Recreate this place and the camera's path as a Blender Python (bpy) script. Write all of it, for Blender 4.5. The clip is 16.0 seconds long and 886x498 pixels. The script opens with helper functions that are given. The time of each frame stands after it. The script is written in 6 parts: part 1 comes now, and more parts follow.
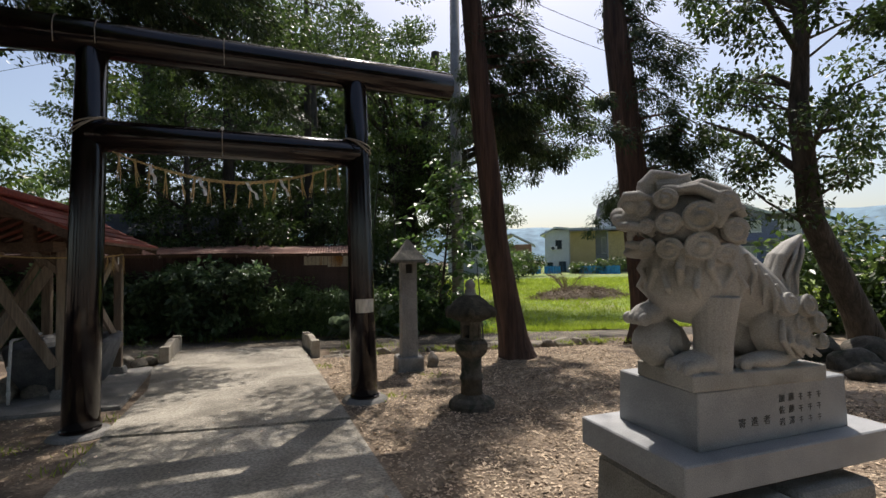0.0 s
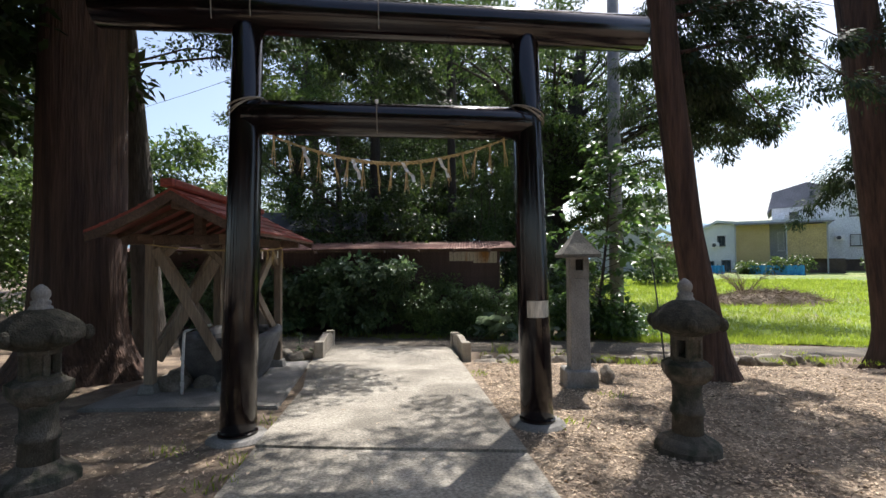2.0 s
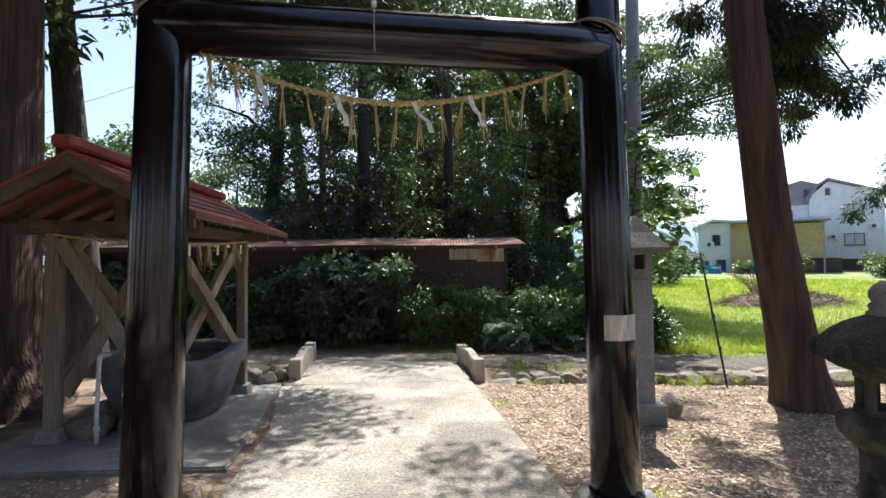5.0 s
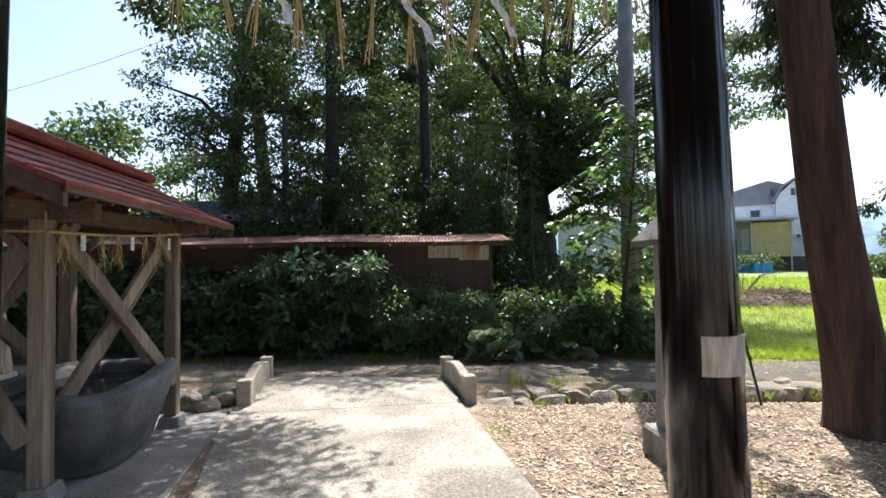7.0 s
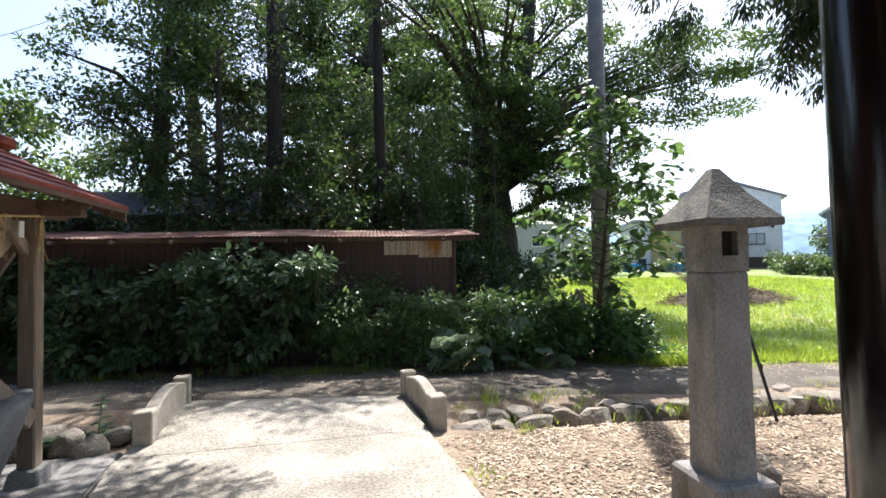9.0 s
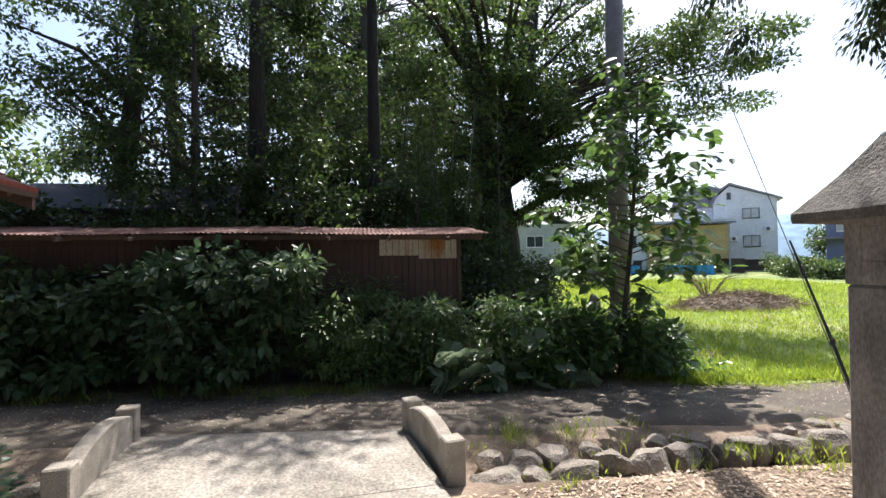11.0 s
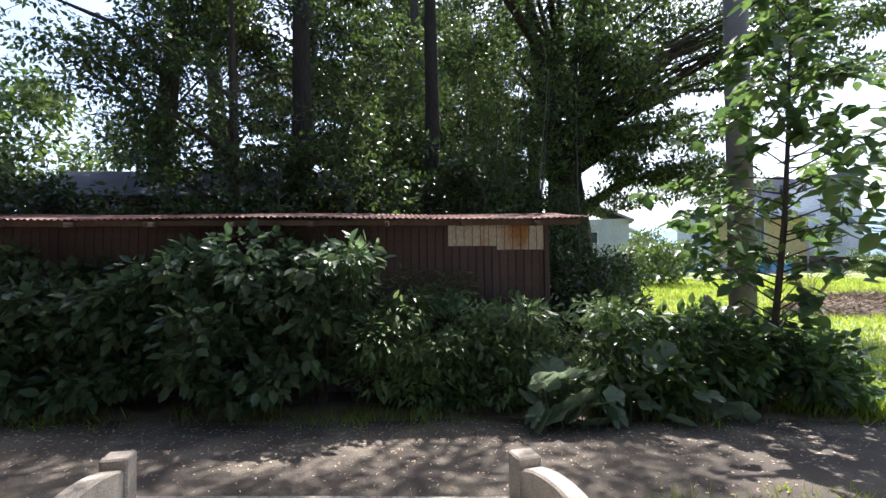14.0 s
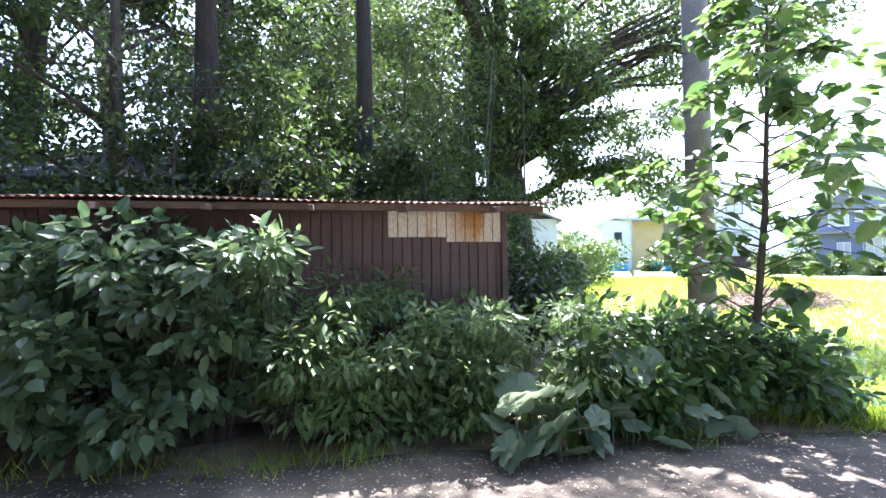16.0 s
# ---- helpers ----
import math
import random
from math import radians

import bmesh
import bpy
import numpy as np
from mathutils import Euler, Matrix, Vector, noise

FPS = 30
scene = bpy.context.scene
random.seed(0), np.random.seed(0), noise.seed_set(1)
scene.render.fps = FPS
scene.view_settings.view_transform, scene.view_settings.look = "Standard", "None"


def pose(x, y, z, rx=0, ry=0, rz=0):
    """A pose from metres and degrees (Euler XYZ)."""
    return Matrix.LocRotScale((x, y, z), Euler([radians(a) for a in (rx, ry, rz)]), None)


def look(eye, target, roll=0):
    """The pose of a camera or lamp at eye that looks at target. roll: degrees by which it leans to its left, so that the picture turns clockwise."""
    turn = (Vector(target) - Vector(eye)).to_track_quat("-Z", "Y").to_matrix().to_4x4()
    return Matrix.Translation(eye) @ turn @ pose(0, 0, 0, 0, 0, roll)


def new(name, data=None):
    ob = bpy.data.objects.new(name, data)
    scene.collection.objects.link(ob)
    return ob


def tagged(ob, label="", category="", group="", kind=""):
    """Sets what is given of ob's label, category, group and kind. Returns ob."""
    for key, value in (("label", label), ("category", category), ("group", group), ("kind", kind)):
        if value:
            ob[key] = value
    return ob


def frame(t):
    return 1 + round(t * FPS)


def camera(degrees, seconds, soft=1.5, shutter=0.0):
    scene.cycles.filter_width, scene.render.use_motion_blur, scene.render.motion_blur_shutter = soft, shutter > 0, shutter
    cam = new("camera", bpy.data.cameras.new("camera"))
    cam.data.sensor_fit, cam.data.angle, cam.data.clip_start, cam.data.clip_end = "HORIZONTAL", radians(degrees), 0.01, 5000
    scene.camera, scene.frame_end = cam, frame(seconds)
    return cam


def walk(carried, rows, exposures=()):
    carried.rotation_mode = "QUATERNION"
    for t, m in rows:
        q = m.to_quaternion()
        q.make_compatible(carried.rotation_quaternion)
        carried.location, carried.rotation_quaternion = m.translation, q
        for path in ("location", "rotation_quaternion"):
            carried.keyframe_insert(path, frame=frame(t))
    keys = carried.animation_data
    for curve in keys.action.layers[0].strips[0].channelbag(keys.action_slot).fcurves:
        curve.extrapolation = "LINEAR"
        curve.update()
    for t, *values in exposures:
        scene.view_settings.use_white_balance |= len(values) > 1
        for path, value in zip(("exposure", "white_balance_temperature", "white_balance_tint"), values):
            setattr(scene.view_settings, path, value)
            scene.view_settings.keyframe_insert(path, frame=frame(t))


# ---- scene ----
cam = camera(85.4, 16.0)
EXPOSURES = [(0.0, -0.05, 6700, 12), (1.5, 0.4, 6400, 12), (3.5, 0.8, 6300, 12), (6.5, 0.95, 6200, 12), (9.0, 1.1, 6200, 13), (11.5, 0.8, 6300, 16), (13.5, 0.95, 6300, 18), (14.0, 1.25, 6200, 18), (14.5, 1.75, 6100, 19), (15.0, 2.15, 5950, 20), (15.5, 2.5, 5850, 21), (16.0, 2.8, 5800, 21)]
PATH = [
    (0, (0.209, 0.716, 1.767), (0.858, 2.608, 1.823), -0.8),
    (0.5, (0.135, 0.995, 1.765), (0.695, 2.913, 1.821), -0.7),
    (1, (0.127, 1.294, 1.733), (0.584, 3.240, 1.787), -0.8),
    (1.5, (0.106, 1.603, 1.749), (0.307, 3.592, 1.802), -0.5),
    (2, (-0.006, 1.900, 1.727), (0.105, 3.896, 1.780), -0.4),
    (2.5, (-0.045, 2.165, 1.732), (0.078, 4.161, 1.785), -0.7),
    (3, (0.006, 2.477, 1.720), (0.153, 4.471, 1.775), -0.6),
    (3.5, (-0.008, 2.741, 1.702), (0.131, 4.736, 1.762), -0.7),
    (4, (-0.113, 3.034, 1.705), (0.029, 5.028, 1.762), -0.4),
    (6.5, (-0.247, 4.566, 1.648), (0.003, 6.549, 1.701), -0.9),
    (7, (-0.258, 4.886, 1.652), (0.026, 6.865, 1.706), -0.7),
    (7.5, (-0.314, 5.213, 1.633), (0.002, 7.188, 1.685), -0.6),
    (8, (-0.315, 5.461, 1.627), (0.194, 7.395, 1.685), -0.6),
    (8.5, (-0.248, 5.759, 1.606), (0.296, 7.682, 1.663), -0.8),
    (9, (-0.190, 6.043, 1.573), (0.286, 7.984, 1.631), -0.9),
    (11.5, (-0.141, 7.433, 1.607), (0.403, 9.356, 1.665), -0.5),
    (12, (-0.148, 7.684, 1.601), (0.430, 9.598, 1.654), -0.7),
    (12.5, (-0.114, 8.021, 1.584), (0.344, 9.967, 1.631), -0.9),
    (13, (-0.155, 8.310, 1.559), (0.213, 10.275, 1.611), -0.9),
    (13.5, (-0.251, 8.599, 1.557), (0.097, 10.568, 1.612), -0.8),
    (14, (-0.294, 8.881, 1.529), (0.052, 10.851, 1.582), -0.5),
    (14.5, (-0.304, 9.152, 1.520), (-0.031, 11.132, 1.572), -0.5),
    (15, (-0.321, 9.458, 1.465), (-0.077, 11.442, 1.520), -0.5),
    (15.5, (-0.274, 9.753, 1.478), (0.132, 11.711, 1.530), -0.6),
    (16, (-0.205, 10.037, 1.453), (0.426, 11.934, 1.508), -0.8),
]
walk(cam, [(t, look(eye, target, roll)) for t, eye, target, roll in PATH], EXPOSURES)

# ---- world and sun ----
SUN_AZ, SUN_EL = radians(28.0), radians(58.0)  # azimuth to the right of +y
world = bpy.data.worlds.new("sky_world")
scene.world = world
world.use_nodes = True
wn = world.node_tree
sky = wn.nodes.new("ShaderNodeTexSky")
sky.sky_type, sky.sun_disc = "NISHITA", False
sky.sun_elevation, sky.sun_rotation = SUN_EL, SUN_AZ
sky.air_density, sky.dust_density, sky.ozone_density = 1.0, 2.4, 1.0
wn.nodes["Background"].inputs["Strength"].default_value = 0.15
wn.links.new(sky.outputs["Color"], wn.nodes["Background"].inputs["Color"])
sun_data = bpy.data.lights.new("sun", "SUN")
sun_data.energy, sun_data.angle, sun_data.color = 5.0, radians(0.55), (1.0, 0.955, 0.89)
sun = new("sun", sun_data)
sun_dir = Vector((math.sin(SUN_AZ) * math.cos(SUN_EL), math.cos(SUN_AZ) * math.cos(SUN_EL), math.sin(SUN_EL)))
sun.matrix_world = look(sun_dir * 60, (0, 0, 0))


# ---- materials ----
def mat(name, c1, c2, scale=6.0, rough=0.8, bump=0.3, metal=0.0, fine=60.0, stretch=(1, 1, 1), c3=None, spot=0.62, spread=0.12, island=0.0, obj_rand=0.0, coat=0.0, bump_dist=0.01, grain=0.28):
    """Two colours mixed by a coarse noise, a fine grain on top, and optional patches of a third colour."""
    m = bpy.data.materials.new(name)
    m.use_nodes = True
    nt = m.node_tree
    nd, ln = nt.nodes, nt.links
    b = nd["Principled BSDF"]
    tc = nd.new("ShaderNodeTexCoord")
    mp = nd.new("ShaderNodeMapping")
    mp.inputs["Scale"].default_value = stretch
    ln.new(tc.outputs["Object"], mp.inputs["Vector"])
    n1 = nd.new("ShaderNodeTexNoise")
    n1.inputs["Scale"].default_value, n1.inputs["Detail"].default_value = scale, 6
    n2 = nd.new("ShaderNodeTexNoise")
    n2.inputs["Scale"].default_value, n2.inputs["Detail"].default_value = fine, 4
    for n in (n1, n2):
        ln.new(mp.outputs["Vector"], n.inputs["Vector"])
    r1 = nd.new("ShaderNodeMapRange")
    r1.inputs["From Min"].default_value, r1.inputs["From Max"].default_value = 0.35, 0.65
    ln.new(n1.outputs["Fac"], r1.inputs["Value"])
    mx = nd.new("ShaderNodeMix")
    mx.data_type = "RGBA"
    mx.inputs[6].default_value, mx.inputs[7].default_value = (*c1, 1), (*c2, 1)
    ln.new(r1.outputs["Result"], mx.inputs[0])
    col = mx.outputs[2]
    if c3:
        n3 = nd.new("ShaderNodeTexNoise")
        n3.inputs["Scale"].default_value, n3.inputs["Detail"].default_value = scale * 0.45, 7
        n3.inputs["Distortion"].default_value = 0.6
        ln.new(mp.outputs["Vector"], n3.inputs["Vector"])
        r3 = nd.new("ShaderNodeMapRange")
        r3.inputs["From Min"].default_value, r3.inputs["From Max"].default_value = spot - spread / 2, spot + spread / 2
        ln.new(n3.outputs["Fac"], r3.inputs["Value"])
        m3 = nd.new("ShaderNodeMix")
        m3.data_type = "RGBA"
        m3.inputs[7].default_value = (*c3, 1)
        ln.new(r3.outputs["Result"], m3.inputs[0])
        ln.new(col, m3.inputs[6])
        col = m3.outputs[2]
    hsv = nd.new("ShaderNodeHueSaturation")
    ln.new(col, hsv.inputs["Color"])
    r2 = nd.new("ShaderNodeMapRange")
    r2.inputs["From Min"].default_value, r2.inputs["From Max"].default_value = 0.3, 0.7
    r2.inputs["To Min"].default_value, r2.inputs["To Max"].default_value = 1 - grain, 1 + grain
    ln.new(n2.outputs["Fac"], r2.inputs["Value"])
    val = r2.outputs["Result"]
    rnd = None
    if island:
        ge = nd.new("ShaderNodeNewGeometry")
        rnd, amount = ge.outputs["Random Per Island"], island
    elif obj_rand:
        oi = nd.new("ShaderNodeObjectInfo")
        rnd, amount = oi.outputs["Random"], obj_rand
    if rnd:
        rr = nd.new("ShaderNodeMapRange")
        rr.inputs["To Min"].default_value, rr.inputs["To Max"].default_value = 1 - amount, 1 + amount
        ln.new(rnd, rr.inputs["Value"])
        ml = nd.new("ShaderNodeMath")
        ml.operation = "MULTIPLY"
        ln.new(rr.outputs["Result"], ml.inputs[0])
        ln.new(val, ml.inputs[1])
        val = ml.outputs[0]
    ln.new(val, hsv.inputs["Value"])
    ln.new(hsv.outputs["Color"], b.inputs["Base Color"])
    rg = nd.new("ShaderNodeMapRange")
    rg.inputs["To Min"].default_value, rg.inputs["To Max"].default_value = max(0.02, rough - 0.1), min(1, rough + 0.1)
    ln.new(n1.outputs["Fac"], rg.inputs["Value"])
    ln.new(rg.outputs["Result"], b.inputs["Roughness"])
    b.inputs["Metallic"].default_value = metal
    b.inputs["Coat Weight"].default_value = coat
    if bump:
        ad = nd.new("ShaderNodeMath")
        ad.operation = "ADD"
        ln.new(n1.outputs["Fac"], ad.inputs[0])
        ln.new(n2.outputs["Fac"], ad.inputs[1])
        bp = nd.new("ShaderNodeBump")
        bp.inputs["Strength"].default_value, bp.inputs["Distance"].default_value = bump, bump_dist
        ln.new(ad.outputs[0], bp.inputs["Height"])
        ln.new(bp.outputs["Normal"], b.inputs["Normal"])
    return m


def leaf_mat(name, c1, c2, rough=0.45, trans=0.35, var=0.35):
    """Leaf: colour varies leaf by leaf, light comes through."""
    m = bpy.data.materials.new(name)
    m.use_nodes = True
    nt = m.node_tree
    nd, ln = nt.nodes, nt.links
    b = nd["Principled BSDF"]
    ge = nd.new("ShaderNodeNewGeometry")
    mx = nd.new("ShaderNodeMix")
    mx.data_type = "RGBA"
    mx.inputs[6].default_value, mx.inputs[7].default_value = (*c1, 1), (*c2, 1)
    ln.new(ge.outputs["Random Per Island"], mx.inputs[0])
    tc = nd.new("ShaderNodeTexCoord")
    nz = nd.new("ShaderNodeTexNoise")
    nz.inputs["Scale"].default_value, nz.inputs["Detail"].default_value = 0.9, 5
    ln.new(tc.outputs["Object"], nz.inputs["Vector"])
    mr = nd.new("ShaderNodeMapRange")
    mr.inputs["From Min"].default_value, mr.inputs["From Max"].default_value = 0.3, 0.7
    mr.inputs["To Min"].default_value, mr.inputs["To Max"].default_value = 1 - var, 1 + var
    ln.new(nz.outputs["Fac"], mr.inputs["Value"])
    hs = nd.new("ShaderNodeHueSaturation")
    ln.new(mx.outputs[2], hs.inputs["Color"])
    ln.new(mr.outputs["Result"], hs.inputs["Value"])
    ln.new(hs.outputs["Color"], b.inputs["Base Color"])
    b.inputs["Roughness"].default_value = rough
    b.inputs["Specular IOR Level"].default_value = 0.5
    tl = nd.new("ShaderNodeBsdfTranslucent")
    h2 = nd.new("ShaderNodeHueSaturation")
    h2.inputs["Hue"].default_value, h2.inputs["Saturation"].default_value, h2.inputs["Value"].default_value = 0.48, 1.1, 2.4
    ln.new(hs.outputs["Color"], h2.inputs["Color"])
    ln.new(h2.outputs["Color"], tl.inputs["Color"])
    ms = nd.new("ShaderNodeMixShader")
    ms.inputs[0].default_value = trans
    ln.new(b.outputs[0], ms.inputs[1])
    ln.new(tl.outputs[0], ms.inputs[2])
    ln.new(ms.outputs[0], nd["Material Output"].inputs["Surface"])
    return m


M_SOIL = mat("soil_and_chips", (0.20, 0.147, 0.100), (0.31, 0.24, 0.17), 3.0, 0.95, 0.6, fine=45, c3=(0.11, 0.078, 0.054), spot=0.56, spread=0.16, bump_dist=0.03)
M_CONC = mat("path_concrete", (0.30, 0.272, 0.222), (0.41, 0.375, 0.31), 2.2, 0.92, 1.0, fine=42, c3=(0.20, 0.18, 0.145), spot=0.55, spread=0.2, grain=0.42)
M_CONC_DARK = mat("slab_concrete", (0.22, 0.21, 0.19), (0.30, 0.285, 0.26), 3.0, 0.9, 0.4, fine=60, c3=(0.15, 0.145, 0.13), spot=0.58, spread=0.2)
M_ASPH = mat("road_asphalt", (0.068, 0.056, 0.042), (0.115, 0.097, 0.072), 2.5, 0.94, 0.8, fine=60, c3=(0.17, 0.145, 0.105), spot=0.57, spread=0.14)
M_GRASS = mat("field_grass", (0.15, 0.22, 0.05), (0.25, 0.32, 0.085), 0.6, 0.9, 0.8, fine=25, c3=(0.34, 0.34, 0.14), spot=0.6, spread=0.2, bump_dist=0.08)
M_LACQ = mat("black_lacquer", (0.006, 0.004, 0.005), (0.013, 0.006, 0.006), 5.0, 0.15, 0.14, fine=26, stretch=(1, 1, 0.12), coat=0.1)
M_STONE_D = mat("old_lantern_stone", (0.075, 0.065, 0.05), (0.14, 0.12, 0.095), 9.0, 0.95, 0.8, fine=70, c3=(0.035, 0.04, 0.025), spot=0.55, spread=0.15)
M_MOSS_CAP = mat("mossy_lantern_cap", (0.030, 0.030, 0.020), (0.065, 0.058, 0.042), 12.0, 0.97, 1.0, fine=60, c3=(0.10, 0.085, 0.065), spot=0.62, spread=0.12, bump_dist=0.02)
M_STONE_M = mat("tall_lantern_stone", (0.23, 0.22, 0.21), (0.33, 0.31, 0.285), 6.0, 0.93, 0.5, fine=80, stretch=(1, 1, 0.5), c3=(0.15, 0.14, 0.12), spot=0.58, spread=0.16)
M_STONE_CAP = mat("tall_lantern_cap_stone", (0.12, 0.115, 0.10), (0.19, 0.18, 0.155), 8.0, 0.95, 0.9, fine=60, c3=(0.27, 0.25, 0.2), spot=0.62, spread=0.12)
M_GRANITE = mat("pedestal_granite", (0.30, 0.31, 0.32), (0.39, 0.395, 0.40), 5.0, 0.6, 0.12, fine=220, grain=0.22, c3=(0.26, 0.265, 0.27), spot=0.6, spread=0.2)
M_GRANITE_R = mat("plinth_granite", (0.24, 0.23, 0.21), (0.33, 0.32, 0.295), 7.0, 0.9, 0.6, fine=120)
M_STATUE = mat("carved_granite", (0.36, 0.345, 0.325), (0.45, 0.435, 0.405), 6.0, 0.8, 0.12, fine=170, grain=0.20, c3=(0.27, 0.255, 0.22), spot=0.56, spread=0.2)
M_WOOD = mat("weathered_post_wood", (0.24, 0.18, 0.125), (0.36, 0.285, 0.21), 7.0, 0.8, 0.4, fine=50, stretch=(1, 1, 0.08), c3=(0.16, 0.12, 0.085), spot=0.6, spread=0.2)
M_WOOD_D = mat("dark_roof_wood", (0.10, 0.065, 0.045), (0.16, 0.105, 0.075), 6.0, 0.8, 0.3, fine=40, stretch=(1, 0.12, 1))
M_RED = mat("red_painted_roof_metal", (0.24, 0.045, 0.032), (0.34, 0.080, 0.055), 2.2, 0.55, 0.25, fine=30, c3=(0.16, 0.055, 0.04), spot=0.57, spread=0.14)
M_RUST = mat("rusty_corrugated_roof", (0.13, 0.055, 0.038), (0.22, 0.095, 0.065), 3.0, 0.75, 0.3, fine=40, c3=(0.36, 0.23, 0.18), spot=0.58, spread=0.16)
M_SHED = mat("brown_painted_siding", (0.085, 0.052, 0.048), (0.12, 0.074, 0.066), 3.0, 0.6, 0.25, fine=60, stretch=(1, 1, 0.25), obj_rand=0.12)
M_PATCH = mat("cream_sheet_with_rust", (0.62, 0.59, 0.50), (0.70, 0.67, 0.58), 4.0, 0.55, 0.15, fine=50, stretch=(1, 1, 0.35), c3=(0.42, 0.20, 0.05), spot=0.60, spread=0.08)
M_BARK = mat("cedar_bark", (0.055, 0.033, 0.026), (0.13, 0.077, 0.056), 9.0, 0.95, 1.0, fine=34, stretch=(1, 1, 0.07), bump_dist=0.05)
M_BARK_G = mat("dark_tree_bark", (0.05, 0.042, 0.034), (0.10, 0.085, 0.07), 8.0, 0.95, 1.0, fine=30, stretch=(1, 1, 0.2), bump_dist=0.04)
# darker bark tone for the straight and spreading trees behind the shed
M_BARK_DARK = mat("darker_tree_bark", (0.022, 0.019, 0.015), (0.048, 0.040, 0.031), 8.0, 0.95, 1.0, fine=30, stretch=(1, 1, 0.2), bump_dist=0.04)
M_POLE = mat("grey_concrete_pole", (0.19, 0.185, 0.18), (0.26, 0.25, 0.24), 4.0, 0.85, 0.15, fine=60)
M_ROCK = mat("field_stone", (0.20, 0.172, 0.138), (0.34, 0.30, 0.245), 5.0, 0.92, 0.9, fine=45, c3=(0.14, 0.14, 0.10), spot=0.58, spread=0.2, obj_rand=0.25, bump_dist=0.02)
M_KERB = mat("parapet_concrete", (0.33, 0.29, 0.235), (0.43, 0.385, 0.315), 7.0, 0.92, 0.6, fine=90, c3=(0.27, 0.24, 0.19), spot=0.6, spread=0.2)
M_TROUGH = mat("trough_stone", (0.11, 0.11, 0.115), (0.18, 0.18, 0.18), 5.0, 0.9, 0.6, fine=70, c3=(0.08, 0.08, 0.075), spot=0.58, spread=0.2)
M_WATER = mat("dark_water", (0.01, 0.012, 0.012), (0.015, 0.017, 0.016), 2.0, 0.12, 0.05, fine=8)
M_STRAW = mat("rice_straw", (0.50, 0.36, 0.15), (0.64, 0.49, 0.24), 30.0, 0.85, 0.3, fine=90, island=0.2)
M_PAPER = mat("white_paper", (0.78, 0.78, 0.77), (0.84, 0.84, 0.82), 9.0, 0.8, 0.0)
M_PVC = mat("white_plastic_pipe", (0.68, 0.67, 0.64), (0.76, 0.75, 0.72), 8.0, 0.5, 0.1, c3=(0.35, 0.32, 0.27), spot=0.66, spread=0.1)
M_SILVER = mat("crinkled_foil_label", (0.46, 0.42, 0.36), (0.66, 0.63, 0.58), 18.0, 0.35, 0.5, metal=0.5, fine=50, stretch=(1, 1, 0.15))
M_ROPE = mat("old_grey_rope", (0.26, 0.23, 0.18), (0.36, 0.32, 0.26), 40.0, 0.9, 0.3)
M_WIRE = mat("dark_cable", (0.03, 0.03, 0.03), (0.05, 0.05, 0.05), 10.0, 0.6, 0.0)
M_RECESS_SHADE = mat("recess_shade", (0.02, 0.018, 0.015), (0.03, 0.027, 0.022), 10.0, 0.95, 0.2)
M_LEAF_A = leaf_mat("leaf_broad_dark", (0.014, 0.032, 0.011), (0.056, 0.092, 0.028), 0.34, 0.36, 0.5)
M_LEAF_B = leaf_mat("leaf_broad_green", (0.022, 0.048, 0.014), (0.075, 0.12, 0.034), 0.36, 0.38, 0.5)
M_LEAF_C = leaf_mat("leaf_cedar", (0.014, 0.030, 0.014), (0.040, 0.064, 0.024), 0.5, 0.2)
M_LEAF_BUSH = leaf_mat("leaf_bush", (0.050, 0.098, 0.048), (0.145, 0.215, 0.10), 0.38, 0.32, 0.4)
M_LEAF_BIG = leaf_mat("leaf_large", (0.035, 0.075, 0.026), (0.095, 0.165, 0.050), 0.34, 0.36)
M_LEAF_BUTTER = leaf_mat("leaf_butterbur", (0.09, 0.14, 0.085), (0.18, 0.24, 0.15), 0.5, 0.25)
# fresh weed leaves; the sunlight on them is put into this lighter green
M_LEAF_WEED_SUN = leaf_mat("leaf_fresh_weed_sunlit", (0.075, 0.13, 0.05), (0.19, 0.27, 0.11), 0.36, 0.36, 0.4)
M_LEAF_GRASS = leaf_mat("grass_blades", (0.14, 0.21, 0.03), (0.25, 0.33, 0.07), 0.6, 0.4, 0.25)
M_LITTER = mat("leaf_litter", (0.33, 0.245, 0.165), (0.56, 0.445, 0.32), 4.0, 0.9, 0.0, island=0.6)
M_TWIG = mat("dry_twig", (0.17, 0.125, 0.085), (0.28, 0.22, 0.16), 12.0, 0.9, 0.2, island=0.3)


# ---- mesh helpers ----
def part(name, bm, material, parent=None, label="", smooth=False):
    """Link a bmesh as one mesh object, under a parent if there is one."""
    me = bpy.data.meshes.new(name)
    bm.to_mesh(me)
    bm.free()
    if smooth:
        me.polygons.foreach_set("use_smooth", [True] * len(me.polygons))
    me.materials.append(material)
    ob = new(name, me)
    if parent:
        ob.parent = parent
    return tagged(ob, label)


def thing(name, x, y, z, rz=0.0, label="", category="", group="", kind=""):
    ob = new(name)
    ob.empty_display_size = 0.1
    ob.matrix_basis = pose(x, y, z, 0, 0, rz)
    return tagged(ob, label, category, group, kind)


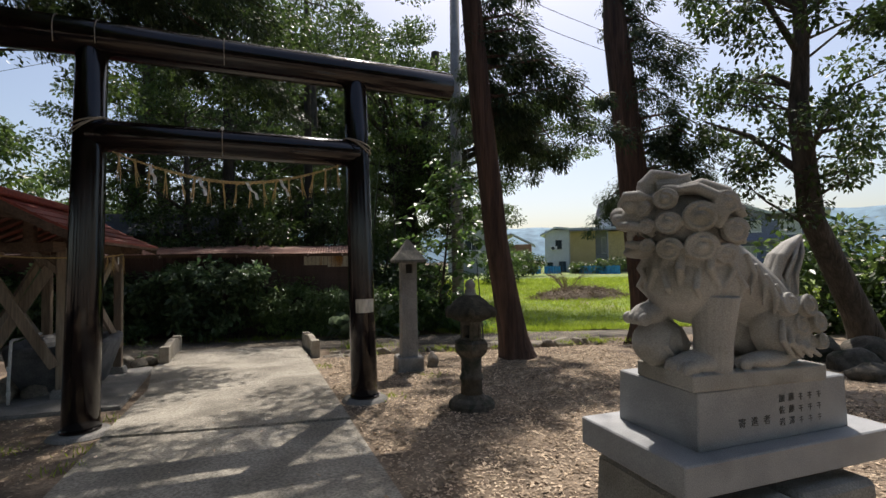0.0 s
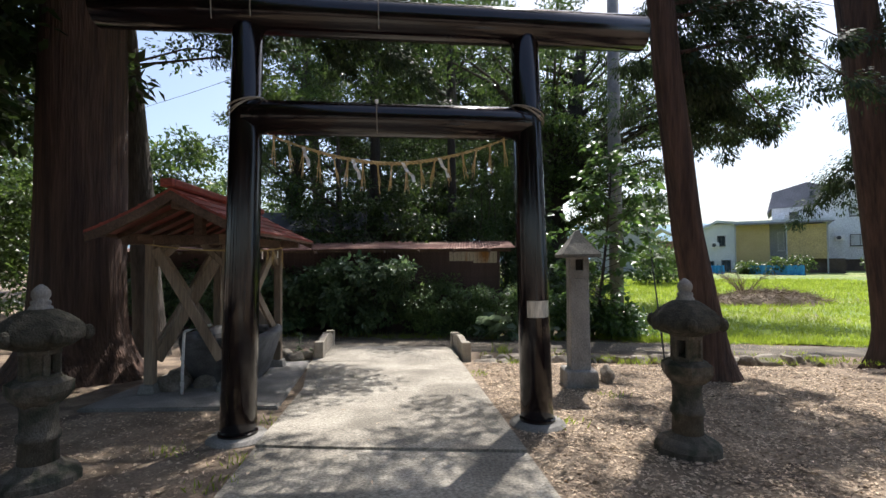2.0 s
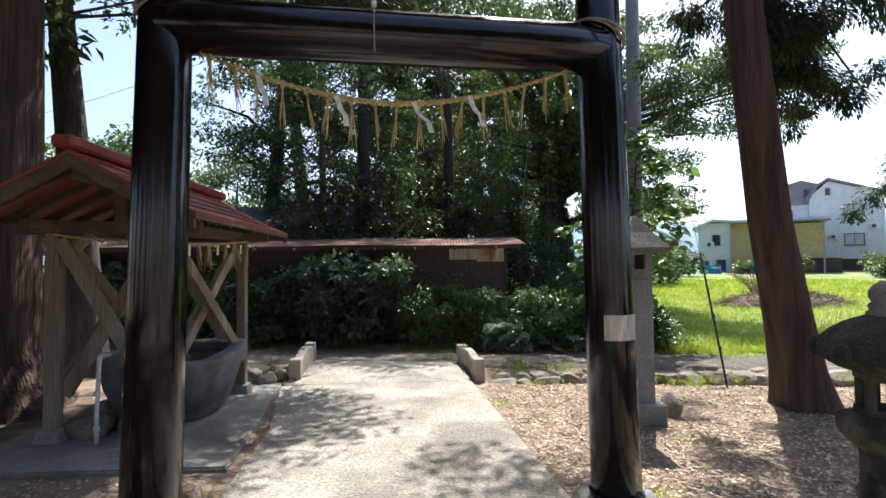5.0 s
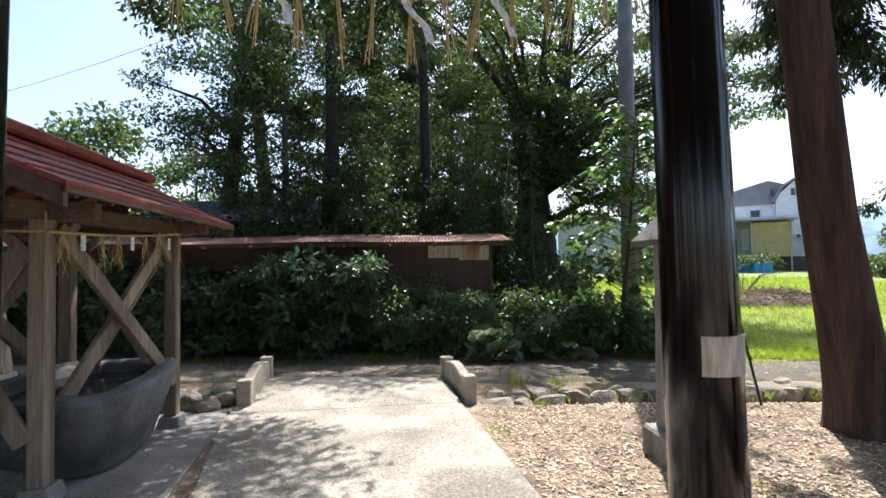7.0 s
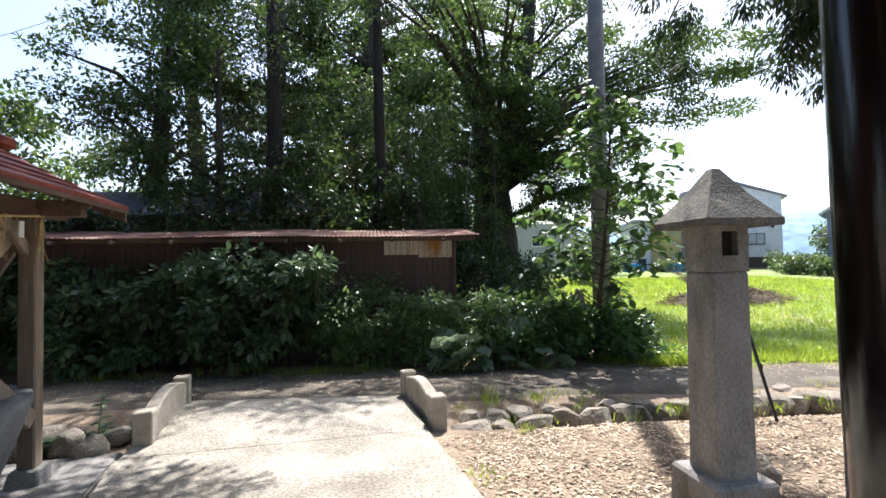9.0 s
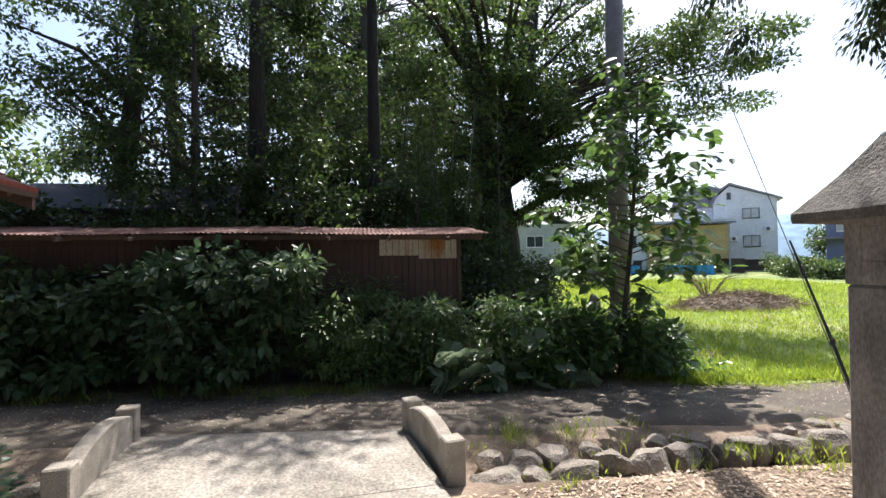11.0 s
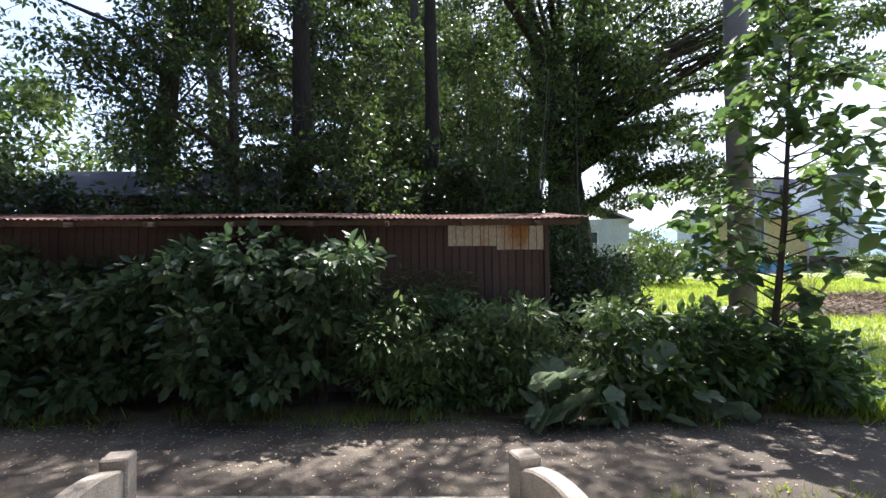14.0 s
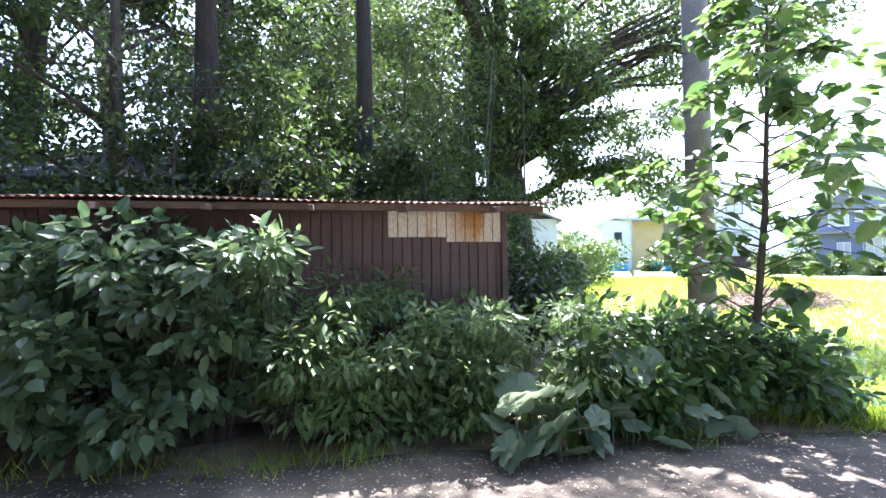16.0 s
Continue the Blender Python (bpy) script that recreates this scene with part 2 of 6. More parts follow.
def box(bm, c, s, bevel=0.0, m=None, taper=1.0, seg=1):
    """A box of size s about c; taper scales its top; m places it."""
    r = bmesh.ops.create_cube(bm, size=1.0)
    vs = r["verts"]
    for v in vs:
        k = taper if v.co.z > 0 else 1.0
        v.co = Vector((v.co.x * s[0] * k, v.co.y * s[1] * k, v.co.z * s[2]))
    if bevel:
        es = list({e for v in vs for e in v.link_edges})
        r = bmesh.ops.bevel(bm, geom=es, offset=bevel, segments=seg, affect="EDGES", profile=0.6)
        vs = list(set(vs) & set(bm.verts) | set(r["verts"]))
        vs = [v for v in vs if v.is_valid]
    t = Matrix.Translation(c)
    bmesh.ops.transform(bm, matrix=(m @ t) if m else t, verts=vs)
    return vs


def lathe(bm, profile, seg=24, c=(0, 0, 0), turn=0.0, squash=1.0):
    """Turn a profile of (radius, z) about the upright axis, closed at both ends."""
    rings = []
    for r, z in profile:
        rings.append([bm.verts.new((c[0] + r * math.cos(turn + 2 * math.pi * i / seg), c[1] + squash * r * math.sin(turn + 2 * math.pi * i / seg), c[2] + z)) for i in range(seg)])
    for a, b in zip(rings, rings[1:]):
        for i in range(seg):
            bm.faces.new((a[i], a[(i + 1) % seg], b[(i + 1) % seg], b[i]))
    bm.faces.new(rings[0][::-1])
    bm.faces.new(rings[-1])
    return rings


def tube(bm, pts, radii, seg=8, wob=0.0, rng=None):
    """A tapered tube along points, capped."""
    pts = [Vector(p) for p in pts]
    rings = []
    for i, p in enumerate(pts):
        d = (pts[min(i + 1, len(pts) - 1)] - pts[max(i - 1, 0)]).normalized()
        a = d.cross(Vector((0.13, 0.99, 0.05)))
        if a.length < 0.1:
            a = d.cross(Vector((1, 0, 0)))
        a.normalize()
        b = d.cross(a)
        r = radii[i] if hasattr(radii, "__len__") else radii
        ring = []
        for k in range(seg):
            q = 2 * math.pi * k / seg
            rr = r * (1 + (rng.uniform(-wob, wob) if rng else 0))
            ring.append(bm.verts.new(p + a * rr * math.cos(q) + b * rr * math.sin(q)))
        rings.append(ring)
    for r0, r1 in zip(rings, rings[1:]):
        for k in range(seg):
            bm.faces.new((r0[k], r0[(k + 1) % seg], r1[(k + 1) % seg], r1[k]))
    bm.faces.new(rings[0][::-1])
    bm.faces.new(rings[-1])


def beam(bm, a, b, w, h, bevel=0.006):
    """A squared timber from a to b."""
    a, b = Vector(a), Vector(b)
    d = b - a
    q = d.to_track_quat("Y", "Z").to_matrix().to_4x4()
    box(bm, (0, 0, 0), (w, d.length, h), bevel, Matrix.Translation((a + b) / 2) @ q)


def ball(bm, c, r, rot=(0, 0, 0), sub=2):
    m = pose(*c, *rot) @ Matrix.Diagonal((*(r if hasattr(r, "__len__") else (r, r, r)), 1))
    bmesh.ops.create_icosphere(bm, subdivisions=sub, radius=1.0, matrix=m)


def rock(name, x, y, z, size, seed, material=None, label="", parent=None):
    """An uneven rounded boulder, sunk a little into the ground."""
    rng = random.Random(seed)
    bm = bmesh.new()
    bmesh.ops.create_icosphere(bm, subdivisions=3, radius=1.0)
    o = Vector((rng.uniform(0, 50), rng.uniform(0, 50), 0))
    for v in bm.verts:
        n = v.co.normalized()
        k = 1 + 0.38 * noise.noise(n * 1.3 + o) + 0.14 * noise.noise(n * 3.4 + o)
        v.co = Vector((n.x * k * size[0], n.y * k * size[1], max(n.z * k, -0.55) * size[2]))
        v.co.z += 0.45 * size[2]
    ob = part(name, bm, material or M_ROCK, parent, label, smooth=True)
    ob.matrix_basis = pose(x, y, z, 0, 0, rng.uniform(0, 360))
    return ob


def unit(a):
    return a / np.maximum(np.linalg.norm(a, axis=1, keepdims=True), 1e-6)


def leaves(name, P, D, N, L, W, material, parent=None, fold=0.15, rich=False, kind="", label=""):
    """A mesh of many leaves: bases P, midrib directions D, upper sides N, lengths L and widths W."""
    n = len(P)
    D = unit(D)
    S = unit(np.cross(D, N))
    U = np.cross(S, D)
    L, W = np.broadcast_to(L, (n,))[:, None], np.broadcast_to(W, (n,))[:, None]
    if rich:
        rows = ((0, 0, 0), (0.22, 0.42, 0.10), (0.55, 0.5, 0.10), (0.85, 0.22, -0.02), (1.0, 0, -0.14), (0.85, -0.22, -0.02), (0.55, -0.5, 0.10), (0.22, -0.42, 0.10))
        quads = ((0, 1, 2), (0, 2, 3), (0, 3, 4), (0, 4, 5), (0, 5, 6), (0, 6, 7))
    else:
        rows = ((0, 0, 0), (0.42, 0.5, fold), (1.0, 0, -0.08), (0.42, -0.5, fold))
        quads = ((0, 1, 2), (0, 2, 3))
    k = len(rows)
    V = np.stack([P + D * L * a + S * W * b + U * W * c for a, b, c in rows], 1).reshape(-1, 3)
    base = (np.arange(n) * k)[:, None, None]
    Fc = (base + np.array(quads)[None]).reshape(-1)
    me = bpy.data.meshes.new(name)
    nf = n * len(quads)
    me.vertices.add(len(V))
    me.vertices.foreach_set("co", V.astype(np.float32).ravel())
    me.loops.add(nf * 3)
    me.loops.foreach_set("vertex_index", Fc.astype(np.int32))
    me.polygons.add(nf)
    me.polygons.foreach_set("loop_start", np.arange(nf, dtype=np.int32) * 3)
    me.update(calc_edges=True)
    me.materials.append(material)
    ob = new(name, me)
    if parent:
        ob.parent = parent
    return tagged(ob, label, kind=kind)


def clump_points(rng, C, R, n, shell=0.55):
    """n points in each of the ellipsoids with centres C and radii R, more of them near the skin; also their outward directions."""
    C, R = np.repeat(np.asarray(C, float), n, 0), np.repeat(np.asarray(R, float), n, 0)
    d = unit(rng.normal(size=C.shape))
    r = rng.uniform(0, 1, len(C)) ** shell
    return C + d * R * r[:, None], d


# ---- ground ----
def ground_z(x, y):
    s = y + 0.19 * x
    k = min(1.0, max(0.0, (s - 10.0) / 4.0))
    yy = y * (1 - k) + min(s, 14.0) * k
    z = 0.04 - 0.036 * (max(yy, -4.0) - 6.2)
    if s > 14.0:
        z += min(0.017 * (s - 14.0), 0.75)
    return z


def ditch(x, y):
    """The dip between the yard and the road, bridged at the path."""
    s = y + 0.19 * x
    if -2.2 < x < 1.05:
        return 0.0
    e = min(1.0, (x - 1.05) / 0.3) if x > 0 else min(1.0, (-2.2 - x) / 0.3)
    return 0.22 * e * math.exp(-(((s - 11.55) / 0.33) ** 2))


def spaced(a, b, n):
    return [a + (b - a) * i / (n - 1) for i in range(n)]


def sheet(name, xs, ys, zf, material, label="", kind="structure", keep=None, parent=None):
    """A sheet over the plan points of xs by ys at the height zf."""
    bm = bmesh.new()
    g = [[bm.verts.new((x, y, zf(x, y))) for x in xs] for y in ys]
    for j in range(len(ys) - 1):
        for i in range(len(xs) - 1):
            if keep is None or keep(0.5 * (xs[i] + xs[i + 1]), 0.5 * (ys[j] + ys[j + 1])):
                bm.faces.new((g[j][i], g[j][i + 1], g[j + 1][i + 1], g[j + 1][i]))
    bmesh.ops.delete(bm, geom=[v for v in bm.verts if not v.link_faces], context="VERTS")
    ob = part(name, bm, material, parent, smooth=True)
    return tagged(ob, label, kind=kind)


def ground_skin(x, y):
    return ground_z(x, y) - ditch(x, y) + 0.012 * noise.noise(Vector((x * 1.1, y * 1.1, 0)))


gx = [-3000, -600, -150, -60, -30, -20] + spaced(-15, 15, 101) + [17, 20, 25, 30, 40, 60, 100, 200, 800, 3000]
gy = [-3000, -500, -80, -30, -14, -8] + spaced(-5, 20, 101) + [21, 23, 26, 30, 36, 45, 60, 80, 120, 300, 900, 3000]
ground = sheet("ground", gx, gy, ground_skin, M_SOIL, "brown bare earth covered with wood chips and dead leaves")


# field of grass, laid just over the earth beyond the road
def road_s(x, y):
    return y + 0.19 * x


def field_edge(x):
    return 14.25 - 0.02 * x + 0.12 * math.sin(x * 1.7)


fx = spaced(5.2, 20, 40) + [23, 27, 32, 40, 50, 65, 90, 130, 200]
bm = bmesh.new()
rows = []
for k in [0, 0.3, 0.7, 1.2, 2, 3, 4.5, 6, 8, 11, 15, 20, 27, 36, 50, 80, 140]:
    rows.append([bm.verts.new((x, field_edge(x) - 0.19 * x + k, ground_z(x, field_edge(x) - 0.19 * x + k) + 0.02 + 0.05 * noise.noise(Vector((x * 0.5, k * 0.5, 3))) * min(1, k))) for x in fx])
for a, b in zip(rows, rows[1:]):
    for i in range(len(fx) - 1):
        bm.faces.new((a[i], a[i + 1], b[i + 1], b[i]))
field = tagged(part("ground_field", bm, M_GRASS, smooth=True), "bright green mown grass field in full sun", kind="structure")

# road
rx = [-60, -30, -18] + spaced(-12, 14, 66) + [18, 25, 40, 70]


def strip(name, s0, s1, n, lift, material, label, edge=0.06):
    bm = bmesh.new()
    g = []
    for j in range(n):
        k = j / (n - 1)
        row = []
        for x in rx:
            e0, e1 = s0 + edge * math.sin(x * 2.3 + 1), s1(x) + edge * math.sin(x * 1.9)
            y = e0 + (e1 - e0) * k - 0.19 * x
            row.append(bm.verts.new((x, y, ground_z(x, y) + lift - (0.03 if j == n - 1 else 0.16 if j == 0 else 0))))
        g.append(row)
    for a, b in zip(g, g[1:]):
        for i in range(len(rx) - 1):
            bm.faces.new((a[i], a[i + 1], b[i + 1], b[i]))
    return tagged(part(name, bm, material, smooth=True), label, kind="structure")


road = strip("road", 12.05, lambda x: 14.35 if x < 3 else max(13.95, 14.35 - 0.06 * (x - 3)), 9, 0.028, M_ASPH, "narrow worn asphalt lane in dappled shade")


# path of two concrete slabs, and the little bridge's deck
def path_left(y):
    return -1.36 - 0.045 * (y - 4) if y < 8.5 else -1.56 - 0.18 * min(y - 8.5, 2.0)


def path_right(y):
    return 1.02 - 0.036 * (y - 4)


def slab(name, y0, y1, lift, label, arch=0.0):
    bm = bmesh.new()
    n, m = 22, 16
    top, low = [], []
    for j in range(n):
        y = y0 + (y1 - y0) * j / (n - 1)
        row = []
        for i in range(m):
            x = path_left(y) + (path_right(y) - path_left(y)) * i / (m - 1)
            yy = y - 0.19 * (x + 0.5) * (j / (n - 1) if arch else 0) - 0.12 * x * (1 - j / (n - 1) if y0 > 5 and not arch else 0) - 0.12 * x * (j / (n - 1) if y0 < 5 else 0)
            row.append(bm.verts.new((x, yy, ground_z(x, y) + lift + arch * math.sin(math.pi * 0.72 * j / (n - 1)) + 0.006 * noise.noise(Vector((x, y, 2))))))
        top.append(row)
    for a, b in zip(top, top[1:]):
        for i in range(m - 1):
            bm.faces.new((a[i], a[i + 1], b[i + 1], b[i]))
    rim = [e for e in bm.edges if e.is_boundary]
    r = bmesh.ops.extrude_edge_only(bm, edges=rim)
    for v in r["geom"]:
        if isinstance(v, bmesh.types.BMVert):
            v.co.z -= 0.14
    bmesh.ops.recalc_face_normals(bm, faces=bm.faces)
    return tagged(part(name, bm, M_CONC), label, kind="structure")


path_near = slab("pavement_near", -6.0, 6.145, 0.035, "worn concrete approach path with dappled shade")
path_far = slab("pavement_far", 6.16, 10.75, 0.055, "pale worn concrete path leading to a little bridge")
deck = slab("pavement_bridge", 10.76, 12.3, 0.055, "gently arched concrete bridge deck", arch=0.07)


# ---- bridge parapets ----
def parapet(x0, y0, x1, y1, z0, z1, label):
    """Low arched concrete parapet with a squat block at either end."""
    d = math.hypot(x1 - x0, y1 - y0)
    p = thing("bridge_parapet", x0, y0, ground_z(x0, y0), math.degrees(math.atan2(y1 - y0, x1 - x0)) - 90, label, "parapet", "parapets of the little bridge")
    for name, yy, top in (("end_post", 0.08, z0), ("end_post", d - 0.08, z1)):
        bm = bmesh.new()
        box(bm, (0, yy, top / 2 - 0.06), (0.17, 0.16, top + 0.12), 0.012)
        part(name, bm, M_KERB, p)
    bm = bmesh.new()
    n = 15
    ring = []
    for i in range(n):
        k = i / (n - 1)
        y = 0.15 + (d - 0.3) * k
        h = z0 - 0.10 + (z1 - z0) * k + 0.13 * math.sin(math.pi * min(1.0, k * 0.95 + 0.02)) ** 0.7
        ring.append([bm.verts.new((sx * 0.065, y, zz)) for sx, zz in ((-1, -0.12), (-1, h - 0.015), (-0.8, h), (0.8, h), (1, h - 0.015), (1, -0.12))])
    for a, b in zip(ring, ring[1:]):
        for i in range(6):
            bm.faces.new((a[i], a[(i + 1) % 6], b[(i + 1) % 6], b[i]))
    bm.faces.new(ring[0])
    bm.faces.new(ring[-1][::-1])
    bmesh.ops.recalc_face_normals(bm, faces=bm.faces)
    part("arched_wall", bm, M_KERB, p)


parapet(-1.83, 11.0, -1.87, 12.5, 0.38, 0.40, "low arched concrete bridge parapet with squared end blocks")
parapet(0.92, 10.82, 0.79, 12.08, 0.35, 0.37, "low arched concrete bridge parapet beside a row of stones")


# ---- torii gate ----
torii = thing("torii_gate", -0.25, 6.81, 0.02, 3.4, "glossy black lacquered wooden shrine gate over a concrete path", "shrine gate")


def round_beam(bm, a, b, r0, r1, seg=40, facet=0.0):
    a, b = Vector(a), Vector(b)
    q = (b - a).to_track_quat("Z", "Y").to_matrix().to_4x4()
    length = (b - a).length
    rings = []
    for k, r in ((0, r0 * 0.93), (0.012 / length, r0), (0.33, r0 + (r1 - r0) * 0.33), (0.66, r0 + (r1 - r0) * 0.66), (1 - 0.012 / length, r1), (1, r1 * 0.93)):
        ring = []
        for i in range(seg):
            t = 2 * math.pi * i / seg
            rr = r * (1 + facet * noise.noise(Vector((math.cos(t) * 3.2, math.sin(t) * 3.2, a.x))))
            ring.append(bm.verts.new(Matrix.Translation(a) @ q @ Vector((rr * math.cos(t), rr * math.sin(t), k * length))))
        rings.append(ring)
    for p, s in zip(rings, rings[1:]):
        for i in range(seg):
            bm.faces.new((p[i], p[(i + 1) % seg], s[(i + 1) % seg], s[i]))
    bm.faces.new(rings[0][::-1])
    bm.faces.new(rings[-1])


for side, xb, xt in ((-1, -1.50, -1.425), (1, 1.50, 1.415)):
    bm = bmesh.new()
    round_beam(bm, (xb, 0, 0.0), (xt, 0.03, 4.13), 0.170, 0.146, 56, 0.03)
    pil = part("pillar", bm, M_LACQ, torii, smooth=True)
    bm = bmesh.new()
    lathe(bm, [(0.30, -0.12), (0.29, 0.015), (0.26, 0.045), (0.18, 0.055)], 32, (xb, 0, 0))
    part("base_ring", bm, M_CONC_DARK, torii, "low round concrete footing", smooth=False)
    bm = bmesh.new()
    lathe(bm, [(0.185, 0.05), (0.185, 0.075), (0.165, 0.085)], 32, (xb, 0, 0))
    part("collar", bm, M_LACQ, torii)
bm = bmesh.new()
round_beam(bm, (-2.84, 0.03, 4.205), (2.75, 0.03, 4.20), 0.198, 0.193)
part("top_beam", bm, M_LACQ, torii, smooth=True)
bm = bmesh.new()
round_beam(bm, (-1.46, 0.03, 3.165), (1.45, 0.03, 3.165), 0.172, 0.172)
part("lower_beam", bm, M_LACQ, torii, smooth=True)
bm = bmesh.new()
n = 13
a0, a1 = radians(-130), radians(-44)
g = []
for zz in (1.13, 1.30):
    g.append([bm.verts.new((1.475 + 0.170 * math.cos(a0 + (a1 - a0) * i / 8), 0.008 + 0.170 * math.sin(a0 + (a1 - a0) * i / 8), zz)) for i in range(9)])
for i in range(8):
    bm.faces.new((g[0][i], g[0][i + 1], g[1][i + 1], g[1][i]))
r = bmesh.ops.extrude_face_region(bm, geom=bm.faces[:])
for v in r["geom"]:
    if isinstance(v, bmesh.types.BMVert):
        d = (v.co - Vector((1.475, 0.008, v.co.z))).normalized()
        v.co -= d * 0.012
bmesh.ops.recalc_face_normals(bm, faces=bm.faces)
part("metal_label", bm, M_SILVER, torii, "crinkled silver label on the pillar")
# rope lashings round the joints of pillar and lower beam
for sx in (-1, 1):
    cx = -1.44 if sx < 0 else 1.435
    bm = bmesh.new()
    for tilt, zz in ((0.10, 3.27), (0.16, 3.24)):
        pts = [(cx + 0.172 * math.cos(t), 0.03 + 0.172 * math.sin(t), zz + 0.02 - sx * tilt * math.cos(t) * 0.55) for t in [2 * math.pi * i / 28 for i in range(29)]]
        tube(bm, pts, 0.009, 6)
    tube(bm, [(cx - sx * 0.05, -0.15, 3.28), (cx + sx * 0.03, -0.20, 3.20), (cx + sx * 0.10, -0.17, 3.14)], [0.008, 0.007, 0.004], 6)
    part("rope_lashing", bm, M_ROPE, torii, "thin old rope tied round the joint")
# dangling cords over the beams
for cx, cz, r, ln in ((-0.13, 4.205, 0.20, 0.16), (-0.15, 3.165, 0.176, 0.16), (-1.36, 4.205, 0.20, 0.1), (-1.72, 4.205, 0.20, 0.14)):
    bm = bmesh.new()
    pts = [(cx, 0.03 - r * math.sin(t), cz + r * math.cos(t)) for t in [math.pi * (-0.1 + 0.62 * i / 10) for i in range(11)]]
    pts += [(cx + 0.004, pts[-1][1] + 0.01, pts[-1][2] - ln)]
    tube(bm, pts, 0.005, 6)
    part("cord", bm, M_ROPE, torii)
bm = bmesh.new()
box(bm, (-0.15, -0.11, 3.315), (0.035, 0.03, 0.04), 0.008)
part("paper_knot", bm, M_PAPER, torii)

# straw rope with tassels and folded paper, hung under the lower beam
rng = random.Random(5)
shime = thing("sacred_straw_rope", -0.25, 6.79, 0.0, 3.4, "twisted straw festoon rope with straw tassels and white paper", "straw rope")


def rope_at(k):
    """Point of the sagging rope at k from 0 to 1."""
    x = -1.22 + 2.44 * k
    return Vector((x, 0.02, 2.735 + 0.28 * abs(2 * k - 0.98) ** 1.8))


bm = bmesh.new()
for ph in (0, math.pi):
    pts = []
    for i in range(141):
        k = i / 140
        p = rope_at(k)
        q = ph + k * 2 * math.pi * 26
        pts.append(p + Vector((0, 0.009 * math.cos(q), 0.009 * math.sin(q))))
    tube(bm, pts, [0.004 + 0.008 * min(1, 3 * k, 3 * (1 - k)) for k in [i / 140 for i in range(141)]], 6)
for e in (0, 1):
    p = rope_at(e)
    tube(bm, [p, p + Vector((0.12 * (2 * e - 1), 0.02, 0.16)), p + Vector((0.12 * (2 * e - 1), 0.03, 0.24))], 0.006, 5)
part("rope", bm, M_STRAW, shime)
for i in range(17):
    k = 0.02 + 0.96 * i / 16
    p = rope_at(k)
    bm = bmesh.new()
    for s in range(9):
        l = rng.uniform(0.20, 0.32)
        dx, dy = rng.uniform(-0.025, 0.03), rng.uniform(-0.02, 0.02)
        sx = 0.035 * math.sin(i * 2.1)
        tube(bm, [p + Vector((rng.uniform(-0.008, 0.008), 0, 0.012)), p + Vector((dx * 0.4 + sx * 0.4, dy, -l * 0.5)), p + Vector((dx + sx, dy * 1.5, -l))], [0.003, 0.0028, 0.0018], 4)
    tube(bm, [p + Vector((0, 0, 0.016)), p + Vector((0, 0, -0.03))], 0.013, 7)
    part("straw_tassel", bm, M_STRAW, shime)
for k, tw in ((0.34, 0.5), (0.545, 0.9), (0.70, 0.7), (0.14, 0.4)):
    p = rope_at(k)
    bm = bmesh.new()
    w = 0.035
    zig = [(0.0, 0.0), (0.03, -0.05), (0.05, -0.09), (0.11, -0.12), (0.13, -0.20)]
    g = [[bm.verts.new(p + Vector((a * tw + sx * w * 0.5, -0.02 + 0.012 * ((j % 2) * 2 - 1), b))) for sx in (-1, 1)] for j, (a, b) in enumerate(zig)]
    for a, b in zip(g, g[1:]):
        bm.faces.new((a[0], a[1], b[1], b[0]))
    r = bmesh.ops.extrude_face_region(bm, geom=bm.faces[:])
    bmesh.ops.translate(bm, vec=(0, 0.002, 0), verts=[v for v in r["geom"] if isinstance(v, bmesh.types.BMVert)])
    bmesh.ops.recalc_face_normals(bm, faces=bm.faces)
    part("folded_paper", bm, M_PAPER, shime, "zigzag strip of white paper")


# ---- water pavilion ----
POSTS = ((-3.58, 8.6), (-2.60, 8.68), (-2.42, 10.45), (-3.42, 10.40))
pz = -0.02
bm = bmesh.new()
vs = [(-4.0, 7.82), (-1.66, 7.74), (-1.98, 11.0), (-4.05, 10.9)]
lo = [bm.verts.new((x, y, ground_z(x, y) - 0.15)) for x, y in vs]
hi = [bm.verts.new((x, y, ground_z(x, y) + 0.045)) for x, y in vs]
bm.faces.new(hi)
for i in range(4):
    bm.faces.new((lo[i], lo[(i + 1) % 4], hi[(i + 1) % 4], hi[i]))
bmesh.ops.bevel(bm, geom=[e for e in bm.edges if all(v in hi for v in e.verts)], offset=0.015, segments=2, affect="EDGES")
tagged(part("pavement_pavilion", bm, M_CONC_DARK), "low grey concrete slab under the water pavilion", kind="structure")

pav = thing("water_pavilion", -3.0, 9.5, 0.0, 0, "open timber water pavilion with a red metal gable roof", "pavilion")
for x, y in POSTS:
    bm = bmesh.new()
    zb = ground_z(x, y) + 0.04
    box(bm, (x + 3.0, y - 9.5, (zb + 0.12 + 2.05) / 2), (0.122, 0.122, 2.05 - zb - 0.12), 0.012)
    part("post", bm, M_WOOD, pav)
    bm = bmesh.new()
    box(bm, (x + 3.0, y - 9.5, zb + 0.06), (0.24, 0.24, 0.13), 0.012, taper=0.8)
    part("post_footing", bm, M_CONC_DARK, pav, "small concrete footing")
L = [Vector((x + 3.0, y - 9.5, 0)) for x, y in POSTS]
up = lambda i, z: L[i] + Vector((0, 0, z))
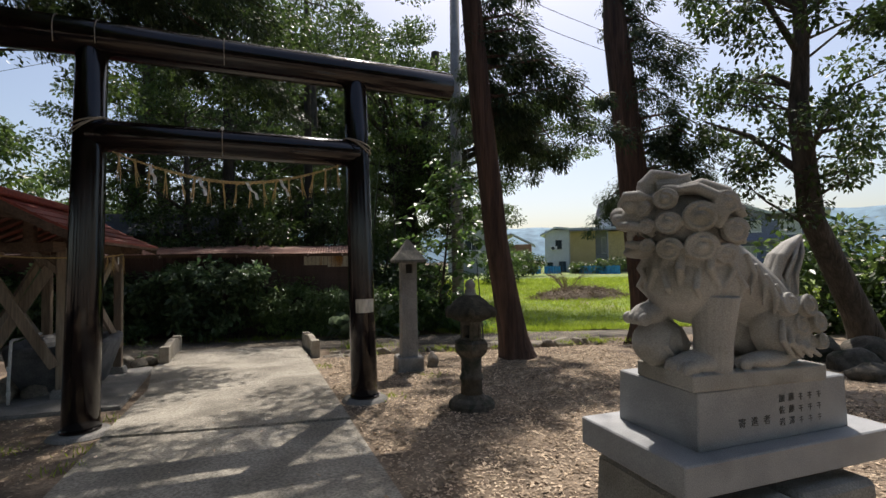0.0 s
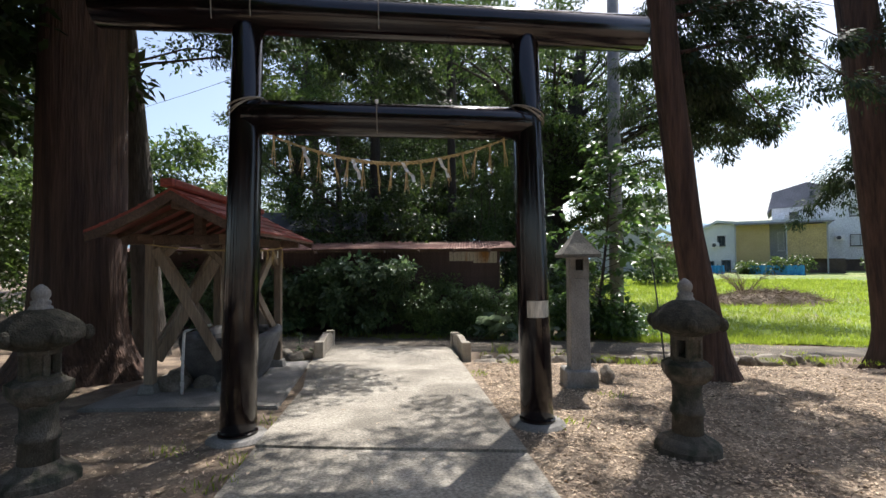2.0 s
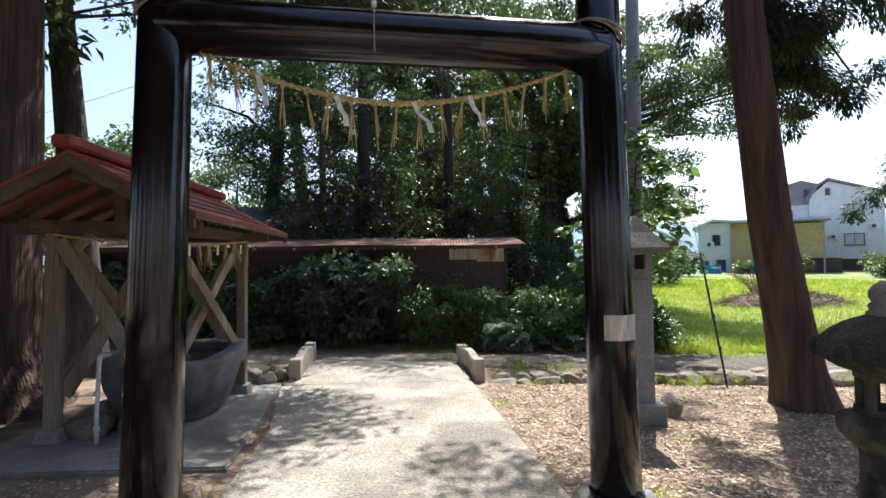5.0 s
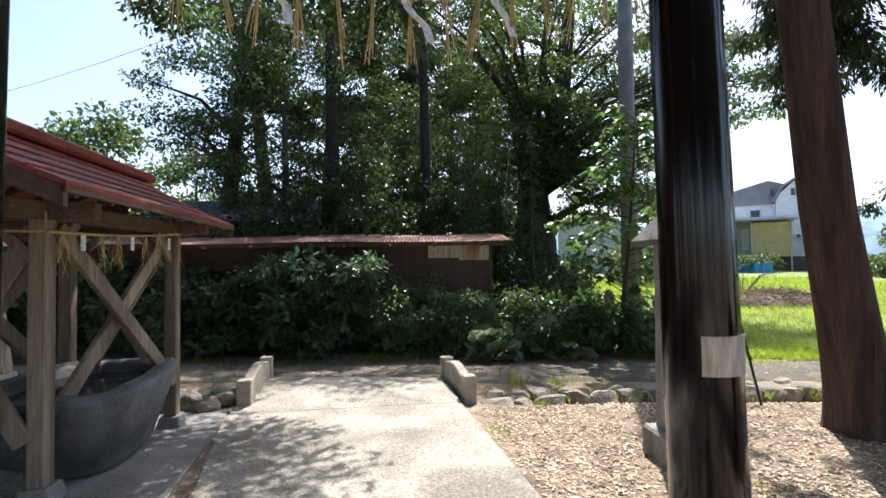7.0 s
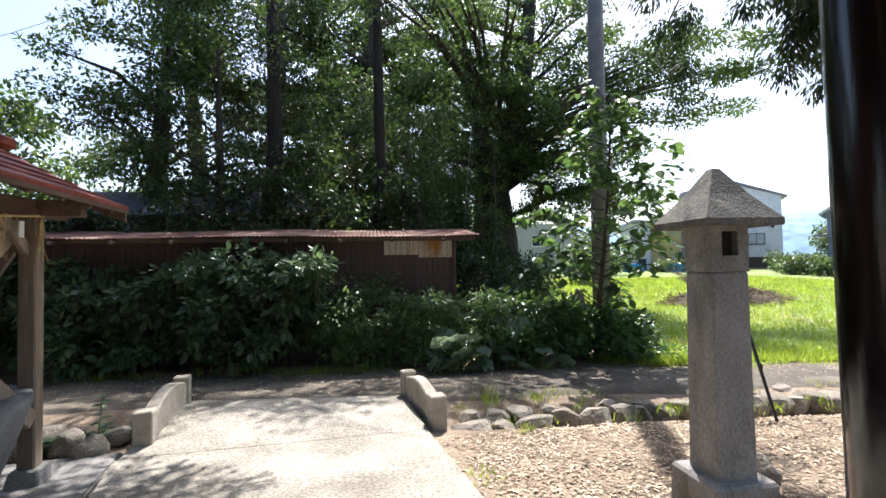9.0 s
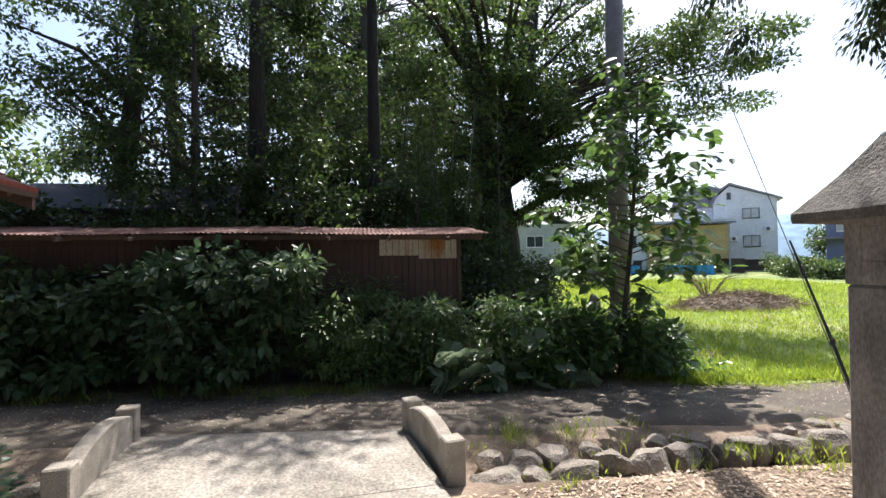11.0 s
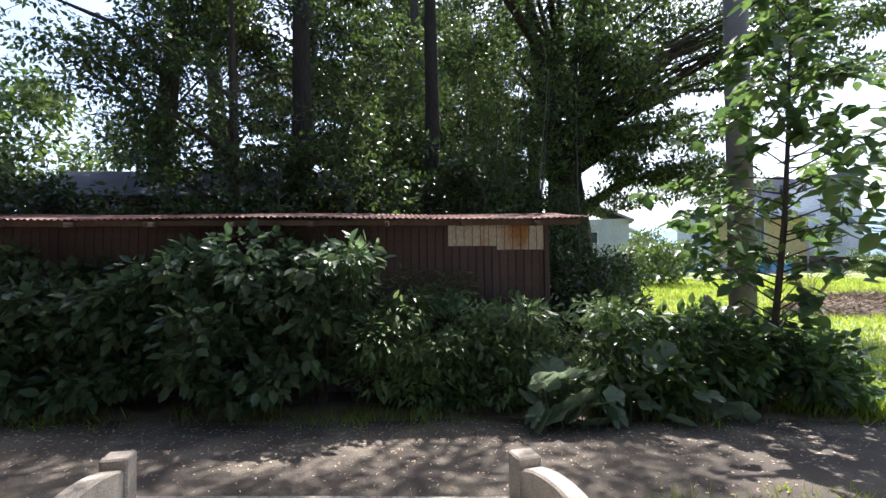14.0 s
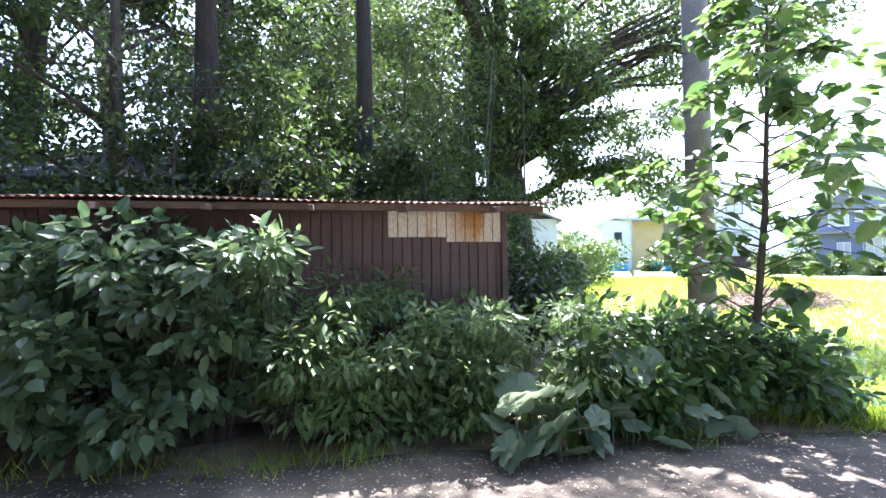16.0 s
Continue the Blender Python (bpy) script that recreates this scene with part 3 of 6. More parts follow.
for i, j, off in ((0, 1, 0.0), (1, 2, 0.0), (3, 2, 0.0), (0, 3, 0.0)):
    d = (L[j] - L[i]).normalized()
    nrm = Vector((d.y, -d.x, 0))
    for s, (za, zb) in ((0.05, (1.93, 0.42)), (-0.05, (0.42, 1.93))):
        bm = bmesh.new()
        beam(bm, up(i, za) + d * 0.07 + nrm * s, up(j, zb) - d * 0.07 + nrm * s, 0.05, 0.13)
        part("cross_brace", bm, M_WOOD, pav)
    bm = bmesh.new()
    beam(bm, up(i, 2.05) - d * 0.35, up(j, 2.05) + d * 0.35, 0.11, 0.13)
    part("top_plate", bm, M_WOOD_D, pav)
    for k, e in ((i, d), (j, -d)):
        bm = bmesh.new()
        beam(bm, up(k, 1.70) + e * 0.04, up(k, 1.99) + e * 0.33, 0.05, 0.08)
        part("knee_brace", bm, M_WOOD, pav)
# roof: two slightly sagging slopes with seams, ridge cap, barge boards and rafters
RX, RW, RY0, RY1, EZ, RZ = 0.07, 1.0, -1.72, 1.47, 2.13, 2.64


def roof_z(k):
    """Height of the slope at k from eave 0 to ridge 1."""
    return EZ + (RZ - EZ) * (0.78 * k + 0.22 * k * k)


for side in (-1, 1):
    bm = bmesh.new()
    n = 9
    ys = spaced(RY0, RY1, 12)
    lay = []
    for dz in (0.0, -0.035):
        lay.append([[bm.verts.new((RX + side * RW * (1 - i / (n - 1)), y, roof_z(i / (n - 1)) + dz)) for i in range(n)] for y in ys])
    for g, flip in ((lay[0], False), (lay[1], True)):
        for j in range(len(ys) - 1):
            for i in range(n - 1):
                bm.faces.new((g[j][i], g[j][i + 1], g[j + 1][i + 1], g[j + 1][i]))
    for j in range(len(ys) - 1):
        bm.faces.new((lay[0][j][0], lay[0][j + 1][0], lay[1][j + 1][0], lay[1][j][0]))
    for e in (0, -1):
        for i in range(n - 1):
            bm.faces.new((lay[0][e][i], lay[0][e][i + 1], lay[1][e][i + 1], lay[1][e][i]))
    bmesh.ops.recalc_face_normals(bm, faces=bm.faces)
    slope = part("roof_slope", bm, M_RED, pav)
    for k in (0.2, 0.42, 0.64, 0.84):
        bm = bmesh.new()
        x = RX + side * RW * (1 - k)
        beam(bm, (x, RY0 - 0.004, roof_z(k) + 0.004), (x, RY1 + 0.004, roof_z(k) + 0.004), 0.03, 0.012, 0.002)
        part("roof_seam", bm, M_RED, slope)
    for yy in (RY0 + 0.02, RY1 - 0.02):
        bm = bmesh.new()
        pts = [(RX + side * RW * (1 - i / 8) * 0.985, yy, roof_z(i / 8) - 0.09) for i in range(9)]
        g = [[bm.verts.new((x, y + dy, z + dz)) for dy, dz in ((-0.02, -0.055), (0.02, -0.055), (0.02, 0.055), (-0.02, 0.055))] for x, y, z in pts]
        for a, b in zip(g, g[1:]):
            for q in range(4):
                bm.faces.new((a[q], a[(q + 1) % 4], b[(q + 1) % 4], b[q]))
        bm.faces.new(g[0])
        bm.faces.new(g[-1][::-1])
        bmesh.ops.recalc_face_normals(bm, faces=bm.faces)
        part("barge_board", bm, M_WOOD_D, pav)
    for j in range(8):
        yy = RY0 + 0.2 + j * (RY1 - RY0 - 0.4) / 7
        bm = bmesh.new()
        beam(bm, (RX + side * RW * 0.95, yy, roof_z(0.05) - 0.07), (RX, yy, roof_z(1) - 0.09), 0.045, 0.06, 0.0)
        part("rafter", bm, M_WOOD_D, pav)
    bm = bmesh.new()
    beam(bm, (RX + side * RW * 0.985, RY0, EZ - 0.04), (RX + side * RW * 0.985, RY1, EZ - 0.04), 0.03, 0.05, 0.003)
    part("eave_board", bm, M_WOOD_D, pav)
bm = bmesh.new()
beam(bm, (RX, RY0 - 0.10, RZ + 0.045), (RX, RY1 + 0.10, RZ + 0.045), 0.17, 0.10, 0.02)
part("ridge_cap", bm, M_RED, pav, "raised red ridge cap")
bm = bmesh.new()
beam(bm, (RX, RY0 + 0.1, RZ - 0.17), (RX, RY1 - 0.1, RZ - 0.17), 0.10, 0.14)
part("ridge_beam", bm, M_WOOD_D, pav)
for yy in (-0.93, 0.92):
    bm = bmesh.new()
    beam(bm, (RX, yy, 2.10), (RX, yy, 2.5), 0.12, 0.12)
    part("king_post", bm, M_WOOD_D, pav)
# straw rope round the pavilion
pr = thing("pavilion_straw_rope", -3.0, 9.5, 0.0, 0, "thin straw rope with tassels and paper strips tied to posts", "straw rope")
bm = bmesh.new()
corner = [Vector((x + 3.0, y - 9.5, 1.9)) for x, y in POSTS]
corner = [c + Vector((math.copysign(0.085, c.x), math.copysign(0.085, c.y), 0)) for c in corner]
pts = []
for i, j in ((0, 1), (1, 2)):
    for s in range(13):
        k = s / 12
        pts.append(corner[i].lerp(corner[j], k) + Vector((0, 0, -0.03 * math.sin(math.pi * k) + 0.1 * (i == 0) * (1 - k) + (0.10 * k if i else 0))))
tube(bm, pts, 0.011, 7)
part("rope", bm, M_STRAW, pr)
for s in range(9):
    k = (s + 0.6) / 9.2
    p = corner[1].lerp(corner[2], k) + Vector((0.01, 0, 0.06 * k))
    bm = bmesh.new()
    if s % 3 == 1:
        box(bm, p + Vector((0, 0, -0.08)), (0.006, 0.06, 0.12), 0, pose(0, 0, 0))
        part("folded_paper", bm, M_PAPER, pr, "white paper strip")
    else:
        for q in range(12):
            l = rng.uniform(0.15, 0.34)
            tube(bm, [p, p + Vector((rng.uniform(-0.02, 0.02), rng.uniform(-0.06, 0.06), -l * 0.5)), p + Vector((rng.uniform(-0.03, 0.03), rng.uniform(-0.09, 0.09), -l))], [0.003, 0.0026, 0.002], 4)
        part("straw_tassel", bm, M_STRAW, pr)

# stone trough
trough = thing("stone_water_trough", -2.86, 9.6, ground_z(-2.86, 9.6) + 0.03, 4, "rough grey stone water trough with a hollow top", "trough")
bm = bmesh.new()
n = 40


def squircle(t, a, b, p=3.2):
    c, s = math.cos(t), math.sin(t)
    return a * math.copysign(abs(c) ** (2 / p), c), b * math.copysign(abs(s) ** (2 / p), s)


rings = []
for a, b, z in ((0.40, 0.50, 0.0), (0.50, 0.62, 0.08), (0.60, 0.80, 0.42), (0.66, 0.90, 0.66), (0.655, 0.895, 0.71), (0.60, 0.84, 0.72), (0.50, 0.72, 0.715), (0.46, 0.68, 0.69), (0.42, 0.62, 0.42)):
    ring = []
    for i in range(n):
        t = 2 * math.pi * i / n
        x, y = squircle(t, a, b)
        w = 1 + 0.06 * noise.noise(Vector((x * 2, y * 2, z * 2)))
        ring.append(bm.verts.new((x * w, y * w, z + 0.02 * noise.noise(Vector((x * 3, y * 3, 7))) * (z > 0.5))))
    rings.append(ring)
for p, s in zip(rings, rings[1:]):
    for i in range(n):
        bm.faces.new((p[i], p[(i + 1) % n], s[(i + 1) % n], s[i]))
bm.faces.new(rings[0][::-1])
bm.faces.new(rings[-1])
part("basin", bm, M_TROUGH, trough, smooth=True)
bm = bmesh.new()
vs = [bm.verts.new((*squircle(2 * math.pi * i / n, 0.455, 0.665), 0.62)) for i in range(n)]
bm.faces.new(vs)
part("water", bm, M_WATER, trough, "still dark water")
# white standpipe
pipe = thing("white_water_pipe", -3.10, 8.46, ground_z(-3.1, 8.5) + 0.04, 0, "thin white plastic standpipe bent at the top", "pipe")
bm = bmesh.new()
tube(bm, [(0, 0, 0), (0.0, 0, 0.3), (0.02, 0, 0.78), (0.022, 0.005, 0.815), (0.035, 0.01, 0.835), (0.06, 0.02, 0.84), (0.13, 0.28, 0.85), (0.15, 0.50, 0.85)], 0.019, 10)
part("pipe", bm, M_PVC, pipe, smooth=True)
for zz in (0.12, 0.45):
    bm = bmesh.new()
    lathe(bm, [(0.024, zz), (0.026, zz + 0.01), (0.026, zz + 0.04), (0.024, zz + 0.05)], 12)
    part("pipe_joint", bm, M_PVC, pipe)
for i, (x, y, s) in enumerate(((-3.35, 8.75, 0.2), (-3.0, 8.95, 0.16), (-3.42, 9.1, 0.22), (-2.25, 11.05, 0.14), (-2.5, 11.2, 0.17), (-2.15, 11.35, 0.13), (-2.75, 11.25, 0.2))):
    o = rock("stone", x, y, ground_z(x, y) + 0.02, (s, s * 0.8, s * 0.85), 40 + i)
    tagged(o, "rounded grey stone beside the water pavilion", "stone", "stones by the pavilion")


# ---- stone lanterns ----
def moss_lantern(x, y, label, rz):
    """Old round-shafted lantern with a hexagonal light box and a scrolled cap."""
    t = thing("stone_lantern", x, y, ground_z(x, y), rz, label, "stone lantern", "pair of mossy stone lanterns")
    bm = bmesh.new()
    lathe(bm, [(0.34, -0.1), (0.345, 0.06), (0.31, 0.10), (0.22, 0.13), (0.17, 0.17)], 12)
    part("base", bm, M_STONE_D, t)
    bm = bmesh.new()
    lathe(bm, [(0.165, 0.13), (0.155, 0.33), (0.172, 0.335), (0.178, 0.36), (0.172, 0.385), (0.155, 0.39), (0.150, 0.56), (0.165, 0.62)], 24)
    part("shaft", bm, M_STONE_D, t, smooth=True)
    bm = bmesh.new()
    lathe(bm, [(0.17, 0.60), (0.25, 0.66), (0.275, 0.70), (0.275, 0.77), (0.21, 0.80)], 6)
    part("platform", bm, M_STONE_D, t)
    for k in range(6):
        bm = bmesh.new()
        box(bm, (0.138, 0, 0.91), (0.048, 0.058, 0.16), 0.006, pose(0, 0, 0, 0, 0, 60 * k))
        part("corner_post", bm, M_STONE_D, t)
        if k in (1, 4):
            bm = bmesh.new()
            box(bm, (0.115, 0, 0.91), (0.035, 0.11, 0.16), 0.0, pose(0, 0, 0, 0, 0, 60 * k + 30))
            part("side_panel", bm, M_STONE_D, t)
    for z0, z1, nm in ((0.78, 0.835, "light_box_sill"), (0.985, 1.04, "light_box_lintel")):
        bm = bmesh.new()
        lathe(bm, [(0.168, z0), (0.174, z0 + 0.01), (0.174, z1 - 0.01), (0.168, z1)], 6, (0, 0, 0), 0)
        part(nm, bm, M_STONE_D, t)
    bm = bmesh.new()
    seg = 36
    rings = []
    for r, z, lob in ((0.17, 1.02, 0), (0.29, 1.05, 1), (0.36, 1.085, 1), (0.36, 1.13, 1), (0.29, 1.21, 0.7), (0.22, 1.27, 0.35), (0.15, 1.315, 0), (0.10, 1.33, 0)):
        ring = []
        for i in range(seg):
            a = 2 * math.pi * i / seg
            six = abs(math.cos(3 * a))
            rr = r * (1 + lob * 0.10 * (six ** 3 - 0.5))
            ring.append(bm.verts.new((rr * math.cos(a), rr * math.sin(a), z + lob * 0.045 * six ** 5)))
        rings.append(ring)
    for p, s in zip(rings, rings[1:]):
        for i in range(seg):
            bm.faces.new((p[i], p[(i + 1) % seg], s[(i + 1) % seg], s[i]))
    bm.faces.new(rings[0][::-1])
    bm.faces.new(rings[-1])
    part("cap", bm, M_MOSS_CAP, t, "dark moss-grown cap", smooth=True)
    for k in range(6):
        bm = bmesh.new()
        ball(bm, (0.375 * math.cos(radians(60 * k)), 0.375 * math.sin(radians(60 * k)), 1.135), (0.055, 0.05, 0.062), (0, 0, 60 * k), 2)
        part("cap_scroll", bm, M_MOSS_CAP, t, smooth=True)
    bm = bmesh.new()
    lathe(bm, [(0.10, 1.32), (0.095, 1.345), (0.075, 1.36), (0.085, 1.38), (0.075, 1.395), (0.06, 1.40), (0.078, 1.43), (0.076, 1.465), (0.05, 1.495), (0.012, 1.52)], 20)
    part("finial", bm, M_STONE_M, t, "onion-shaped stone finial", smooth=True)
    t.scale = (0.8, 0.8, 1.0)
    return t


moss_lantern(2.37, 6.04, "weathered brown stone lantern with mossy scrolled cap", 10)
ll = moss_lantern(-2.90, 5.78, "weathered dark stone lantern standing in tree shade", 25)
bm = bmesh.new()
box(bm, (0.16, -0.235, 1.175), (0.06, 0.02, 0.045), 0.004)
part("paper_scrap", bm, M_PAPER, ll, "small white paper scrap stuck to the cap")

tall = thing("tall_stone_lantern", 2.30, 8.68, ground_z(2.3, 8.68), -5, "tall square grey stone lantern with a pyramid cap", "stone lantern")
tall.scale = (0.89, 0.89, 1.02)
bm = bmesh.new()
box(bm, (0, 0, 0.09), (0.52, 0.52, 0.30), 0.02, taper=0.95)
part("base", bm, M_STONE_M, tall)
bm = bmesh.new()
box(bm, (0, 0, 0.86), (0.315, 0.315, 1.30), 0.015, taper=0.93)
part("shaft", bm, M_STONE_M, tall)
for k in range(4):
    m = pose(0, 0, 0, 0, 0, 90 * k)
    for nm, c_, s_ in (("corner_post", (0.105, -0.105, 1.675), (0.085, 0.085, 0.33)), ("sill", (0, -0.125, 1.56), (0.126, 0.045, 0.10)), ("lintel", (0, -0.125, 1.80), (0.126, 0.045, 0.08)), ("side_panel", (0, -0.125, 1.685), (0.126, 0.04, 0.15))):
        if nm == "side_panel" and k == 0:
            continue
        bm = bmesh.new()
        box(bm, c_, s_, 0.003, m)
        part(nm, bm, M_STONE_M, tall)
# solid near-black block; the hollow's shade is put into its colour
bm = bmesh.new()
box(bm, (0, 0, 1.68), (0.16, 0.16, 0.3), 0.0)
part("light_box_shade", bm, M_RECESS_SHADE, tall, "dark block for the shade inside the light box")
bm = bmesh.new()
lathe(bm, [(0.30, 1.80), (0.418, 1.786), (0.424, 1.80), (0.424, 1.83), (0.22, 1.992), (0.045, 2.165), (0.025, 2.17)], 4, (0, 0, 0), math.pi / 4)
bmesh.ops.subdivide_edges(bm, edges=bm.edges[:], cuts=3, use_grid_fill=True)
for v in bm.verts:
    v.co += Vector((1, 1, 1)) * 0.005 * noise.noise(v.co * 9)
part("cap", bm, M_STONE_CAP, tall, "rough mossy pyramid cap")
o = rock("stone", 2.78, 8.85, ground_z(2.78, 8.85), (0.14, 0.10, 0.16), 77)
tagged(o, "small dark stone leaning beside the tall lantern", "stone")


# ---- shed behind the lane ----
shed = thing("long_shed", 2.30, 15.22, ground_z(2.3, 15.2), -6, "long low shed with brown board walls and rusty tin roof", "shed")
SZ = 0.26
bm = bmesh.new()
box(bm, (-5.5, 1.0, 1.165), (10.9, 1.9, 2.33), 0)
part("shed_core", bm, M_SHED, shed)
board_me = None
for i in range(72):
    x = -0.055 - i * 0.112
    if board_me is None:
        bm = bmesh.new()
        box(bm, (0, 0, 1.172), (0.108, 0.03, 2.345), 0.006)
        ob = part("wall_board", bm, M_SHED, shed)
        board_me = ob.data
    else:
        ob = new("wall_board", board_me)
        ob.parent = shed
    ob.matrix_basis = pose(x, 0.03 + 0.004 * math.sin(i * 5.1), 0, 0, 0, 0)
for i in range(12):
    x = -0.10 - i * 0.1125
    zb = (1.66 if i < 6 else 1.715) + SZ - 0.02
    bm = bmesh.new()
    box(bm, (x, 0.004, (zb + 2.27) / 2), (0.105, 0.012, 2.27 - zb), 0.004)
    part("cream_sheet_strip", bm, M_PATCH, shed, "cream painted metal strip with rust runs")
bm = bmesh.new()
box(bm, (-0.02, 0.0, 1.172), (0.07, 0.06, 2.345), 0.006)
part("corner_board", bm, M_SHED, shed)
# corrugated roof sheet with thickness
bm = bmesh.new()
nx = 640
g = []
for k, (yy, zz) in enumerate(((-0.50, 2.30), (0.4, 2.40), (1.1, 2.50), (2.2, 2.60))):
    row = []
    for i in range(nx):
        x = 0.42 - 11.5 * i / (nx - 1)
        w = 0.011 * math.sin(x * 2 * math.pi / 0.076)
        row.append(bm.verts.new((x, yy + 0.008 * math.sin(x * 3.1), zz + w + 0.012 * math.sin(x * 1.3) + 0.012 * noise.noise(Vector((x, yy, 0))))))
    g.append(row)
for a, b in zip(g, g[1:]):
    for i in range(nx - 1):
        bm.faces.new((a[i], a[i + 1], b[i + 1], b[i]))
roof = part("corrugated_roof", bm, M_RUST, shed, "rusty red corrugated sheet roof")
md = roof.modifiers.new("thick", "SOLIDIFY")
md.thickness = 0.006
bm = bmesh.new()
box(bm, (-5.4, -0.42, 2.245), (11.4, 0.04, 0.07), 0.004)
part("eave_batten", bm, M_WOOD_D, shed)
for i in range(11):
    bm = bmesh.new()
    box(bm, (-0.3 - i * 0.95, -0.15, 2.26), (0.05, 0.62, 0.06), 0.004, pose(0, 0, 0, 5, 0, 0))
    part("roof_bracket", bm, M_WOOD_D, shed)

# dark hut further back
hut = thing("dark_hut", -3.5, 21.0, ground_z(-3.5, 21) - 0.35, -6, "dark weathered hut under low trees behind the shed", "hut")
bm = bmesh.new()
box(bm, (0, 0, 1.7), (6.2, 3.4, 3.4), 0.02)
part("wall", bm, M_SHED, hut)
bm = bmesh.new()
for s in (-1, 1):
    beam(bm, (0, s * 2.1, 3.3), (0, 0, 4.15), 6.9, 0.10, 0.01)
part("roof", bm, mat("dark_tin_roof", (0.045, 0.05, 0.058), (0.075, 0.08, 0.09), 2.0, 0.9, 0.2), hut)


# ---- trees ----
def make_trunk(pts, radii, material, parent, seed, flare=0.0, seg=20):
    """A tapered, fluted trunk through the given axis points."""
    bm = bmesh.new()
    o = Vector((seed * 3.1, seed * 1.7, 0))
    fine_p, fine_r = [], []
    for i in range(len(pts) - 1):
        for k in range(6):
            t = k / 6
            fine_p.append(Vector(pts[i]).lerp(Vector(pts[i + 1]), t))
            fine_r.append(radii[i] + (radii[i + 1] - radii[i]) * t)
    fine_p.append(Vector(pts[-1]))
    fine_r.append(radii[-1])
    rings = []
    for p, r in zip(fine_p, fine_r):
        ring = []
        h = max(0.0, p.z - fine_p[0].z)
        for k in range(seg):
            a = 2 * math.pi * k / seg
            fl = 1 + flare * math.exp(-h / 0.42) * (0.6 + 0.8 * max(0, noise.noise(Vector((math.cos(a) * 1.6, math.sin(a) * 1.6, 0)) + o)))
            w = 1 + 0.10 * noise.noise(Vector((math.cos(a) * 2, math.sin(a) * 2, p.z * 0.25)) + o)
            ring.append(bm.verts.new(p + Vector((math.cos(a), math.sin(a), 0)) * r * fl * w))
        rings.append(ring)
    for a, b in zip(rings, rings[1:]):
        for k in range(seg):
            bm.faces.new((a[k], a[(k + 1) % seg], b[(k + 1) % seg], b[k]))
    bm.faces.new(rings[-1])
    return part("trunk", bm, material, parent, smooth=True)


def axis_at(pts, z):
    for a, b in zip(pts, pts[1:]):
        if a[2] <= z <= b[2]:
            k = (z - a[2]) / (b[2] - a[2])
            return Vector(a).lerp(Vector(b), k)
    return Vector(pts[-1])


def cedar(x, y, pts, radii, seed, z0, z1, reach, n_branch, label, per=260, group="cedar trees by the yard", side=None, zside=7.5, low=1.0, fan=0.6):
    """Conifer: straight trunk, drooping boughs that carry hanging sprays of short needles."""
    t = thing("cedar_tree", x, y, ground_z(x, y) - 0.05, 0, label, "tree", group)
    loc = [(a - x, b - y, c) for a, b, c in pts]
    make_trunk(loc, radii, M_BARK, t, seed, 0.8, 28)
    rng = np.random.default_rng(seed)
    bm = bmesh.new()
    C, R, AX = [], [], []
    for i in range(n_branch):
        z = z0 + (z1 - z0) * ((i + rng.uniform(0, 1)) / n_branch) ** low
        k = (z - z0) / (z1 - z0)
        az = rng.uniform(0, 2 * math.pi) if side is None or z > zside else side + rng.normal(0, fan)
        l = reach * (1 - 0.75 * k) * rng.uniform(0.55, 1.1)
        p0 = axis_at(loc, z)
        d = Vector((math.cos(az), math.sin(az), 0))
        p1 = p0 + d * l * 0.5 + Vector((0, 0, 0.10 * l))
        p2 = p0 + d * l + Vector((0, 0, -0.22 * l))
        tube(bm, [p0, p1, p2], [0.035, 0.02, 0.007], 5)
        m = max(3, int(l * 3.2))
        for j in range(m):
            q = 0.25 + 0.8 * j / m
            c = p0.lerp(p1, min(1, 2 * q)) if q < 0.5 else p1.lerp(p2, min(1, 2 * q - 1))
            C.append((c.x + rng.normal(0, 0.16), c.y + rng.normal(0, 0.16), c.z - 0.16 + rng.normal(0, 0.1)))
            s = rng.uniform(0.22, 0.38)
            R.append((s, s, s * 0.85))
            AX.append((d.x, d.y, -0.5))
    part("branching", bm, M_BARK, t)
    P, dr = clump_points(rng, C, R, per, 0.6)
    ax = np.repeat(np.array(AX), per, 0)
    D = dr * 0.8 + ax * 0.6 + np.array([0, 0, -0.45])
    N = dr + rng.normal(0, 0.5, dr.shape) + np.array([0, 0, 0.8])
    L = rng.uniform(0.05, 0.11, len(P))
    leaves("crown", P, D, N, L, L * 0.36, M_LEAF_C, t)
    return t


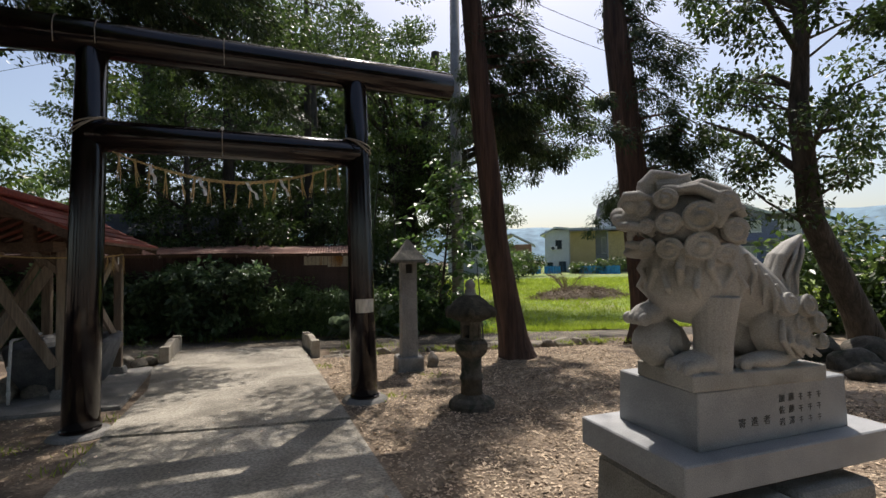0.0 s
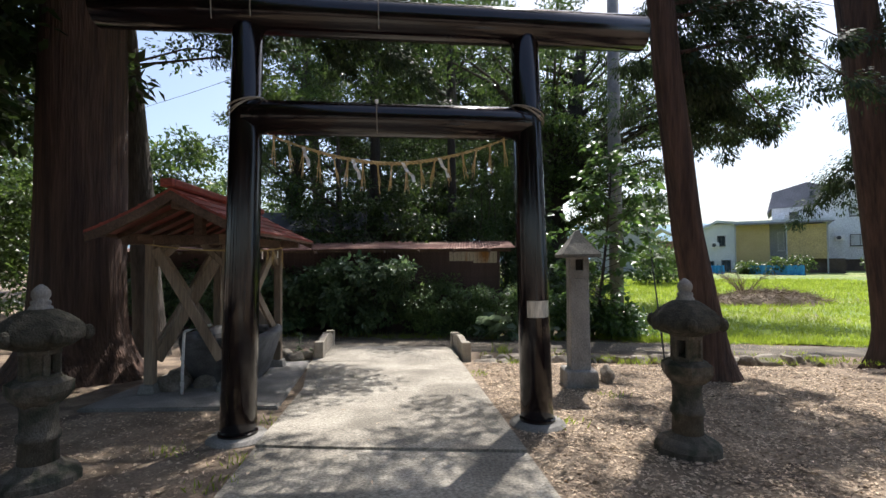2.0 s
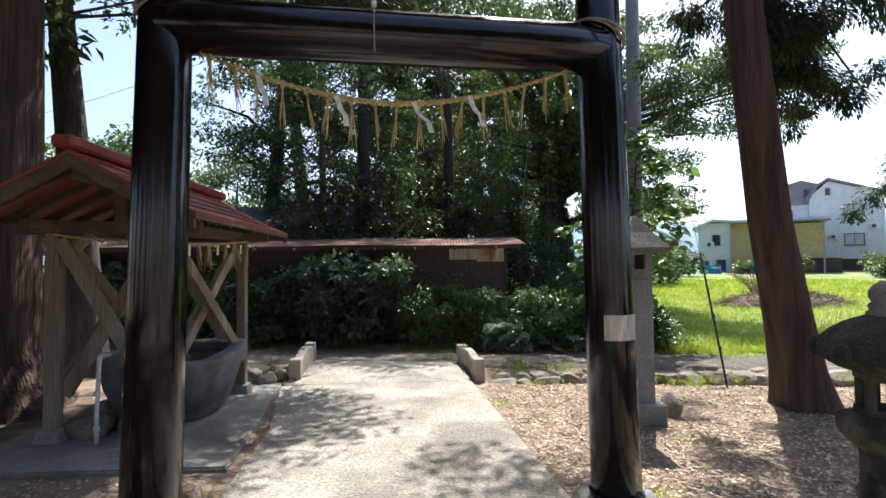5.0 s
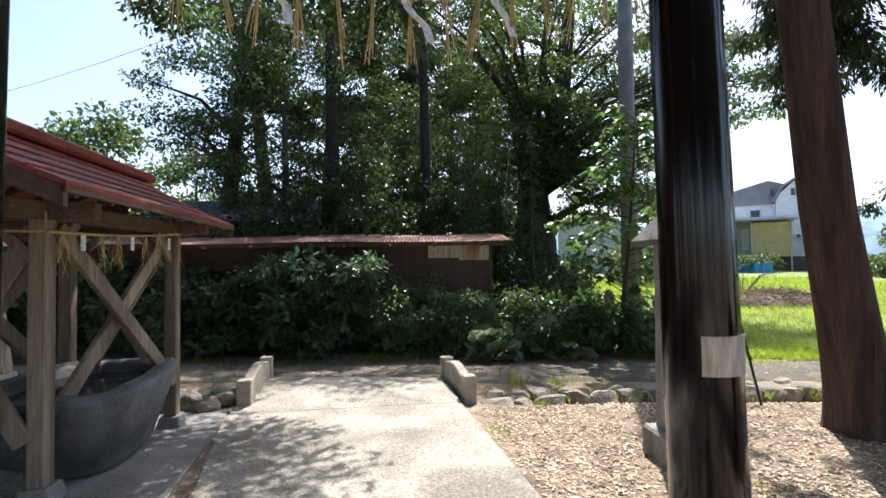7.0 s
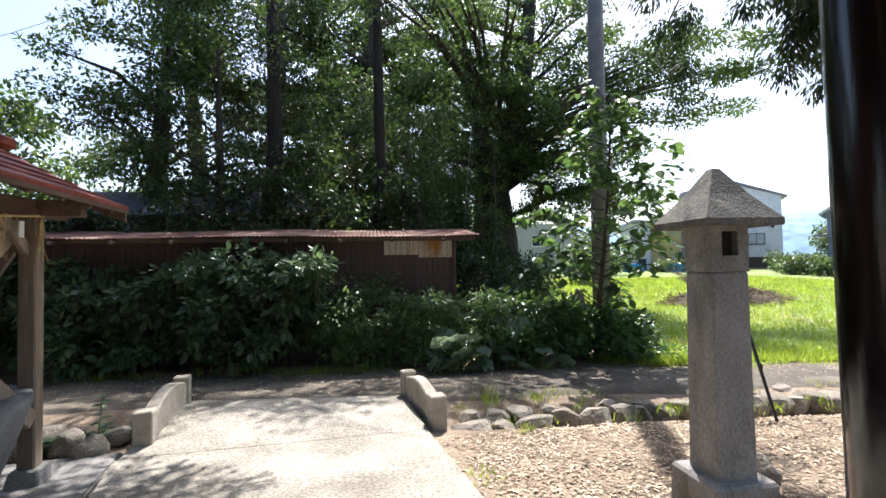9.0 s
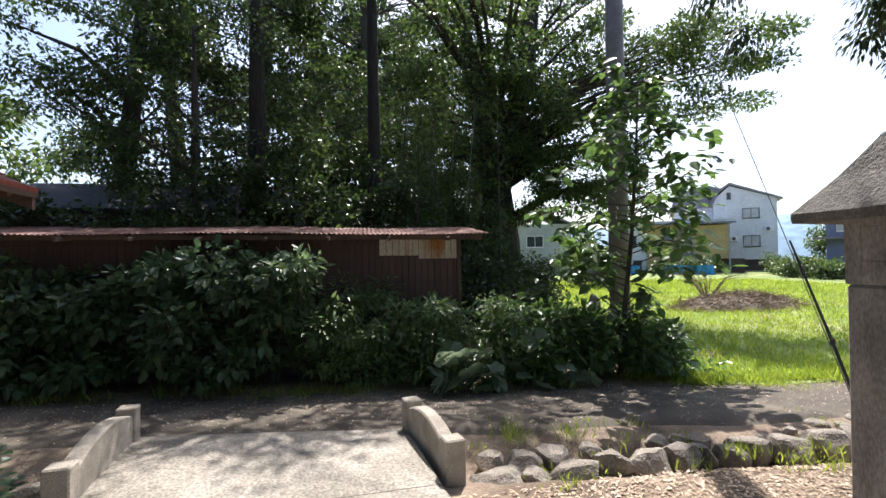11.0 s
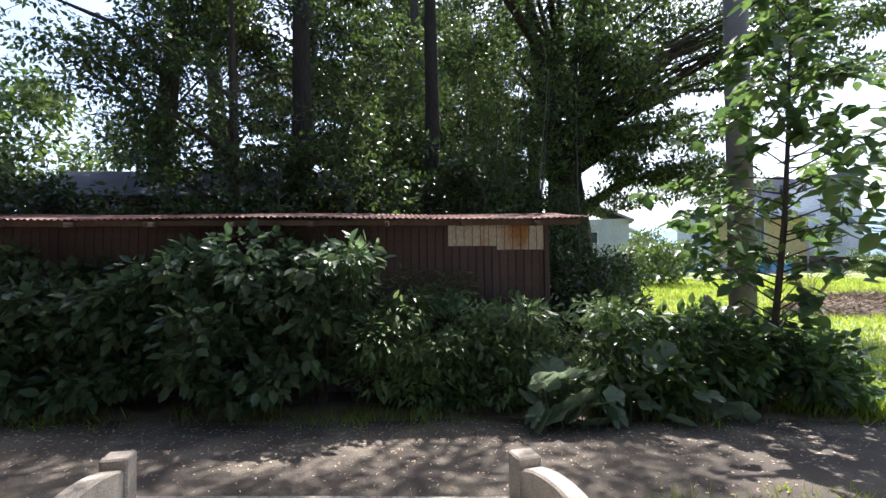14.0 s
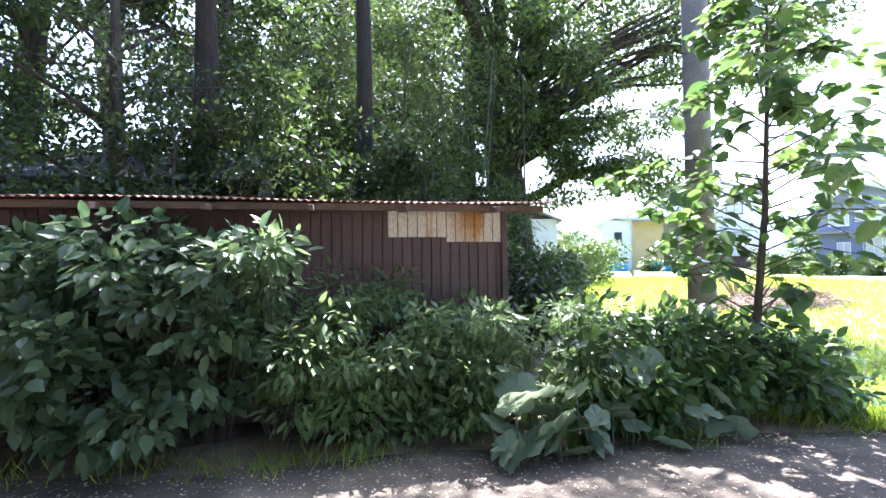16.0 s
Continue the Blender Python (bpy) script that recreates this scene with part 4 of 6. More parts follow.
def broad(name, x, y, h, r, crown, seed, label, limbs=9, per=300, clumps=60, leaf=0.15, material=None, pts=None, clump_r=(0.45, 0.9), category="tree", group="", bark=None, wide=0.5, droop=-0.25, flat=0.7):
    """Broadleaf tree: forking limbs and clumps of leaves through an uneven crown. crown: centre (local) and radii."""
    t = thing(name, x, y, ground_z(x, y) - 0.05, 0, label, category, group)
    rng = np.random.default_rng(seed)
    if pts is None:
        top = Vector((rng.normal(0, 0.4), rng.normal(0, 0.4), h * 0.8))
        pts = [(0, 0, 0), tuple(top * 0.35 + Vector((rng.normal(0, 0.12), 0, 0))), tuple(top * 0.7), tuple(top)]
        radii = [r, r * 0.82, r * 0.55, r * 0.2]
    else:
        pts = [(a - x, b - y, c) for a, b, c in pts]
        radii = [r * (1 - 0.75 * i / (len(pts) - 1)) for i in range(len(pts))]
    make_trunk(pts, radii, bark or M_BARK_G, t, seed, 0.35, 14)
    cc, cr = np.array(crown[0], float), np.array(crown[1], float)
    d = unit(rng.normal(size=(clumps, 3)))
    C = cc + d * cr * (rng.uniform(0.15, 1, clumps) ** 0.45)[:, None]
    R = rng.uniform(*clump_r, (clumps, 1)) * np.array([1.15, 1.15, flat])
    bm = bmesh.new()
    zlo, zhi = pts[1][2] * 0.8, pts[-1][2]
    for i in range(clumps):
        if i >= limbs * 4:
            break
        c = Vector(C[i])
        z = min(zhi, max(zlo, c.z - rng.uniform(0.15, 0.5) * (Vector((c.x, c.y, 0)).length + 0.5)))
        p0 = axis_at(pts, z)
        mid = p0.lerp(c, 0.5) + Vector((rng.normal(0, 0.2), rng.normal(0, 0.2), 0.15))
        k = max(0.2, 1 - (z - zlo) / max(0.1, zhi - zlo))
        rr = r * (0.34 if i < limbs else 0.14) * (0.5 + 0.5 * k)
        tube(bm, [p0, mid, c], [rr, rr * 0.6, 0.012], 6)
    part("branching", bm, bark or M_BARK_G, t)
    P, dr = clump_points(rng, C, R, per, wide)
    D = dr * 0.7 + rng.normal(0, 0.55, dr.shape) + np.array([0, 0, droop])
    N = rng.normal(0, 0.55, dr.shape) + np.array([0, 0, 1.0])
    L = rng.uniform(0.65, 1.2, len(P)) * leaf
    leaves("crown", P, D, N, L, L * 0.52, material or M_LEAF_A, t)
    return t


near_cedar = cedar(4.6, 9.0, [(4.58, 9.0, -0.15), (4.44, 9.0, 0.5), (4.12, 8.98, 2.25), (3.84, 8.95, 4.7), (3.64, 8.95, 7.1), (3.5, 8.95, 9.6)], [0.29, 0.255, 0.225, 0.205, 0.18, 0.05], 11, 4.6, 9.6, 2.9, 32, "tall leaning cedar with reddish brown bark and drooping dark boughs", per=260, side=0.35, zside=10.0, low=2.0, fan=0.4)
cedar(8.5, 9.9, [(8.62, 9.9, -0.1), (8.52, 9.9, 0.6), (8.15, 9.9, 3.4), (7.86, 9.9, 6.1), (7.72, 9.9, 7.2), (7.45, 9.9, 10.5)], [0.44, 0.38, 0.33, 0.29, 0.27, 0.06], 12, 3.4, 10.5, 2.5, 38, "tall leaning cedar at the yard's edge with hanging boughs", per=270, side=-0.1, zside=14.0, low=2.0)
cedar(-5.5, 10.0, [(-5.5, 10.0, -0.1), (-5.48, 10.0, 0.8), (-5.4, 9.95, 3.0), (-5.35, 9.9, 6.0), (-5.3, 9.9, 15.0)], [0.80, 0.66, 0.61, 0.56, 0.2], 13, 6.8, 13.0, 6.2, 100, "huge old cedar with deeply furrowed red-brown bark", per=240, side=0.3, zside=10.0)
broad("leaning_tree", 10.6, 6.7, 9, 0.30, ((-1.2, 0.2, 5.6), (2.1, 2.0, 3.2)), 14, "dark leaning broadleaf tree with sparse leafy twigs", pts=[(10.9, 6.7, -0.1), (10.5, 6.75, 0.7), (9.4, 6.8, 2.5), (9.15, 6.8, 4.4), (9.3, 6.8, 5.9), (9.2, 6.8, 8.5)], clumps=80, per=190, leaf=0.12, clump_r=(0.28, 0.52))
shade = broad("shade_tree", -5.6, 12.4, 12, 0.30, ((3.4, 0.6, 7.6), (3.6, 2.0, 1.9)), 15, "slender tree behind the old cedar with far-reaching limbs", limbs=1, clumps=62, per=230, leaf=0.13, material=M_LEAF_A, clump_r=(0.4, 0.75))
# leaf clumps added above the view to shade the path and left yard
rng = np.random.default_rng(151)
n = 46
C = np.stack([rng.uniform(3.4, 6.6, n), rng.uniform(-5.4, 0.8, n), rng.uniform(8.4, 9.6, n)], 1)
C[-13:] += np.array([2.9, -0.6, 0.3])
bm = bmesh.new()
for c in C[:7]:
    tube(bm, [(0.2, 0, 8.3), (c[0] * 0.5, c[1] * 0.45, 8.9), tuple(c)], [0.045, 0.03, 0.012], 6)
part("upper_limb", bm, M_BARK_G, shade)
P, dr = clump_points(rng, C, np.tile((0.6, 0.6, 0.35), (n, 1)), 210, 0.5)
leaves("upper_shade_canopy", P, dr * 0.7 + rng.normal(0, 0.5, dr.shape), rng.normal(0, 0.5, dr.shape) + np.array([0, 0, 1.0]), rng.uniform(0.09, 0.16, len(P)), 0.07, M_LEAF_A, shade)
# high boughs added out of view to shade gate and ground beside the pavilion
rng = np.random.default_rng(152)
n = 52
C = np.stack([rng.uniform(0.3, 4.2, n), rng.uniform(-5.6, 0.0, n), rng.uniform(8.6, 9.8, n)], 1)
C[-22:] += np.array([2.9, 1.0, 0.0]) * rng.uniform(0.85, 1.0, (22, 1))
P, dr = clump_points(rng, C, np.tile((0.65, 0.65, 0.38), (n, 1)), 210, 0.5)
leaves("side_shade_canopy", P, dr * 0.7 + rng.normal(0, 0.5, dr.shape), rng.normal(0, 0.5, dr.shape) + np.array([0, 0, 1.0]), rng.uniform(0.09, 0.16, len(P)), 0.07, M_LEAF_A, shade)
# cedar crown added above the view to darken the near path
n = 30
C = np.stack([rng.uniform(-3.6, -1.0, n), rng.uniform(-2.6, 2.2, n), rng.uniform(8.6, 9.9, n)], 1)
for c in C[:8]:
    bm = bmesh.new()
    tube(bm, [(-1.0, 0, 8.3), (-0.5 + c[0] * 0.5, c[1] * 0.5, 8.9), tuple(c)], [0.04, 0.025, 0.01], 6)
    part("bough", bm, M_BARK, near_cedar)
P, dr = clump_points(rng, C, np.tile((0.55, 0.6, 0.35), (n, 1)), 210, 0.5)
leaves("high_shade_crown", P, dr * 0.7 + rng.normal(0, 0.5, dr.shape), rng.normal(0, 0.5, dr.shape) + np.array([0, 0, 1.0]), rng.uniform(0.08, 0.14, len(P)), 0.05, M_LEAF_C, near_cedar)
# grove trees added out of view round and behind the gate yard, blocking skylight
for x, y, sd in ((-6.5, 2.0, 61), (-3.5, -5.0, 63), (4.5, -6.0, 64), (-11.0, 7.0, 65), (-9.0, 4.5, 70), (-7.2, 5.0, 76), (-5.2, -1.5, 71), (-8.5, 9.5, 72), (-12.5, 2.0, 73), (-7.0, -6.5, 74), (-13.5, 11.5, 75), (13.5, -3.0, 66), (0.5, -7.5, 67), (-9.5, -2.0, 68), (9.5, -4.5, 69)):
    broad("unseen_grove_tree", x, y, 12, 0.35, ((0, 0, 7.4), (3.8, 3.8, 4.0)), sd, "tall leafy tree added out of view to dim the shrine yard", clumps=120, per=150, leaf=0.28, clump_r=(0.6, 1.1), group="trees of the shrine grove")
WOODS = (
    (-10.5, 13.8, 7, 0.16, (0.0, 0.0, 3.9), (2.4, 2.0, 3.2), 33, 70, M_LEAF_B, 0.16),
    (-1.73, 23.0, 16, 0.36, (0.0, -0.5, 9.0), (3.8, 3.2, 6.6), 21, 95, M_LEAF_A, 0.19),
    (2.5, 29.0, 19, 0.42, (0.0, -1.0, 10.5), (4.6, 3.4, 8.4), 22, 90, M_LEAF_A, 0.22),
    (-4.8, 20.6, 13, 0.32, (0.2, -0.2, 7.4), (2.3, 2.6, 4.6), 24, 48, M_LEAF_B, 0.16),
    (-4.8, 27.0, 18, 0.38, (0.0, 0.0, 10.0), (4.0, 3.4, 7.6), 26, 42, M_LEAF_A, 0.22),
    (-2.6, 18.8, 9, 0.16, (0.0, 0.0, 5.6), (2.6, 1.6, 2.6), 29, 24, M_LEAF_A, 0.14),
    (-0.3, 33.0, 18, 0.4, (0.0, 0.0, 8.6), (4.4, 2.6, 8.0), 34, 120, M_LEAF_A, 0.34),
    (4.8, 34.0, 18, 0.4, (0.0, 0.0, 8.6), (4.0, 2.6, 8.0), 35, 110, M_LEAF_A, 0.34),
    (7.5, 30.0, 17, 0.36, (-0.5, 0.0, 10.5), (3.4, 3.0, 6.5), 27, 90, M_LEAF_A, 0.22),
)
for x, y, h, r, cc_, cr_, seed, cl, m_, lf in WOODS:
    broad("woodland_tree", x, y, h, r, (cc_, cr_), seed, "tall dark woodland tree standing behind the shed", clumps=cl, per=270, leaf=lf * 0.85, material=m_, clump_r=(0.5, 1.05), group="woodland behind the shed", flat=0.42)
for i, (x, y, h) in enumerate(((-9.0, 18.6, 3.4), (-7.2, 18.0, 4.0), (-5.4, 17.8, 3.4), (-3.6, 17.8, 3.6), (-1.8, 17.8, 4.2), (0.0, 17.9, 4.6), (1.6, 18.4, 4.4), (3.2, 19.6, 4.6), (4.6, 20.6, 3.8), (3.6, 17.6, 1.9), (5.2, 19.4, 1.7), (6.6, 21.6, 2.0), (-3.0, 21.5, 5.5), (1.0, 21.5, 6.0), (4.2, 24.0, 5.0), (-0.6, 19.6, 5.6), (0.7, 20.2, 6.2), (2.2, 21.0, 6.2))):
    broad("understory_shrub", x, y, h, 0.06, ((0, 0, h * 0.55), (1.15, 0.9, h * 0.48)), 400 + i, "dense dark shrub in the shade behind the shed", limbs=6, clumps=42, per=120, leaf=0.13, clump_r=(0.28, 0.5), category="bush", group="understory behind the shed")
for x, y, r, sd in ((-1.47, 19.0, 0.25, 37), (1.25, 19.1, 0.20, 38)):
    broad("straight_tree", x, y, 15, r, ((0.1, 1.6, 11.0), (1.8, 1.2, 3.6)), sd, "straight dark-trunked tree close behind the shed", pts=[(x, y, 0), (x + 0.04, y, 5.0), (x - 0.03, y, 10.0), (x, y, 15.0)], limbs=8, clumps=8, per=230, leaf=0.15, clump_r=(0.4, 0.8), group="straight trees behind the shed", flat=0.4, bark=M_BARK_DARK)
big = broad("spreading_tree", 6.0, 22.6, 14, 0.80, ((0.8, -0.4, 8.2), (4.5, 3.4, 4.4)), 23, "big dark forked tree with wide level branches", limbs=14, clumps=120, per=220, leaf=0.17, material=M_LEAF_B, clump_r=(0.5, 1.05), flat=0.38, bark=M_BARK_DARK, pts=[(6.0, 22.6, 0), (6.0, 22.6, 2.5), (5.9, 22.6, 4.2), (6.9, 22.4, 8.0), (7.4, 22.4, 12.0)])
bm = bmesh.new()
tube(bm, [(-0.05, 0, 3.6), (-0.6, -0.1, 6.0), (-1.3, -0.2, 9.5)], [0.46, 0.34, 0.12], 14)
tube(bm, [(0.0, 0, 3.0), (1.6, -0.6, 4.0), (3.6, -1.2, 4.6)], [0.18, 0.11, 0.03], 8)
tube(bm, [(0.0, 0, 4.6), (2.0, -0.3, 5.6), (4.2, -0.6, 6.2)], [0.16, 0.10, 0.03], 8)
part("fork", bm, M_BARK_DARK, big)
# low boughs of the spreading tree, to the field's side
rng = np.random.default_rng(230)
C = np.stack([rng.uniform(0.6, 4.6, 46), rng.uniform(-2.2, 0.4, 46), rng.uniform(2.9, 5.2, 46)], 1)
C[:, 2] += 0.12 * C[:, 0]
P, dr = clump_points(rng, C, np.tile((0.62, 0.62, 0.26), (46, 1)), 230, 0.5)
leaves("low_canopy", P, dr * 0.6 + rng.normal(0, 0.5, dr.shape) + np.array([0.2, 0, -0.2]), rng.normal(0, 0.4, dr.shape) + np.array([0, 0, 1]), rng.uniform(0.10, 0.19, len(P)), rng.uniform(0.05, 0.09, len(P)), M_LEAF_B, big)

# its far-reaching boughs over the field
rng = np.random.default_rng(232)
n = 44
C = np.stack([rng.uniform(2.5, 8.4, n), rng.uniform(-4.4, -1.0, n), rng.uniform(6.4, 9.2, n)], 1)
for c in C[:12]:
    bm = bmesh.new()
    tube(bm, [(0.4, 0, 5.4), (c[0] * 0.5, c[1] * 0.5, 0.5 * c[2] + 3.3), tuple(c)], [0.10, 0.06, 0.012], 6)
    part("far_bough", bm, M_BARK_G, big)
P, dr = clump_points(rng, C, np.tile((0.85, 0.75, 0.22), (n, 1)), 190, 0.5)
leaves("far_canopy", P, dr * 0.7 + rng.normal(0, 0.5, dr.shape), rng.normal(0, 0.5, dr.shape) + np.array([0, 0, 1.0]), rng.uniform(0.11, 0.19, len(P)), 0.08, M_LEAF_B, big)

# its long high bough over the lane
rng = np.random.default_rng(231)
n = 24
C = np.stack([rng.uniform(-7.0, -0.4, n), rng.uniform(-6.2, -4.2, n), rng.uniform(8.8, 10.4, n)], 1)
bm = bmesh.new()
for c in C[:9]:
    tube(bm, [(0.0, 0, 6.6), (c[0] * 0.5, c[1] * 0.5, 8.8), tuple(c)], [0.10, 0.06, 0.012], 6)
part("high_bough", bm, M_BARK_G, big)
P, dr = clump_points(rng, C, np.tile((0.75, 0.65, 0.45), (n, 1)), 210, 0.5)
leaves("high_canopy", P, dr * 0.7 + rng.normal(0, 0.5, dr.shape), rng.normal(0, 0.5, dr.shape) + np.array([0, 0, 1.0]), rng.uniform(0.10, 0.17, len(P)), 0.075, M_LEAF_A, big)

# thin bamboo stems between the trunks
rng2 = random.Random(9)
for i in range(16):
    x, y = rng2.uniform(1.6, 4.8), rng2.uniform(18.5, 21)
    b = thing("bamboo", x, y, ground_z(x, y) - 0.05, 0, "thin leaning bamboo stem in deep shade", "bamboo", "bamboo behind the shed")
    bm = bmesh.new()
    hh, lx = rng2.uniform(4.5, 7), rng2.uniform(-0.5, 0.5)
    tube(bm, [(0, 0, 0), (lx * 0.3, 0, hh * 0.5), (lx, 0, hh)], [0.03, 0.024, 0.008], 6)
    part("stem", bm, M_LEAF_BUTTER if i % 5 == 0 else M_BARK_G, b)
    r_ = np.random.default_rng(900 + i)
    C = np.stack([lx * np.linspace(0.3, 1, 5), np.zeros(5), hh * np.linspace(0.45, 1, 5)], 1)
    P, dr = clump_points(r_, C, np.tile((0.4, 0.4, 0.4), (5, 1)), 90)
    leaves("leaves", P, dr + np.array([0, 0, -0.6]), r_.normal(0, 0.5, dr.shape) + np.array([0, 0, 1]), r_.uniform(0.12, 0.2, len(P)), 0.022, M_LEAF_B, b)

# ---- utility pole and its stay ----
pole = thing("utility_pole", 5.9, 15.8, ground_z(5.9, 15.8) - 0.1, 0, "grey concrete utility pole with climbing bolts", "utility pole")
bm = bmesh.new()
tube(bm, [(0, 0, 0), (0.0, 0, 6), (0.02, 0, 12.2)], [0.205, 0.185, 0.15], 28)
part("shaft", bm, M_POLE, pole, smooth=True)
for i in range(10):
    bm = bmesh.new()
    s = 1 if i % 2 else -1
    tube(bm, [(s * 0.17, -0.02, 2.2 + i * 0.45), (s * 0.31, -0.02, 2.2 + i * 0.45)], 0.009, 6)
    part("step_bolt", bm, M_WIRE, pole)
stay = thing("stay_wire", 4.3, 10.05, ground_z(4.3, 10.05), 0, "thin steel stay wire with a dark guard at its foot", "stay wire")
top = Vector((5.9 - 4.3, 15.8 - 10.05, 11.2))
bm = bmesh.new()
tube(bm, [(0, 0, -0.1), top], 0.005, 5)
part("wire", bm, M_POLE, stay)
bm = bmesh.new()
tube(bm, [(0, 0, -0.05), top * 0.09, top * 0.17], [0.016, 0.014, 0.010], 7)
part("guard", bm, M_WIRE, stay, "dark plastic guard")
for k in (0.045, 0.085):
    bm = bmesh.new()
    ball(bm, top * k, (0.025, 0.025, 0.05), (0, 0, 0), 1)
    part("clamp", bm, M_WIRE, stay)

# ---- young tree with large leaves beside the pole ----
sap = thing("large_leaved_sapling", 4.58, 13.95, ground_z(4.58, 13.95) - 0.05, 0, "young tree with very large bright green leaves", "tree")
bm = bmesh.new()
stem = [(0, 0, 0), (0.08, -0.02, 1.0), (0.22, -0.05, 2.2), (0.36, 0, 3.3), (0.5, 0.05, 4.9)]
tube(bm, stem, [0.046, 0.042, 0.034, 0.024, 0.010], 9)
part("trunk", bm, M_BARK_G, sap, smooth=True)
rng = np.random.default_rng(41)
bm = bmesh.new()
P, D = [], []
for i in range(72):
    k = (i + rng.uniform(0, 1)) / 72
    z = 0.75 + 4.1 * k
    p0 = axis_at(stem, min(z, 4.85))
    az = i * 2.4 + rng.normal(0, 0.5)
    l = (0.75 + 0.95 * math.sin(math.pi * min(1, k * 1.05))) * rng.uniform(0.45, 1.1)
    d = Vector((math.cos(az), math.sin(az) * 0.8, 0))
    p1, p2 = p0 + d * l * 0.5 + Vector((0, 0, rng.uniform(0.10, 0.30))), p0 + d * l + Vector((0, 0, rng.uniform(-0.2, 0.3)))
    bm = bmesh.new()
    tube(bm, [p0, p1, p2], [0.012, 0.008, 0.004], 5)
    part("branch", bm, M_BARK_G, sap)
    for j in range(int(6 + 22 * min(1.0, max(0.0, (z - 1.1) / 1.2)) * rng.uniform(0.4, 1))):
        q = 0.25 + 0.78 * rng.uniform(0, 1) ** 0.7
        c = p0.lerp(p1, 2 * q) if q < 0.5 else p1.lerp(p2, 2 * q - 1)
        a_ = rng.uniform(0, 2 * math.pi)
        P.append(c + Vector((rng.normal(0, 0.07), rng.normal(0, 0.07), rng.normal(0, 0.06))))
        D.append(d * 0.5 + Vector((math.cos(a_), math.sin(a_), rng.uniform(-1.0, 0.15))))
P, D = np.array([tuple(p) for p in P]), np.array([tuple(d) for d in D])
L = rng.uniform(0.11, 0.27, len(P))
leaves("crown", P, D, rng.normal(0, 0.35, P.shape) + np.array([0, -0.15, 1]), L, L * 0.60, M_LEAF_BIG, sap, rich=True)


# ---- bushes along the lane ----
def bush_top(x):
    prof = ((-14, 1.9), (-6, 1.9), (-3.7, 1.78), (-2.8, 1.95), (-1.3, 2.12), (-0.5, 1.95), (0.1, 1.62), (0.7, 1.28), (1.7, 1.1), (3.0, 0.98), (4.5, 0.75), (6.0, 0.45))
    for (a, za), (b, zb) in zip(prof, prof[1:]):
        if a <= x <= b:
            return za + (zb - za) * (x - a) / (b - a)
    return prof[-1][1]


def bush(x, seed, leaf, ratio, material, per, label):
    """A roadside shrub: upright stems hidden in uneven clumps of leaves."""
    s = 14.95 + 0.12 * math.sin(x * 1.9)
    y = s - 0.19 * x
    t = thing("roadside_bush", x, y, ground_z(x, y) - 0.02, 0, label, "bush", "bushes along the lane")
    rng = np.random.default_rng(seed)
    h = bush_top(x) - ground_z(x, y)
    bm = bmesh.new()
    C, R = [], []
    for i in range(24):
        k = rng.uniform(0.05, 1.0)
        w = 0.60 if k < 0.75 else 0.45
        c = (rng.uniform(-0.62, 0.62), rng.uniform(-w, 0.35) - 0.12 * math.sin(math.pi * k), h * (0.10 + 0.80 * k) + rng.uniform(-0.08, 0.06))
        rr = rng.uniform(0.17, 0.34)
        C.append(c)
        R.append((rr * 1.1, rr, rr * 0.8))
        tube(bm, [(c[0] * 0.3, 0.1, 0), (c[0] * 0.7, c[1] * 0.5, c[2] * 0.6), c], [0.012, 0.008, 0.004], 5)
    part("stem_clump", bm, M_BARK_G, t)
    P, dr = clump_points(rng, C, R, per, 0.35)
    P[:, 2] = np.maximum(P[:, 2], 0.05)
    D = dr * 0.8 + rng.normal(0, 0.45, dr.shape) + np.array([0, -0.35, -0.35])
    N = rng.normal(0, 0.45, dr.shape) + np.array([0, -0.45, 1.0])
    L = rng.uniform(0.45, 1.1, len(P)) ** 1.5 * 1.2 * leaf
    leaves("foliage", P, D, N, L, L * ratio, material, t, rich=True)


xs_b = [-9.5, -8.4, -7.3, -6.2, -5.1, -4.2, -3.3, -2.5, -1.7, -0.9, -0.2, 0.5, 1.2, 2.0, 2.8, 3.6, 4.4, 5.2]
for i, x in enumerate(xs_b):
    if x < -0.6:
        bush(x, 300 + i, 0.15, 0.52, M_LEAF_BUSH, 105, "dense dark green roadside bush with broad leaves")
    elif x < 2.4:
        bush(x, 300 + i, 0.105, 0.36, M_LEAF_WEED_SUN, 150, "low leafy weeds and shrubs, leaf colour lightened for the sun")
    else:
        bush(x, 300 + i, 0.14, 0.5, M_LEAF_BIG, 80, "low undergrowth of broad green leaves by the pole")

